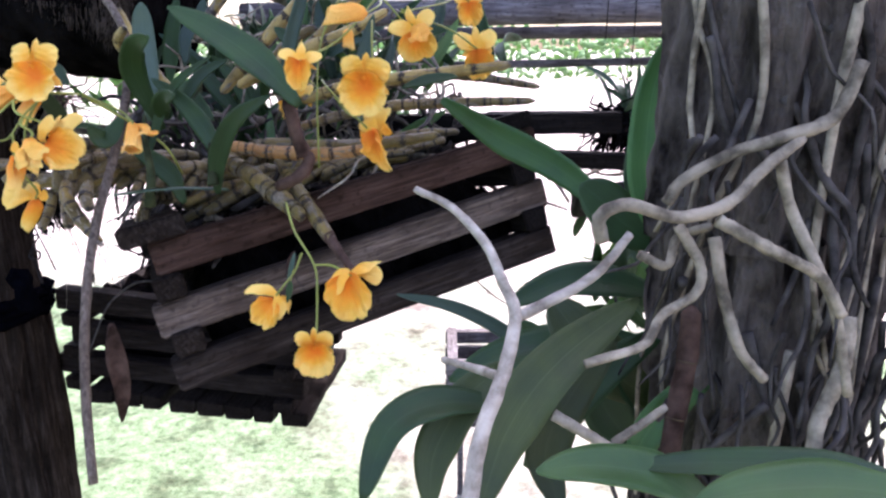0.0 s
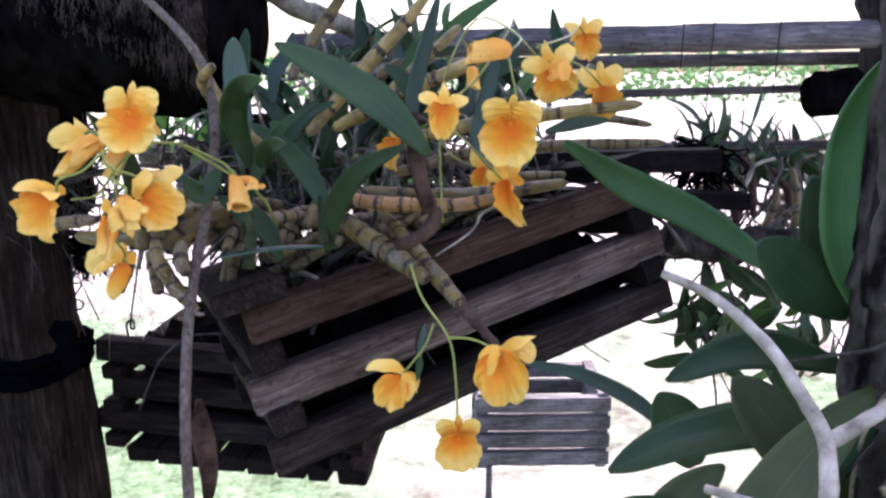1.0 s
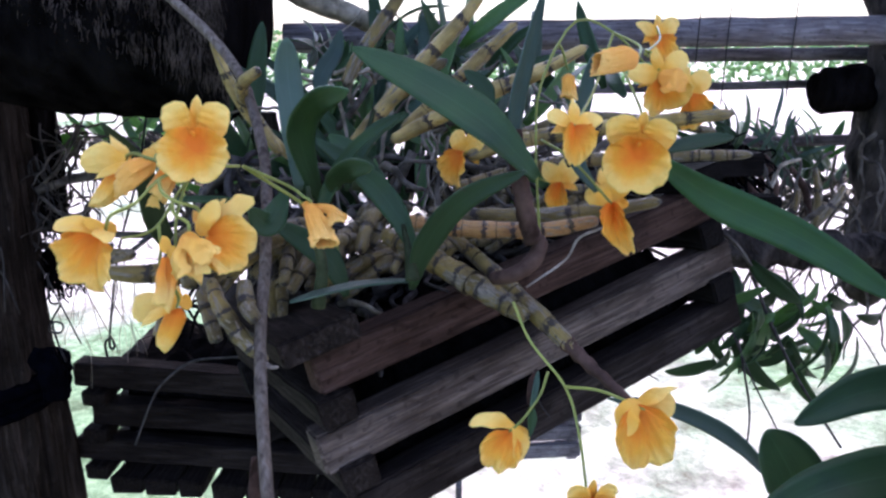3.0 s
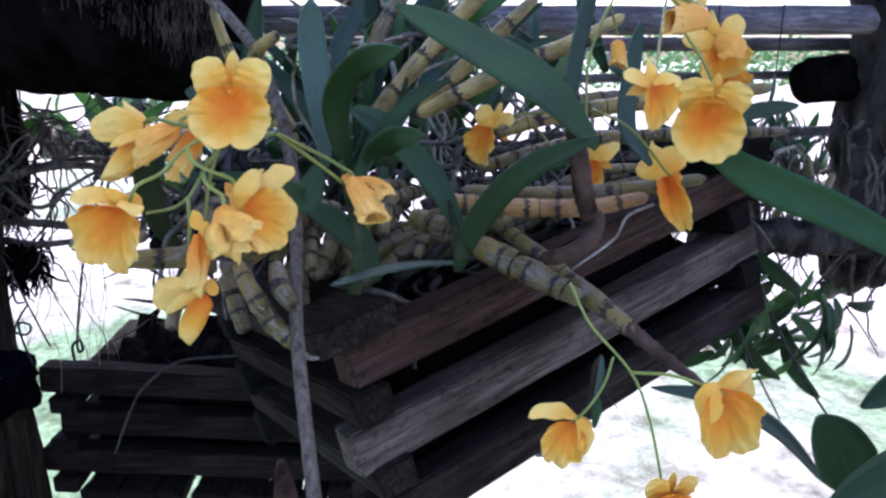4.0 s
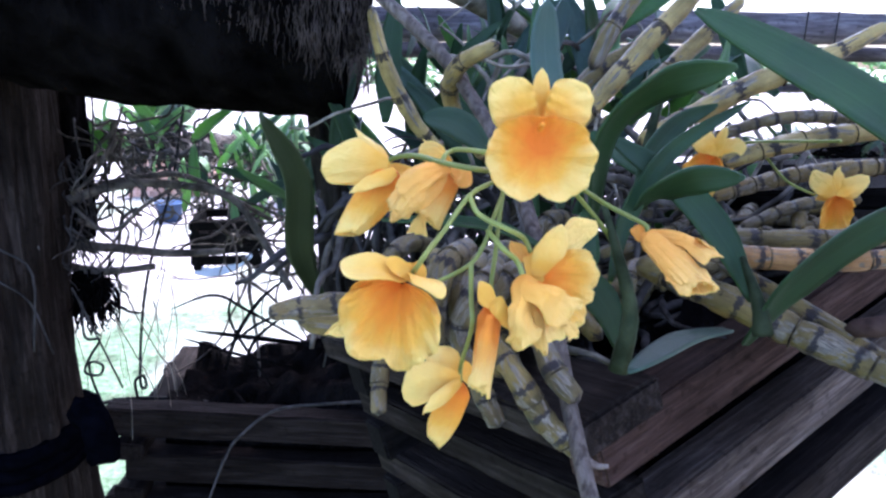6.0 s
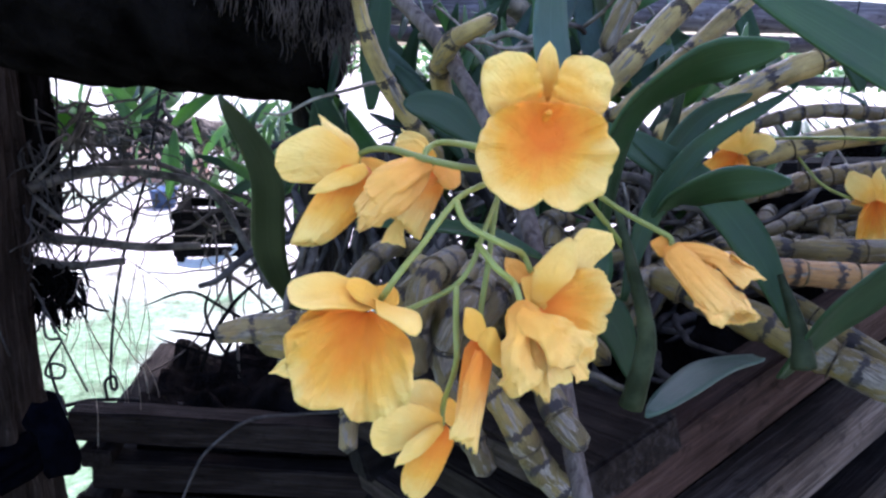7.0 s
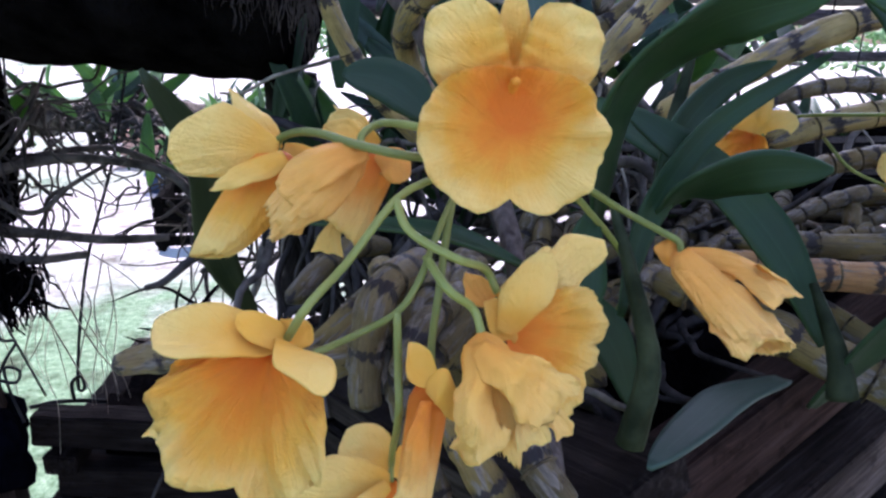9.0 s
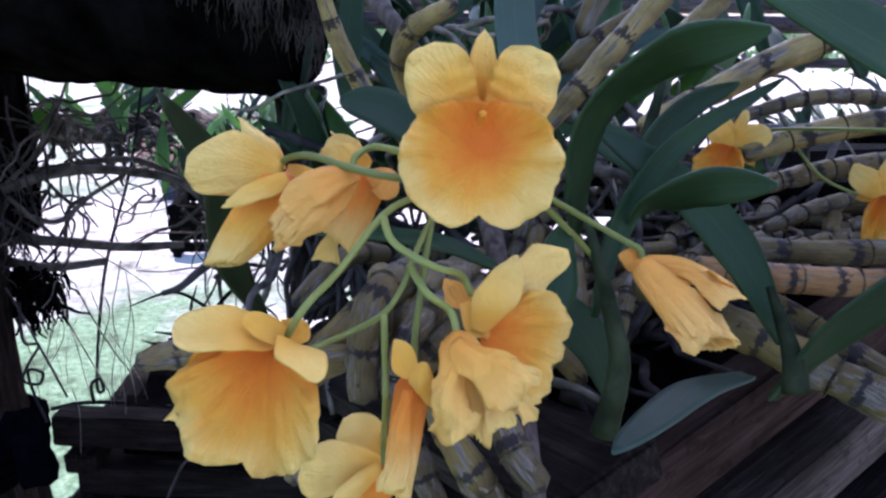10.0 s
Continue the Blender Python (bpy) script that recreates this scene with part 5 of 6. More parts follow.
# fine roots over the rim
tangle("orchid_roots", "pile of dry grey-brown roots on top of the basket", "roots", (0.17, 0.120, 0.050), (0.12, 0.055, 0.007), 130, 0.0030, M_ROOTD, 0.07, 0.0, 4, 7, m=BASKET, lie=0.22)
tangle("orchid_roots", "pale dry roots on top of the basket", "roots", (0.16, 0.12, 0.057), (0.11, 0.05, 0.007), 40, 0.0022, M_ROOT, 0.06, 0.0, 5, 7, m=BASKET, lie=0.25)
rc = random.Random(12)
for i in range(30):
    a = rc.uniform(-0.5, 0.5) if i % 3 else rc.uniform(-1.6, 1.6)
    p = Vector((rc.uniform(0.05, 0.27), rc.uniform(0.045, 0.17), rc.uniform(0.058, 0.075)))
    d = Vector((math.cos(a), math.sin(a), rc.uniform(-0.08, 0.2))) * rc.uniform(0.03, 0.05)
    cane([BASKET @ (p - d), BASKET @ (p + Vector((0, 0, 0.004))), BASKET @ (p + d + Vector((0, 0, -0.003)))], rc.uniform(0.005, 0.0075), M_CANEW if i % 4 else M_CANEG, orchid, 4, "", 0.7, seed=i + 60)
for i in range(20):
    p = Vector((rc.uniform(0.02, 0.13), rc.uniform(0.05, 0.18), rc.uniform(0.075, 0.10)))
    a = math.radians(rc.uniform(195, 262))
    d = Vector((math.cos(a), math.sin(a), 0)) * rc.uniform(0.022, 0.042)
    cane([BASKET @ (p - d), BASKET @ (p + Vector((0, 0, 0.006))), BASKET @ (p + d + Vector((0, 0, -0.010)))], rc.uniform(0.0055, 0.0082), (M_CANEW, M_CANEG, M_CANEW)[i % 3], orchid, 4, "", 0.7, seed=i + 160)
for i in range(16):
    p = Vector((-0.276 + rc.uniform(-0.012, 0.045), 0.590 + rc.uniform(-0.03, 0.04), 1.306 + rc.uniform(-0.012, 0.012)))
    a = math.radians(rc.uniform(215, 275))
    d = Vector((math.cos(a), math.sin(a), rc.uniform(-0.25, 0.1))) * rc.uniform(0.024, 0.040)
    cane([p - d, p + Vector((0, 0, 0.005)), p + d + Vector((0, 0, -0.006))], rc.uniform(0.006, 0.0085), (M_CANEW, M_CANEG)[i % 2], orchid, 4, "", 0.7, seed=i + 260)
rod("pale_root", [(-0.0476, 0.5438, 1.3258), (-0.0622, 0.5440, 1.3195), (-0.0705, 0.5419, 1.3070), (-0.0934, 0.5407, 1.2914)], 0.0009, 0.0006, M_DEAD, orchid, "thin white root")

# long bare stick in front of the basket
stick = thing("bare_stick", "long thin grey-brown bare stick beside the basket", "stick")
rod("stem", [(-0.3500, 0.7200, 1.4860), (-0.3269, 0.7036, 1.4673), (-0.2919, 0.6763, 1.4378), (-0.2674, 0.6446, 1.4112), (-0.2535, 0.6104, 1.3847), (-0.2442, 0.5744, 1.3568), (-0.2413, 0.5354, 1.3194), (-0.2415, 0.4973, 1.2785), (-0.2372, 0.4620, 1.2344), (-0.2313, 0.4356, 1.1837), (-0.2226, 0.4132, 1.1317)], 0.0036, 0.0031, M_STICK, stick, "", 10, 70, 0.14)
rod("thorn", [(-0.2414, 0.4920, 1.2725), (-0.2360, 0.4900, 1.2695), (-0.2320, 0.4880, 1.2700)], 0.002, 0.0008, M_STICK, stick)

# ---- hanging log, post and second basket ----
log = thing("hanging_log", "near-black fibrous log hanging above the basket", "log", "hanging logs")
LA, LB = Vector((-0.2923, 0.8239, 1.4380)), Vector((-0.8403, 0.9299, 1.4960))
bm = bmesh.new()
sweep(bm, spline([LA + Vector((0, 0, 0.0150)), LB + Vector((0, 0, 0.0150))], 110), lambda s: 0.092 * (1 - 0.10 * max(0, 1 - s * 25)), 64, 0.10, 3.0, 1.0, 0.05)
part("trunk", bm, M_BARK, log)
rnd = random.Random(5)
bm = bmesh.new()
for i in range(2800):
    t0 = rnd.uniform(0, 1) ** 1.5 * 0.42
    a = rnd.uniform(-0.75 + 2.6 * t0, 1.5)
    p = LA.lerp(LB, t0) + Vector((0, 0, 0.0150))
    q = Vector((0, -math.cos(a), math.sin(a) * 0.9)) * 0.0925
    d = Vector((rnd.uniform(-0.25, 0.25), -0.10, -1)).normalized() * rnd.uniform(0.006, 0.024)
    w = Vector((rnd.uniform(-.002, .002), rnd.uniform(-0.004, 0.0), 0))
    rr = rnd.uniform(0.0002, 0.00055)
    sweep(bm, spline([p + q, p + q + d * 0.35 + w, p + q + d * 0.7 - w * 0.6, p + q + d], 5), lambda u: rr * (1 - 0.6 * u), 4)
tagged(part("fibre_mat", bm, M_FIBRE, log, "dry grey hanging fibres"), kind="stuff")

post = thing("post", "rough dark wooden post with a navy cloth tie", "post")
PB = Vector((-0.5829, 0.9309, 1.2094))


def rough_column(line, r, seed, grooves=0.10):
    """An upright log with long cracks down its length."""
    bm = bmesh.new()
    rings = []
    for p in line:
        ring = []
        for k in range(90):
            a = 2 * math.pi * k / 90
            c, d = math.cos(a), math.sin(a)
            q = r * (1 + 0.10 * noise.noise(Vector((c * 1.5, d * 1.5, p.z * 3 + seed))) + grooves * noise.noise(Vector((c * 5, d * 5, p.z * 5 + seed)))
                     - 0.9 * grooves * max(0.0, noise.noise(Vector((c * 11, d * 11, p.z * 7 + seed))) - 0.15) * 3 + 0.3 * grooves * noise.noise(Vector((c * 20, d * 20, p.z * 40))))
            ring.append(bm.verts.new((p.x + q * c, p.y + q * d, p.z)))
        rings.append(ring)
    for a, b in zip(rings, rings[1:]):
        for k in range(90):
            bm.faces.new((a[k], a[(k + 1) % 90], b[(k + 1) % 90], b[k]))
    bm.faces.new(rings[0][::-1])
    bm.faces.new(rings[-1])
    return bm


part("shaft", rough_column(spline([(PB.x + 0.01, PB.y, 0.0), (PB.x - 0.014, PB.y, PB.z - 0.22), (PB.x - 0.019, PB.y, PB.z - 0.10), (PB.x - 0.020, PB.y, PB.z), (PB.x - 0.017, PB.y, PB.z + 0.15), (PB.x - 0.016, PB.y, 1.9)], 160), 0.062, 8.0), M_POST, post)
part("rear_stub", rough_column(spline([(PB.x - 0.008, PB.y + 0.05, PB.z + 0.03), (PB.x + 0.000, PB.y + 0.05, PB.z + 0.10), (PB.x - 0.004, PB.y + 0.05, 1.9)], 60), 0.058, 18.0, 0.16), M_BARK, post, "blackened rough wood behind the post")
bm = bmesh.new()
for i in range(7):
    a = rnd.uniform(-2.2, 0.6)
    z = PB.z + rnd.uniform(-0.05, 0.22)
    p = Vector((PB.x + 0.06 * math.cos(a), PB.y + 0.06 * math.sin(a), z))
    sweep(bm, spline([p, p + Vector((rnd.uniform(0, .03), rnd.uniform(-.01, .01), -0.02)), p + Vector((rnd.uniform(0, .05), 0, -rnd.uniform(.03, .12)))], 8), lambda u: 0.0009, 5)
tagged(part("bark_strand", bm, M_ROOTD, post, "loose bark strands"), kind="stuff")
bm = bmesh.new()
for k in range(3):
    z = PB.z - 0.125 - 0.012 * k
    sweep(bm, [Vector((PB.x - 0.018 + 0.067 * math.cos(a * 0.3), PB.y + 0.067 * math.sin(a * 0.3), z + 0.004 * math.sin(a))) for a in range(22)], lambda s: 0.0075, 8, 0.4, k)
part("cloth_tie", bm, M_TIE, post, "navy cloth strip tied round the post")
bm = bmesh.new()
sweep(bm, spline([(-0.5167, 0.8514, 1.1326), (-0.5038, 0.8426, 1.1283), (-0.4973, 0.8373, 1.1126), (-0.4963, 0.8380, 1.0956)], 14), lambda s: 0.0115, 10, 0.7, 2)
part("knot", bm, M_TIE, post, "navy cloth knot")

back_basket = thing("hanging_basket", "black slatted wooden basket hanging behind the front one", "basket", "hanging baskets")
BB0, BB1 = Vector((-0.5181, 0.9512, 1.0869)), Vector((-0.2765, 0.9262, 1.0690))
ux = (BB1 - BB0).normalized()
uz = Vector((0, 0, 1))
uy = uz.cross(ux).normalized()
uz = ux.cross(uy)
BM = Matrix((ux, uy, uz)).transposed().to_4x4()
BM.translation = BB0
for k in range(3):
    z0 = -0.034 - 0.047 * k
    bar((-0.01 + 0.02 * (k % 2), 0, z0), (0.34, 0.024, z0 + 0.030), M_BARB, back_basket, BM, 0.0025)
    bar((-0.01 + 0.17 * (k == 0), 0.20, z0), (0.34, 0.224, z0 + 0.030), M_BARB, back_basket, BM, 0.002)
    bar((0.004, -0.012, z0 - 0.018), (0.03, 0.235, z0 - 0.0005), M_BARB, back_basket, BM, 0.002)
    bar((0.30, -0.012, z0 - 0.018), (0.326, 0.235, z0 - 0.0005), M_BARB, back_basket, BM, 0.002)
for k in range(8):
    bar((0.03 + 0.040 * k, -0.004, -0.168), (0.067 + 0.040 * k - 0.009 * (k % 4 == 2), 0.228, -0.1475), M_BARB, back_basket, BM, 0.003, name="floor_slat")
# root mass enlarged to close the gaps, with shade in its near-black colour
bm = bmesh.new()
bmesh.ops.create_grid(bm, x_segments=40, y_segments=24, size=0.5)
for v in bm.verts:
    p = v.co.copy()
    v.co = Vector((0.175 + p.x * 0.27, 0.11 + p.y * 0.16, -0.02 + 0.11 * max(0, p.x + 0.2) + 0.03 * noise.noise(p * 7)))
ext = bmesh.ops.extrude_face_region(bm, geom=bm.faces[:])
for v in [e for e in ext["geom"] if isinstance(e, bmesh.types.BMVert)]:
    v.co.z = -0.118 + 0.012 * noise.noise(v.co * 30)
bmesh.ops.recalc_face_normals(bm, faces=bm.faces[:])
tagged(part("root_ball", bm, M_BARK, None, "", BM), "near-black root mass enlarged to close the rear basket's gaps", "roots", kind="stuff")
wire = thing("hanging_wire", "thin black hanging wire with a curled hook", "wire")
rod("wire", [(-0.4579, 1.0919, 1.3549), (-0.4719, 1.0746, 1.2774), (-0.4970, 1.0577, 1.1938), (-0.5070, 1.0442, 1.1342), (-0.5054, 1.0084, 1.0836), (-0.4996, 1.0062, 1.0791), (-0.5023, 1.0094, 1.0895), (-0.5107, 1.0094, 1.0835), (-0.5087, 1.0049, 1.0674)], 0.0016, 0.0016, M_WIRE, wire, "", 6, 40, 0.0)

# ---- rails behind ----
def rail(name, a, b, r, material, label, n=30, seed=0.0):
    bm = bmesh.new()
    sweep(bm, spline([a, b], n), lambda s: r, 16, 0.10, seed)
    return tagged(part(name, bm, material), label, "rail", "poles behind the plants")


def far_line(a, b, k0=-0.3, k1=1.3):
    a, b = Vector(a), Vector(b)
    return a + (b - a) * k0, a + (b - a) * k1


rail("pole", *far_line((-0.1102, 1.0900, 1.4452), (0.4748, 1.0500, 1.4526)), 0.0180, M_RAIL, "thick dark weathered pole running behind the plants")
rail("pole", *far_line((0.1699, 1.1500, 1.4214), (0.5324, 1.1200, 1.4246), -1.2), 0.0092, M_RAIL, "thin dark pole behind the plants", seed=2)
rail("pole", *far_line((0.3230, 1.1700, 1.3794), (0.4354, 1.1700, 1.3816), -4.0, 3.5), 0.0060, M_RAIL, "thin dark pole behind the plants", seed=3)
rail("pole", *far_line((0.3149, 1.2000, 1.2948), (0.4882, 1.2000, 1.2964), -1.4, 2.0), 0.0085, M_RAIL, "thin dark pole behind the plants", seed=4)
for x, y, z in ((0.262, 1.045, 1.36), (0.225, 1.046, 1.41), (0.345, 1.040, 1.37), (0.52, 1.03, 1.40)):
    rod("wire", [(x, y, 2.46), (x + 0.004, y, 1.80), (x - 0.003, y, z)], 0.0008, 0.0008, M_WIRE, thing("hanging_wire", "thin dark wire hanging in front of the poles", "wire", "wires at the poles"), "", 5, 12, 0.0)
for k, (a, b, h) in enumerate((((-0.0641, 0.8074, 1.3172), (0.1952, 0.8083, 1.3205), 0.022), ((-0.0188, 0.8728, 1.2753), (0.2538, 0.8686, 1.2668), 0.018))):
    a, b = far_line(a, b, -0.4, 1.0)
    d = (b - a).normalized()
    y = Vector((0, 0, 1)).cross(d).normalized()
    mm = Matrix((d, y, d.cross(y))).transposed().to_4x4()
    mm.translation = a
    tagged(bar((0, 0, -h / 2), ((b - a).length, 0.03, h / 2), M_BARD, None, mm, 0.001, name="shelf_bar"), "dark wooden shelf bar behind the plants", "shelf bar")

# ---- trunk with aerial roots, beside the path's start ----
trunk = thing("tree_trunk", "dark rough-barked trunk wrapped in grey aerial roots", "tree trunk")
TX = Vector((0.1800, 0.4148, 1.2865))
bm = bmesh.new()
bm.free()
bm = rough_column(spline([(TX.x, TX.y, 0.0), (TX.x + 0.006, TX.y, 1.2), (TX.x, TX.y, TX.z + 0.1), (TX.x + 0.014, TX.y, 2.45)], 420), 0.060, 4.0, 0.24)
part("bark", bm, M_TRUNK, trunk)
for pts, r in (
        (((0.1874, 0.3404, 1.3937), (0.1760, 0.3341, 1.3705), (0.1558, 0.3317, 1.3620), (0.1325, 0.3347, 1.3539), (0.1110, 0.3363, 1.3407), (0.1047, 0.3384, 1.3296)), 0.0046),
        (((0.0681, 0.3049, 1.3206), (0.0660, 0.3025, 1.3310), (0.0775, 0.3040, 1.3363), (0.1004, 0.3074, 1.3299), (0.1241, 0.3139, 1.3347), (0.1410, 0.3227, 1.3481), (0.1609, 0.3314, 1.3607)), 0.0044),
        (((0.1192, 0.3120, 1.3276), (0.1413, 0.3087, 1.3158), (0.1659, 0.3103, 1.3025), (0.1786, 0.3104, 1.2839)), 0.0042),
        (((0.1507, 0.3290, 1.3522), (0.1582, 0.3279, 1.3292), (0.1710, 0.3205, 1.3019), (0.1814, 0.3198, 1.2804), (0.1921, 0.3193, 1.2406)), 0.0040),
        (((0.1052, 0.3210, 1.3229), (0.1153, 0.3164, 1.3058), (0.1128, 0.3130, 1.2936), (0.0976, 0.3104, 1.2839), (0.0887, 0.3024, 1.2736), (0.0616, 0.2955, 1.2673)), 0.0034),
        (((0.1253, 0.3294, 1.3156), (0.1292, 0.3225, 1.2904), (0.1371, 0.3156, 1.2653), (0.1502, 0.3167, 1.2501)), 0.0042),
        (((0.0541, 0.3258, 1.2268), (0.0706, 0.3233, 1.2175), (0.0899, 0.3200, 1.2055), (0.1010, 0.3160, 1.1908)), 0.0042),
        (((0.0854, 0.3311, 1.2083), (0.0981, 0.3334, 1.2165), (0.1123, 0.3360, 1.2261)), 0.0034),
        (((0.1907, 0.3793, 1.4224), (0.1893, 0.3750, 1.4064), (0.1947, 0.3603, 1.3907)), 0.0036),
        (((0.1975, 0.3386, 1.2733), (0.1948, 0.3320, 1.2494), (0.1838, 0.3255, 1.2254), (0.1782, 0.3189, 1.2015), (0.1644, 0.3138, 1.1829)), 0.0060),
        (((0.0928, 0.3370, 1.3053), (0.1062, 0.3355, 1.3001), (0.1116, 0.3391, 1.3131), (0.1240, 0.3308, 1.3206)), 0.0034)):
    rod("aerial_root", pts, r * 0.72, r * 0.58, M_ROOT, trunk, "", 8, 26, 0.25, r * 1e4)
rt = random.Random(77)
for i in range(16):
    a = rt.uniform(-2.7, -0.5)
    z = TX.z + rt.uniform(-0.05, 0.30)
    pts = []
    for k in range(6):
        pts.append((TX.x + 0.066 * math.cos(a), TX.y + 0.066 * math.sin(a), z))
        a += rt.uniform(-0.35, 0.35)
        z -= rt.uniform(0.03, 0.09)
    rod("aerial_root", pts, rt.uniform(0.0015, 0.0035), 0.0012, M_ROOT if i % 3 else M_ROOTD, trunk, "", 7, 26, 0.25, i)
tangle("aerial_roots", "fine grey roots on the dark trunk", "roots", (TX.x, TX.y - 0.060, TX.z), (0.062, 0.015, 0.16), 60, 0.0022, M_ROOTD, 0.13, 0.9, 8, wander=0.8, turns=7)
cane([(0.1251, 0.3495, 1.2753), (0.1222, 0.3420, 1.2479), (0.1165, 0.3345, 1.2206), (0.1123, 0.3278, 1.1960)], 0.0075, M_SHEATH, trunk, 4, "reddish papery cane", 0.9, seed=31)

fork_stick = thing("dead_twig", "bleached forked dead twig", "twig")
rod("stem", [(-0.0122, 0.3204, 1.3397), (0.0039, 0.3134, 1.3328), (0.0176, 0.2997, 1.3207), (0.0244, 0.2858, 1.3078), (0.0289, 0.2774, 1.2962), (0.0236, 0.2623, 1.2787), (0.0143, 0.2470, 1.2606), (0.0095, 0.2354, 1.2371), (0.0073, 0.2230, 1.2108)], 0.0016, 0.0036, M_DEAD, fork_stick, "", 10, 40, 0.2)
rod("branch", [(0.0290, 0.2783, 1.2954), (0.0497, 0.2846, 1.3033), (0.0645, 0.2918, 1.3107), (0.0786, 0.3006, 1.3242)], 0.0025, 0.0019, M_DEAD, fork_stick, "", 8, 20, 0.25)
rod("branch", [(0.0221, 0.2618, 1.2770), (0.0152, 0.2764, 1.2734), (0.0002, 0.2960, 1.2692)], 0.0023, 0.0016, M_DEAD, fork_stick, "", 8, 16, 0.2)

side_orchid = thing("orchid_plant", "broad-leaved orchid growing from the trunk, out of flower", "orchid")
leaf([(0.0182, 0.3138, 1.1829), (0.0329, 0.3330, 1.2151), (0.0600, 0.3512, 1.2438), (0.1061, 0.3786, 1.2681)], 0.0150, (-0.3, -1, 0.5), M_LEAFO, side_orchid, "", 0.25)
leaf([(-0.0070, 0.3313, 1.1708), (-0.0042, 0.3479, 1.1936), (0.0141, 0.3649, 1.2179), (0.0371, 0.3697, 1.2356)], 0.0120, (-0.2, -1, 0.4), M_LEAFO, side_orchid, "", 0.25)
leaf([(0.0600, 0.3313, 1.1708), (0.0541, 0.3479, 1.1936), (0.0693, 0.3649, 1.2179), (0.0962, 0.3823, 1.2436)], 0.0130, (0.1, -1, 0.4), M_LEAFO, side_orchid, "", 0.25)
leaf([(0.0466, 0.3640, 1.1740), (0.0651, 0.3797, 1.1967), (0.0967, 0.3954, 1.2207), (0.1327, 0.4097, 1.2400)], 0.0120, (0.1, -1, 0.4), M_LEAF, side_orchid, "", 0.25)
leaf([(0.0959, 0.3427, 1.1770), (0.1094, 0.3581, 1.1981), (0.1321, 0.3721, 1.2149), (0.1527, 0.3797, 1.2264)], 0.0100, (0.1, -1, 0.4), M_LEAFM, side_orchid, "", 0.25)
leaf([(0.0356, 0.3633, 1.2120), (-0.0012, 0.3546, 1.2181), (-0.0274, 0.3420, 1.2101), (-0.0408, 0.3233, 1.1796)], 0.0110, (0, -0.6, 1), M_LEAF, side_orchid, "", 0.3)
leaf([(0.1319, 0.2943, 1.1874), (0.1002, 0.2910, 1.2131), (0.0677, 0.2838, 1.2247), (0.0394, 0.2743, 1.2279)], 0.0110, (0, -0.7, 1), M_LEAFL, side_orchid, "glossy pale green leaf", 0.25)
leaf([(0.2387, 0.2964, 1.1949), (0.1811, 0.2920, 1.2168), (0.1305, 0.2930, 1.2205), (0.0824, 0.2927, 1.2192)], 0.0080, (0, -0.7, 1), M_LEAF, side_orchid, "", 0.25)
leaf([(0.1966, 0.2441, 1.2311), (0.1509, 0.2417, 1.2412), (0.1171, 0.2370, 1.2431), (0.0923, 0.2359, 1.2391)], 0.0110, (0, -0.5, 1), M_LEAFL, side_orchid, "glossy pale green leaf", 0.25)
leaf([(0.1377, 0.4475, 1.2791), (0.1273, 0.4569, 1.3180), (0.1308, 0.4698, 1.3716), (0.1435, 0.4695, 1.4131)], 0.0120, (-0.2, -1, 0), M_LEAFM, side_orchid, "", 0.25)
leaf([(0.1411, 0.4665, 1.2727), (0.1187, 0.4705, 1.2885), (0.1027, 0.4743, 1.3042), (0.0899, 0.4767, 1.3137)], 0.0170, (0, -1, 0.2), M_LEAF, side_orchid, "", 0.2)
leaf([(0.1322, 0.4919, 1.2925), (0.1324, 0.4982, 1.3187), (0.1326, 0.5053, 1.3482)], 0.0105, (0, -1, 0), M_LEAF, side_orchid, "", 0.2)
leaf([(0.1505, 0.4751, 1.2360), (0.1121, 0.4793, 1.2458), (0.0799, 0.4802, 1.2445), (0.0436, 0.4774, 1.2294)], 0.0130, (0, -0.9, 0.7), M_LEAF, side_orchid, "", 0.3)
leaf([(0.1366, 0.4485, 1.2126), (0.0907, 0.4504, 1.2131), (0.0446, 0.4499, 1.2047), (0.0043, 0.4467, 1.1874)], 0.0150, (0, -0.7, 1), M_LEAF, side_orchid, "", 0.3)
leaf([(0.0932, 0.5547, 1.1335), (0.0564, 0.5585, 1.1722), (0.0119, 0.5576, 1.1979), (-0.0362, 0.5509, 1.2122)], 0.0062, (0, -0.9, 0.6), M_LEAFB, side_orchid, "", 0.2)
leaf([(0.0752, 0.5044, 1.1570), (0.0659, 0.5116, 1.1798), (0.0532, 0.5193, 1.2026)], 0.0200, (0, -1, 0.2), M_LEAF, side_orchid, "", 0.2)

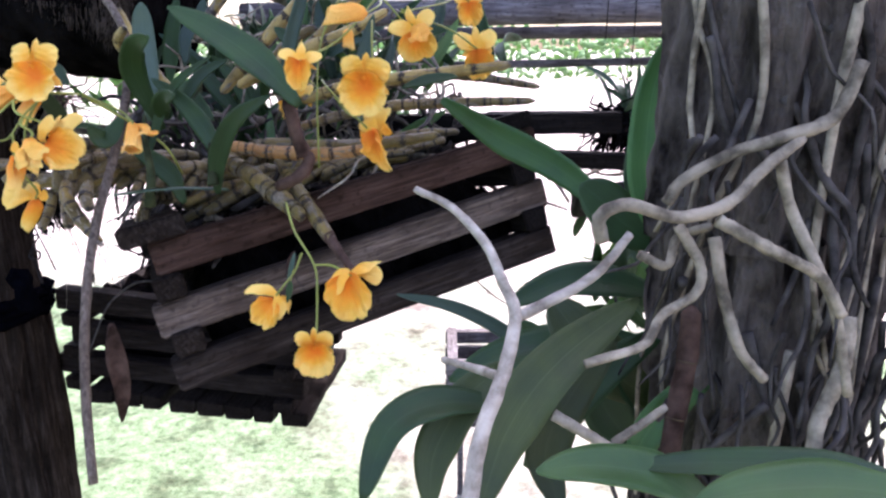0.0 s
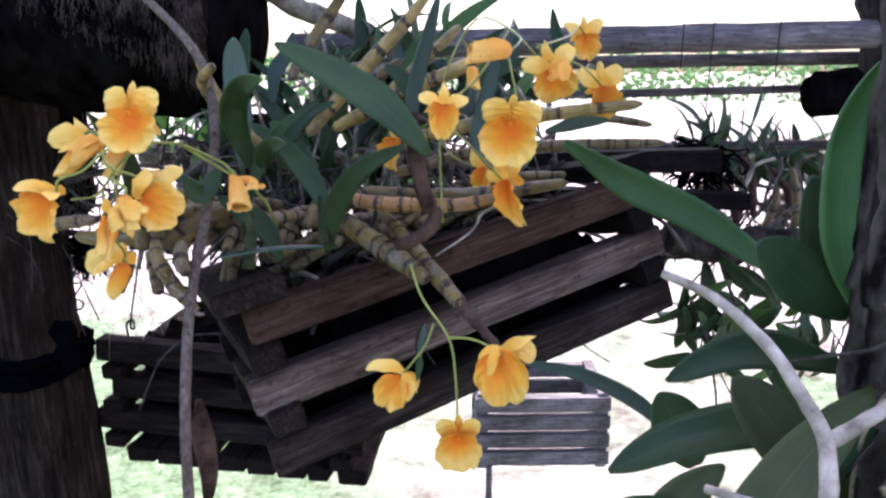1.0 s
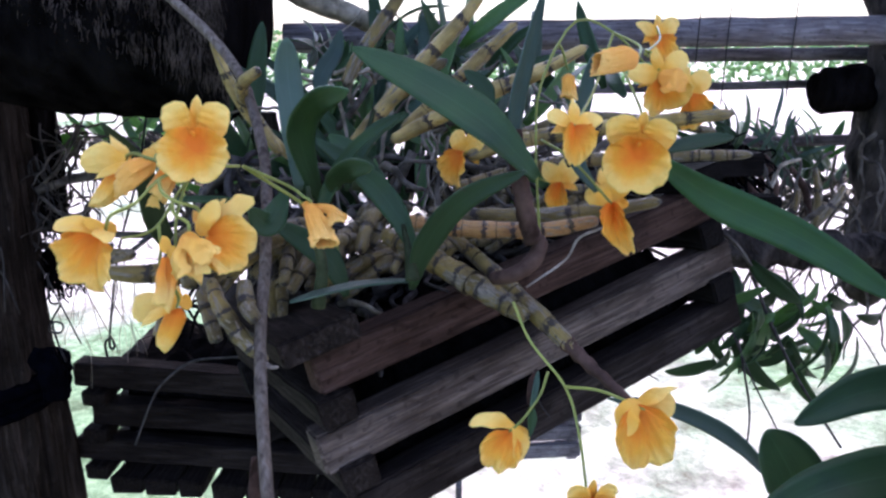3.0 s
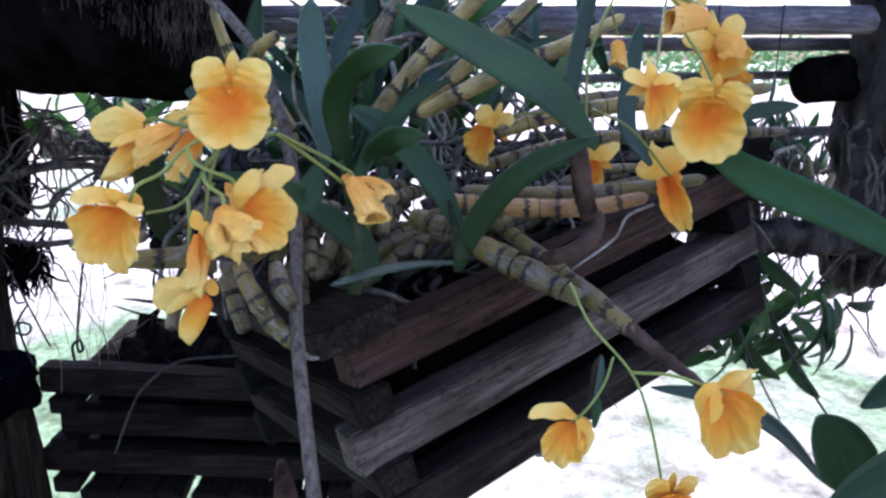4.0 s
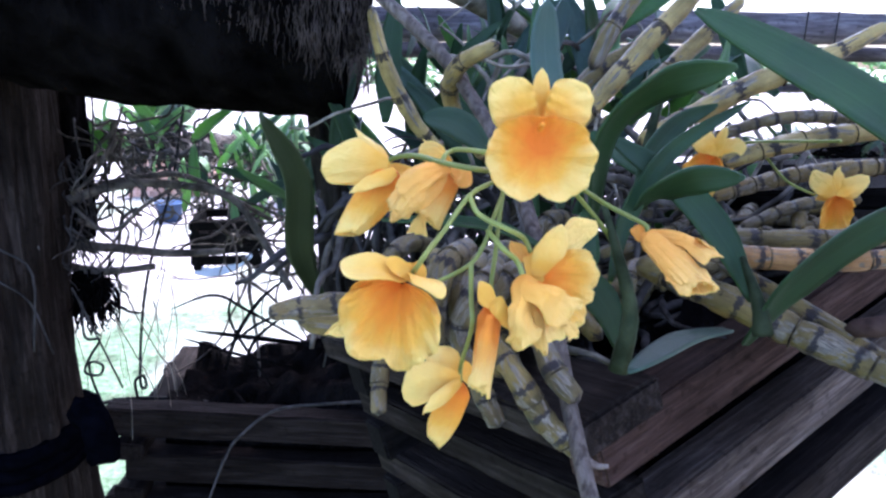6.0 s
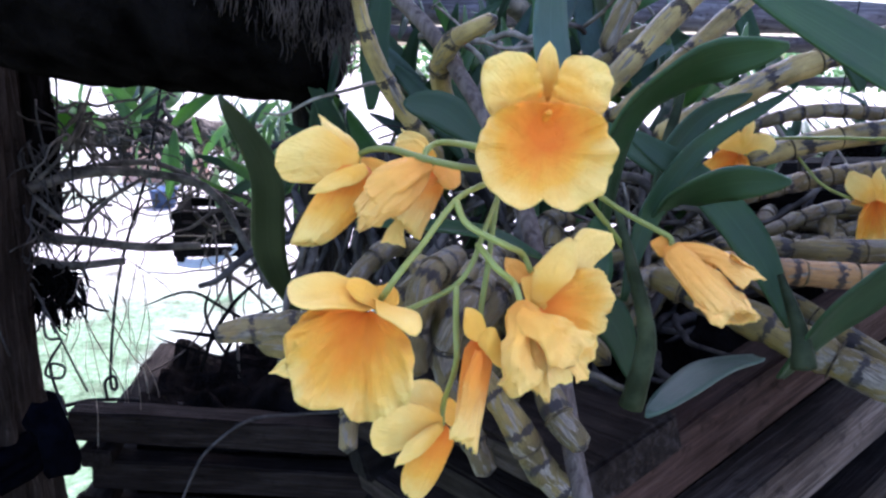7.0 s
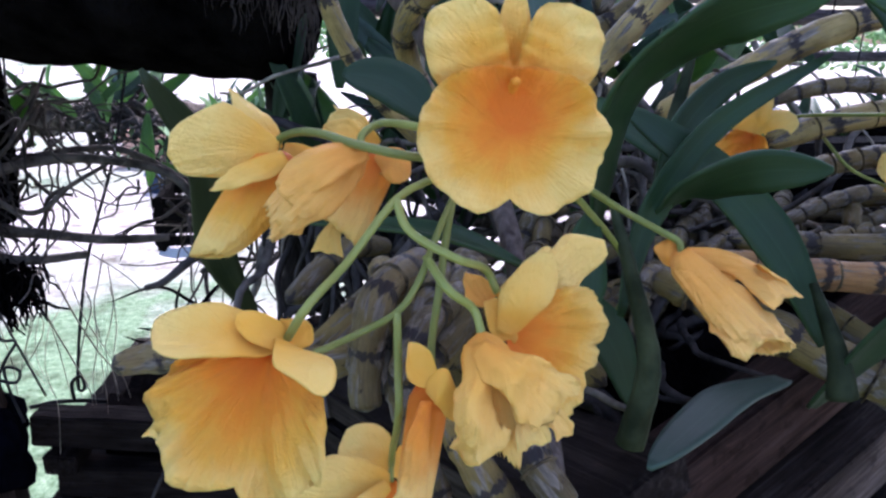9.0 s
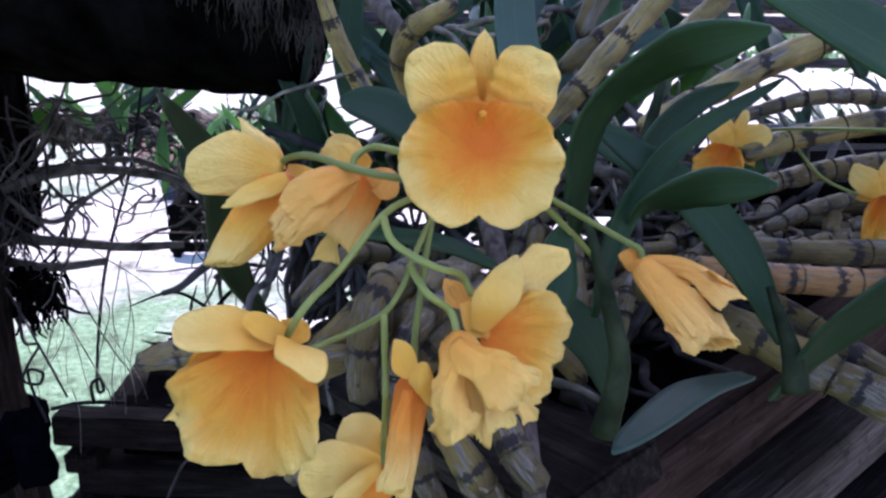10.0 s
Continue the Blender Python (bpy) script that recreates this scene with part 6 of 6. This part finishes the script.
# ---- plants and clutter further back ----
def leafy(name, label, category, centre, size, count, length, width, materials, seed, hang=0.0):
    """A loose plant of many separate leaves that share a few meshes."""
    rnd = random.Random(seed)
    plant = thing(name, label, category)
    meshes = []
    for k in range(4):
        bm = bmesh.new()
        bend = 0.25 + 0.15 * k
        blade(bm, spline([(0, 0, 0), (0, 0.1 * bend, 0.35), (0, 0.45 * bend, 0.7), (0, 1.0 * bend, 0.95)], 9), strap(0.5 * width / length, 1.8 + 0.5 * k, 0.3), (0, -1, 0.2), 0.3, 0.012, 4)
        me = bpy.data.meshes.new("leaf")
        bm.to_mesh(me)
        bm.free()
        me.polygons.foreach_set("use_smooth", [True] * len(me.polygons))
        me.materials.append(materials[k % len(materials)])
        meshes.append(me)
    for i in range(count):
        p = Vector([centre[k] + rnd.gauss(0, 0.45) * size[k] for k in range(3)])
        tilt = rnd.uniform(-60, 60) + (180 if rnd.random() < hang else 0)
        ob = new("leaf", meshes[rnd.randrange(4)])
        ob.matrix_basis = pose(*p, rnd.uniform(-35, 35), tilt, rnd.uniform(-70, 70)) @ Matrix.Scale(length * rnd.uniform(0.6, 1.25), 4)
        ob.parent = plant
    return plant


def vines(name, label, rows, material, category="root"):
    t = thing(name, label, category)
    for i, (pts, r) in enumerate(rows):
        rod("root", pts, r, r * 0.7, material, t, "", 7, 22, 0.22, i * 3.1)
    return t


# left gap: roots leaving the post, foliage and pots beyond
vines("post_roots", "grey woody orchid roots growing out from the post", (
    (((-0.5362, 0.9413, 1.2838), (-0.5013, 0.9582, 1.2935), (-0.4536, 0.9701, 1.2928), (-0.4012, 0.9574, 1.2819), (-0.3732, 0.9422, 1.2435), (-0.3498, 0.9077, 1.2083)), 0.0045),
    (((-0.5329, 0.9835, 1.2870), (-0.4788, 0.9968, 1.2965), (-0.4386, 1.0087, 1.2905), (-0.3682, 1.0058, 1.2493)), 0.0035),
    (((-0.5513, 0.9544, 1.2420), (-0.5078, 0.9655, 1.2355), (-0.4589, 0.9749, 1.2264), (-0.4135, 0.9868, 1.2240)), 0.0048),
    (((-0.5505, 0.9690, 1.2180), (-0.5137, 0.9612, 1.2146), (-0.4755, 0.9749, 1.2143)), 0.0045),
    (((-0.5379, 0.9578, 1.2650), (-0.5048, 0.9591, 1.2534), (-0.4805, 0.9699, 1.2725), (-0.4574, 0.9898, 1.2852)), 0.0024),
    (((-0.5311, 0.9417, 1.2888), (-0.5107, 0.9430, 1.3088), (-0.5002, 0.9691, 1.3364), (-0.4967, 0.9957, 1.3605)), 0.0018),
    (((-0.5314, 0.9392, 1.2790), (-0.5143, 0.9323, 1.2647), (-0.4973, 0.9254, 1.2503)), 0.0018)), M_ROOTM, "roots")
tangle("post_root_tangle", "tangled fine roots on the dark post", "roots", (-0.5370, 0.9523, 1.2900), (0.014, 0.02, 0.050), 90, 0.0011, M_ROOTD, 0.055, 0.5, 21, wander=0.8, turns=7)
tangle("post_root_tangle", "looping grey-brown roots hanging out from the post", "roots", (-0.508, 0.990, 1.300), (0.020, 0.015, 0.050), 42, 0.0014, M_ROOTM, 0.12, 0.15, 27, wander=0.55, turns=8)
tangle("root_clump", "dark clump of roots hanging under the woody roots", "roots", (-0.5290, 0.9617, 1.2060), (0.014, 0.015, 0.012), 110, 0.0016, M_BARK, 0.045, 0.6, 22, wander=0.9)
tangle("hanging_roots", "thin pale hanging roots", "roots", (-0.5165, 0.9967, 1.1872), (0.05, 0.02, 0.02), 15, 0.0006, M_ROOT, 0.16, 1.2, 23)
HB = Vector((-0.4623, 1.5051, 1.1222))
hung = thing("hanging_basket", "small dark slatted basket hanging beyond the post", "basket", "hanging baskets")
for k in range(4):
    for y0 in (-0.05, 0.05):
        bar((-0.055, y0 - 0.006, -0.04 + 0.019 * k), (0.055, y0 + 0.006, -0.026 + 0.019 * k), M_BARD, hung, Matrix.Translation(HB), 0.001)
for sx in (-1, 1):
    bar((0.045 * sx - 0.006, -0.058, -0.048), (0.045 * sx + 0.006, 0.058, 0.034), M_BARD, hung, Matrix.Translation(HB), 0.001, name="side")
    rod("wire", [HB + Vector((0.045 * sx, 0, 0.03)), HB + Vector((0.02 * sx, 0, 0.5)), (HB.x, HB.y, 2.45)], 0.001, 0.001, M_WIRE, hung, "", 5, 8, 0.0)
leafy("background_plant", "pale green leafy plant beyond the post", "plant", (HB.x + 0.03, HB.y, HB.z + 0.08), (0.13, 0.08, 0.06), 34, 0.05, 0.013, (M_LEAFP, M_LEAFP, M_LEAF), 31)
leafy("background_plant", "thin-leaved plant between post and log", "plant", (-0.5411, 1.2512, 1.3014), (0.08, 0.06, 0.05), 20, 0.06, 0.014, (M_LEAFP, M_LEAFL), 32)
leaf([(-0.5381, 1.0122, 1.3129), (-0.5241, 1.0131, 1.3266), (-0.5077, 1.0115, 1.3323)], 0.0125, (0, -1, 0.3), M_LEAFL, thing("young_leaf_shoot", "single rounded green leaf on a thin root", "leaf"), "", 0.1)
rear_shoot = thing("grassy_shoot", "blackened thin dry leaves growing from the rear basket", "plant")
for i, (pts, w) in enumerate((
        (((-0.3311, 0.9581, 1.1324), (-0.3924, 0.9780, 1.1646), (-0.4260, 0.9881, 1.1795), (-0.4676, 0.9923, 1.1653)), 0.0022),
        (((-0.3199, 0.9465, 1.1363), (-0.3866, 0.9609, 1.1432), (-0.4422, 0.9727, 1.1487)), 0.0035),
        (((-0.3428, 0.9450, 1.1139), (-0.4093, 0.9615, 1.1290), (-0.4547, 0.9733, 1.1418)), 0.0022),
        (((-0.4177, 0.9777, 1.1044), (-0.4054, 0.9842, 1.1385), (-0.3816, 0.9886, 1.1729), (-0.3524, 0.9890, 1.1960)), 0.0030),
        (((-0.4007, 0.9731, 1.0991), (-0.3883, 0.9796, 1.1332), (-0.3532, 0.9805, 1.1622)), 0.0026),
        (((-0.3723, 0.9650, 1.0884), (-0.4108, 0.9881, 1.1497), (-0.4071, 0.9961, 1.1836)), 0.0022),
        (((-0.4230, 0.9830, 1.1212), (-0.3829, 0.9926, 1.1469), (-0.3361, 0.9885, 1.1650)), 0.0022))):
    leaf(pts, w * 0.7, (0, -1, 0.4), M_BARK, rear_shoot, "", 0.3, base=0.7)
coil = thing("curled_wire", "curled black wire on the post", "wire")
rod("wire", [(-0.5259, 0.9179, 1.2007), (-0.5242, 0.9100, 1.1714), (-0.5104, 0.9021, 1.1710), (-0.5182, 0.9001, 1.1577), (-0.5234, 0.8976, 1.1440), (-0.5112, 0.8947, 1.1418), (-0.5085, 0.8963, 1.1501), (-0.5193, 0.8987, 1.1514), (-0.5177, 0.8987, 1.1323), (-0.5084, 0.8913, 1.1105)], 0.0012, 0.0012, M_WIRE, coil, "", 6, 50, 0.0)
rod("wire", [(-0.5562, 1.0317, 1.0501), (-0.5259, 1.0277, 1.0566), (-0.4776, 1.0189, 1.0576), (-0.4175, 1.0063, 1.0529)], 0.0022, 0.0018, M_WIRE, thing("rim_root", "thin dark root lying along the rear basket's rim", "root"), "", 6, 20, 0.2)
rod("root", [BASKET @ Vector((0.004, 0.19, 0.02)), (-0.2845, 0.8148, 1.1398), (-0.3313, 0.8227, 1.1365), (-0.3641, 0.8275, 1.1312), (-0.3927, 0.8274, 1.1099), (-0.4048, 0.8249, 1.0913), (-0.4222, 0.8174, 1.0495)], 0.0014, 0.0010, M_ROOTD, thing("hanging_root", "thin grey root curving in front of the rear basket", "root"), "", 6, 26, 0.2)

M_BLUE = plain_mat("plastic_blue", (0.04, 0.06, 0.11), (0.06, 0.09, 0.16), 20.0, 0.5, 0.1)
M_BRICK = plain_mat("brick_red", (0.40, 0.22, 0.15), (0.58, 0.38, 0.29), 30.0, 0.9, 0.5)


def bucket(loc, r, h, material, label):
    t = thing("bucket", label, "bucket")
    t.location = loc
    bm = bmesh.new()
    prof = [(r * 0.78, 0), (r, h), (r * 1.06, h), (r * 1.06, h - 0.012), (r * 0.95, h - 0.004), (r * 0.74, 0.01)]
    rings = [[bm.verts.new((a * math.cos(k * math.pi / 12), a * math.sin(k * math.pi / 12), z)) for k in range(24)] for a, z in prof]
    for p, q in zip(rings, rings[1:]):
        for k in range(24):
            bm.faces.new((p[k], p[(k + 1) % 24], q[(k + 1) % 24], q[k]))
    bm.faces.new(rings[-1])
    bm.faces.new(rings[0][::-1])
    part("body", bm, material, t)
    rod("handle", [(-r, 0, h), (-r * 0.6, -r * 0.5, h + 0.04), (r * 0.6, -r * 0.5, h + 0.04), (r, 0, h)], 0.004, 0.004, M_WIRE, t)
    return t


bucket((-1.51, 6.9, 0.0), 0.12, 0.16, M_BLUE, "blue plastic bucket on the far lawn")
wall = thing("brick_stack", "low stack of red bricks on the far lawn", "bricks")
bk = bmesh.new()
box(bk, (-0.10, -0.05, -0.03), (0.10, 0.05, 0.03), 0.004)
bme = bpy.data.meshes.new("brick")
bk.to_mesh(bme)
bk.free()
bme.materials.append(M_BRICK)
for i in range(4):
    for j in range(6):
        o = new("brick", bme)
        o.location = (-2.0 + 0.205 * i + 0.05 * (j % 2), 8.1, 0.03 + 0.062 * j)
        o.parent = wall
leafy("shrub", "pale green shrub standing on the far lawn", "shrub", (-0.6, 7.6, 0.35), (0.5, 0.4, 0.3), 90, 0.38, 0.10, (M_LEAFL, M_LEAFL, M_LEAF), 33)

tangle("background_roots", "grey-brown tangled roots beyond the post", "roots", (-0.3778, 1.1607, 1.1919), (0.06, 0.05, 0.05), 36, 0.0020, M_ROOTM, 0.15, 0.2, 45, wander=0.45, turns=6)
tangle("background_roots", "brown clump of dry roots beyond the post", "roots", (-0.5719, 1.6116, 1.2514), (0.05, 0.04, 0.02), 70, 0.0040, M_ROOTD, 0.10, 0.1, 46, wander=0.95, turns=8)
# middle distance behind the canes
leafy("background_plant", "thin-leaved orchids growing behind the basket", "plant", (-0.1239, 0.8764, 1.3644), (0.16, 0.08, 0.07), 90, 0.085, 0.016, (M_LEAF, M_LEAFL, M_LEAFB), 34)
leafy("background_plant", "dark leafy growth behind the basket", "plant", (-0.2028, 0.8285, 1.3015), (0.12, 0.06, 0.05), 60, 0.08, 0.016, (M_LEAF, M_LEAF, M_LEAFL), 35)
tangle("background_roots", "pale tangled roots behind the basket", "roots", (-0.1200, 0.8348, 1.3521), (0.13, 0.06, 0.07), 70, 0.0018, M_ROOT, 0.16, 0.2, 41, wander=0.7, turns=8)
tangle("background_roots", "dark tangled roots behind the basket", "roots", (-0.1369, 0.7601, 1.3119), (0.16, 0.05, 0.05), 95, 0.0028, M_ROOTM, 0.15, 0.2, 42, wander=0.55, turns=7)
rod("branch", [(-0.2823, 0.8959, 1.5100), (-0.2468, 0.9047, 1.4800), (-0.2084, 0.9177, 1.4660), (-0.1728, 0.9300, 1.4520), (-0.1225, 0.9588, 1.4300)], 0.013, 0.009, M_ROOT, thing("pale_branch", "pale grey-barked branch behind the canes", "branch"), "", 12, 24, 0.2)

# right: dark logs with hanging orchids
rlog = thing("hanging_log", "dark rough log hanging by the poles", "log", "hanging logs")
bm = bmesh.new()
sweep(bm, spline([(0.4150, 1.0835, 1.3790), (0.7352, 1.1028, 1.3870)], 30), lambda s: 0.030, 20, 0.35, 6.0)
part("trunk", bm, M_BARK, rlog)
rlog2 = thing("hanging_log", "dark root-covered log behind the basket", "log", "hanging logs")
bm = bmesh.new()
sweep(bm, spline([(0.1590, 0.8662, 1.2256), (0.2477, 0.8811, 1.2166), (0.4568, 0.9103, 1.2012)], 40), lambda s: 0.020, 18, 0.5, 7.0, 1.0, 0.15)
part("trunk", bm, M_TRUNKD, rlog2)
rpost = thing("hanging_log", "dark root-covered log hanging upright by the poles", "log", "hanging logs")
RP = Vector((0.5094, 1.0615, 1.2715))
bm = bmesh.new()
sweep(bm, spline([(RP.x, RP.y, RP.z - 0.13), (RP.x + 0.01, RP.y, RP.z), (RP.x, RP.y, 2.45)], 80), lambda s: 0.055, 24, 0.4, 9.0, 1.0, 0.12)
part("trunk", bm, M_TRUNKD, rpost)
tangle("log_roots", "thin grey roots hanging round the dark logs", "roots", (0.3852, 0.9919, 1.2625), (0.12, 0.05, 0.10), 60, 0.0018, M_ROOTM, 0.16, 0.8, 43, wander=0.9, turns=8)
leafy("hanging_orchid", "orchid with hanging lance-shaped leaves on the log", "orchid", (0.2171, 0.8772, 1.1391), (0.05, 0.05, 0.055), 34, 0.062, 0.020, (M_LEAF, M_LEAF, M_LEAFL), 36, 0.95)
leafy("hanging_orchid", "orchid with hanging yellow-green leaves on the log", "orchid", (0.3292, 0.9009, 1.1258), (0.07, 0.05, 0.055), 36, 0.060, 0.019, (M_LEAFL, M_LEAF), 37, 0.95)
leafy("hanging_orchid", "thin-leaved orchid on the log by the poles", "orchid", (0.3000, 0.9628, 1.3150), (0.06, 0.05, 0.03), 22, 0.045, 0.006, (M_LEAFB, M_LEAF, M_LEAFM), 38, 0.3)
vines("bare_vine", "thin bare stems hanging from the log", (
    (((0.2265, 0.8694, 1.1934), (0.2491, 0.8509, 1.1341), (0.2777, 0.8317, 1.0749), (0.3182, 0.8094, 1.0097)), 0.0020),
    (((0.1906, 0.8425, 1.1526), (0.2126, 0.8246, 1.0948), (0.2405, 0.8058, 1.0370)), 0.0012),
    (((0.2018, 0.8350, 1.1295), (0.2115, 0.8156, 1.0601), (0.2072, 0.8040, 1.0138)), 0.0014),
    (((0.3285, 0.8438, 1.1462), (0.3460, 0.8353, 1.1225), (0.3633, 0.8253, 1.0929)), 0.0010)), M_ROOTD, "stems")
far_basket = thing("hanging_basket", "weathered grey slatted basket on a stake far behind", "basket", "hanging baskets")
FB = Vector((0.1983, 2.0914, 0.4190))
for k in range(4):
    bar((-0.19, -0.12, -0.105 + 0.055 * k), (0.19, -0.09, -0.065 + 0.055 * k), M_RAIL, far_basket, Matrix.Translation(FB), 0.002)
    bar((-0.19, 0.12, -0.105 + 0.055 * k), (0.19, 0.15, -0.065 + 0.055 * k), M_RAIL, far_basket, Matrix.Translation(FB), 0.002)
for sx in (-1, 1):
    bar((0.17 * sx - 0.015, -0.11, -0.12), (0.17 * sx + 0.015, 0.14, 0.11), M_RAIL, far_basket, Matrix.Translation(FB), 0.002)
bar((-0.16, -0.08, -0.13), (0.16, 0.12, -0.107), M_BARD, far_basket, Matrix.Translation(FB), 0.002, name="floor_slat")
bm = bmesh.new()
box(bm, (FB.x - 0.152, FB.y, 0), (FB.x - 0.134, FB.y + 0.018, FB.z - 0.13), 0.003)
part("stake", bm, M_RAIL, far_basket)

# crowded leafless orchid on the rack to the right
rack_orchid = thing("orchid_plant", "clump of brown leafless orchid canes on the rear rack", "orchid")
rk = random.Random(91)
for i in range(10):
    a = Vector((0.2467, 0.9260, 1.2288)).lerp(Vector((0.3812, 0.9603, 1.2217)), rk.random()) + Vector((0, rk.uniform(-0.03, 0.03), rk.uniform(-0.02, 0.01)))
    b = a + Vector((rk.uniform(-0.05, 0.05), rk.uniform(-0.03, 0.03), rk.uniform(0.03, 0.09)))
    cane([a, a.lerp(b, 0.5) + Vector((0.006, 0, 0.004)), b], rk.uniform(0.0045, 0.007), (M_SHEATH, M_CANEW, M_ROOTM)[i % 3], rack_orchid, 4, "", 0.7, seed=i + 100, pitch=3.4)
tangle("root_clump", "black hanging clump of roots on the rear rack", "roots", (0.2234, 0.9492, 1.3105), (0.022, 0.02, 0.016), 110, 0.0022, M_BARK, 0.06, 0.3, 92, wander=0.9)
rod("pale_root", [(0.2514, 0.9131, 1.2581), (0.2680, 0.9192, 1.2828), (0.2781, 0.9238, 1.3013), (0.3007, 0.9249, 1.3086)], 0.0032, 0.0020, M_ROOT, rack_orchid, "thick pale root", 8, 16, 0.25)
leafy("hanging_orchid", "orchid with upright leaves on the black root clump", "orchid", (0.2326, 0.9570, 1.3250), (0.030, 0.02, 0.015), 8, 0.055, 0.009, (M_LEAFB, M_LEAF), 93, 0.0)

# dry leaf and roots that hang under the basket's corner
dry = thing("dry_leaf", "withered brown leaf hanging under the basket's corner", "leaf")
leaf([(-0.2545, 0.530, 1.1960), (-0.2535, 0.529, 1.1700), (-0.2520, 0.530, 1.1400), (-0.2560, 0.531, 1.1120)], 0.0085, (0.5, -1, 0), M_SHEATH, dry, "", 0.35, sharp=2.0)

# plant table seen through the gap beside the post
M_STRIP = plain_mat("plastic_white", (0.55, 0.57, 0.60), (0.72, 0.74, 0.76), 30.0, 0.5, 0.1)
strip = thing("plastic_strip", "curved pale plastic strip lying by the far plants", "strip")
leaf([(-0.5115, 1.45, 1.0757), (-0.4850, 1.45, 1.0710), (-0.4500, 1.45, 1.0800), (-0.4096, 1.45, 1.1081)], 0.0075, (0, -1, 0.7), M_STRIP, strip, "", 0.1, base=0.9, name="strip")
leafy("background_plant", "broad pale leaves standing behind the post roots", "plant", (-0.585, 1.62, 1.285), (0.035, 0.04, 0.02), 9, 0.085, 0.026, (M_LEAFP, M_LEAFB, M_LEAFL), 61)
leafy("background_plant", "fresh green orchid shoots on the far rack", "plant", (-0.42, 1.58, 1.235), (0.05, 0.05, 0.02), 26, 0.055, 0.014, (M_LEAFB, M_LEAFL, M_LEAFP, M_LEAF), 62)
leafy("background_plant", "dark leafy orchids on the far rack", "plant", (-0.36, 1.90, 1.15), (0.10, 0.10, 0.04), 34, 0.085, 0.019, (M_LEAF, M_LEAFB, M_LEAFL), 63)
leafy("background_plant", "strap-leaved orchid beside the rear basket", "plant", (-0.345, 1.20, 1.235), (0.05, 0.05, 0.035), 26, 0.075, 0.013, (M_LEAF, M_LEAFL, M_LEAFB), 64)
far_log = thing("hanging_log", "brown root-covered log on the far rack", "log", "hanging logs")
bm = bmesh.new()
sweep(bm, spline([(-0.78, 1.80, 1.225), (-0.58, 1.78, 1.235), (-0.40, 1.80, 1.222)], 40), lambda u: 0.026, 18, 0.5, 3.0, 1.0, 0.15)
part("trunk", bm, M_TRUNK, far_log)
tangle("background_roots", "grey roots and dead stems on the far rack", "roots", (-0.44, 1.62, 1.19), (0.13, 0.08, 0.05), 75, 0.0024, M_ROOTM, 0.16, 0.2, 65, wander=0.8, turns=7)
# rack behind the right end of the basket
leafy("background_plant", "dull green orchids on the rack behind the log", "plant", (0.46, 1.28, 1.235), (0.16, 0.06, 0.035), 80, 0.075, 0.017, (M_LEAF, M_LEAFB, M_LEAFM), 67)
tangle("background_roots", "brown dead stems on the rack behind the log", "roots", (0.50, 1.27, 1.20), (0.18, 0.06, 0.035), 70, 0.0035, M_ROOTM, 0.18, 0.1, 68, wander=0.7, turns=6, lie=0.4)
# dark stump and dead stems behind the near corner of the basket
stump = thing("hanging_log", "dark rough log hanging behind the flowering orchid", "log", "hanging logs")
part("trunk", rough_column(spline([(-0.300, 1.000, 1.150), (-0.302, 1.000, 1.25), (-0.310, 1.000, 1.36)], 60), 0.021, 30.0, 0.3), M_TRUNKD, stump)
tangle("background_roots", "dead brown stems behind the flowering orchid", "roots", (-0.272, 0.740, 1.312), (0.040, 0.03, 0.035), 60, 0.0026, M_ROOTD, 0.095, 0.35, 71, wander=0.6, turns=6)
leaf([(0.1330, 0.4200, 1.1850), (0.1030, 0.4200, 1.2080), (0.0820, 0.4300, 1.2300), (0.0680, 0.4400, 1.2480)], 0.0190, (0.1, -1, 0.3), M_LEAFO, side_orchid, "", 0.25)
leaf([(0.1250, 0.4100, 1.1550), (0.1000, 0.4150, 1.1850), (0.0950, 0.4250, 1.2150)], 0.0160, (0.1, -1, 0.2), M_LEAF, side_orchid, "", 0.25)

# hedge on the far side of the lawn
rh = random.Random(17)
bm = bmesh.new()
for i in range(5200):
    p = Vector((rh.uniform(-32, 42), 34 + rh.uniform(-2.5, 2.5), 0.0))
    p.z = rh.random() ** 0.8 * (2.0 + 0.9 * noise.noise(Vector((p.x * 0.25, 0, 3))) + 0.6 * noise.noise(Vector((p.x * 0.9, 1, 3))))
    d = Vector((rh.uniform(-1, 1), rh.uniform(-0.6, 0.6), rh.uniform(0.1, 1))).normalized() * rh.uniform(0.22, 0.50)
    blade(bm, spline([p, p + d * 0.5, p + d + Vector((0, 0, -0.12))], 4), oval(rh.uniform(0.07, 0.15)), (rh.uniform(-0.5, 0.5), -1, 0.6), 0.2, 0.01, 2)
tagged(part("hedge", bm, M_LEAFP), "pale sunlit hedge beyond the lawn", "hedge", kind="stuff")
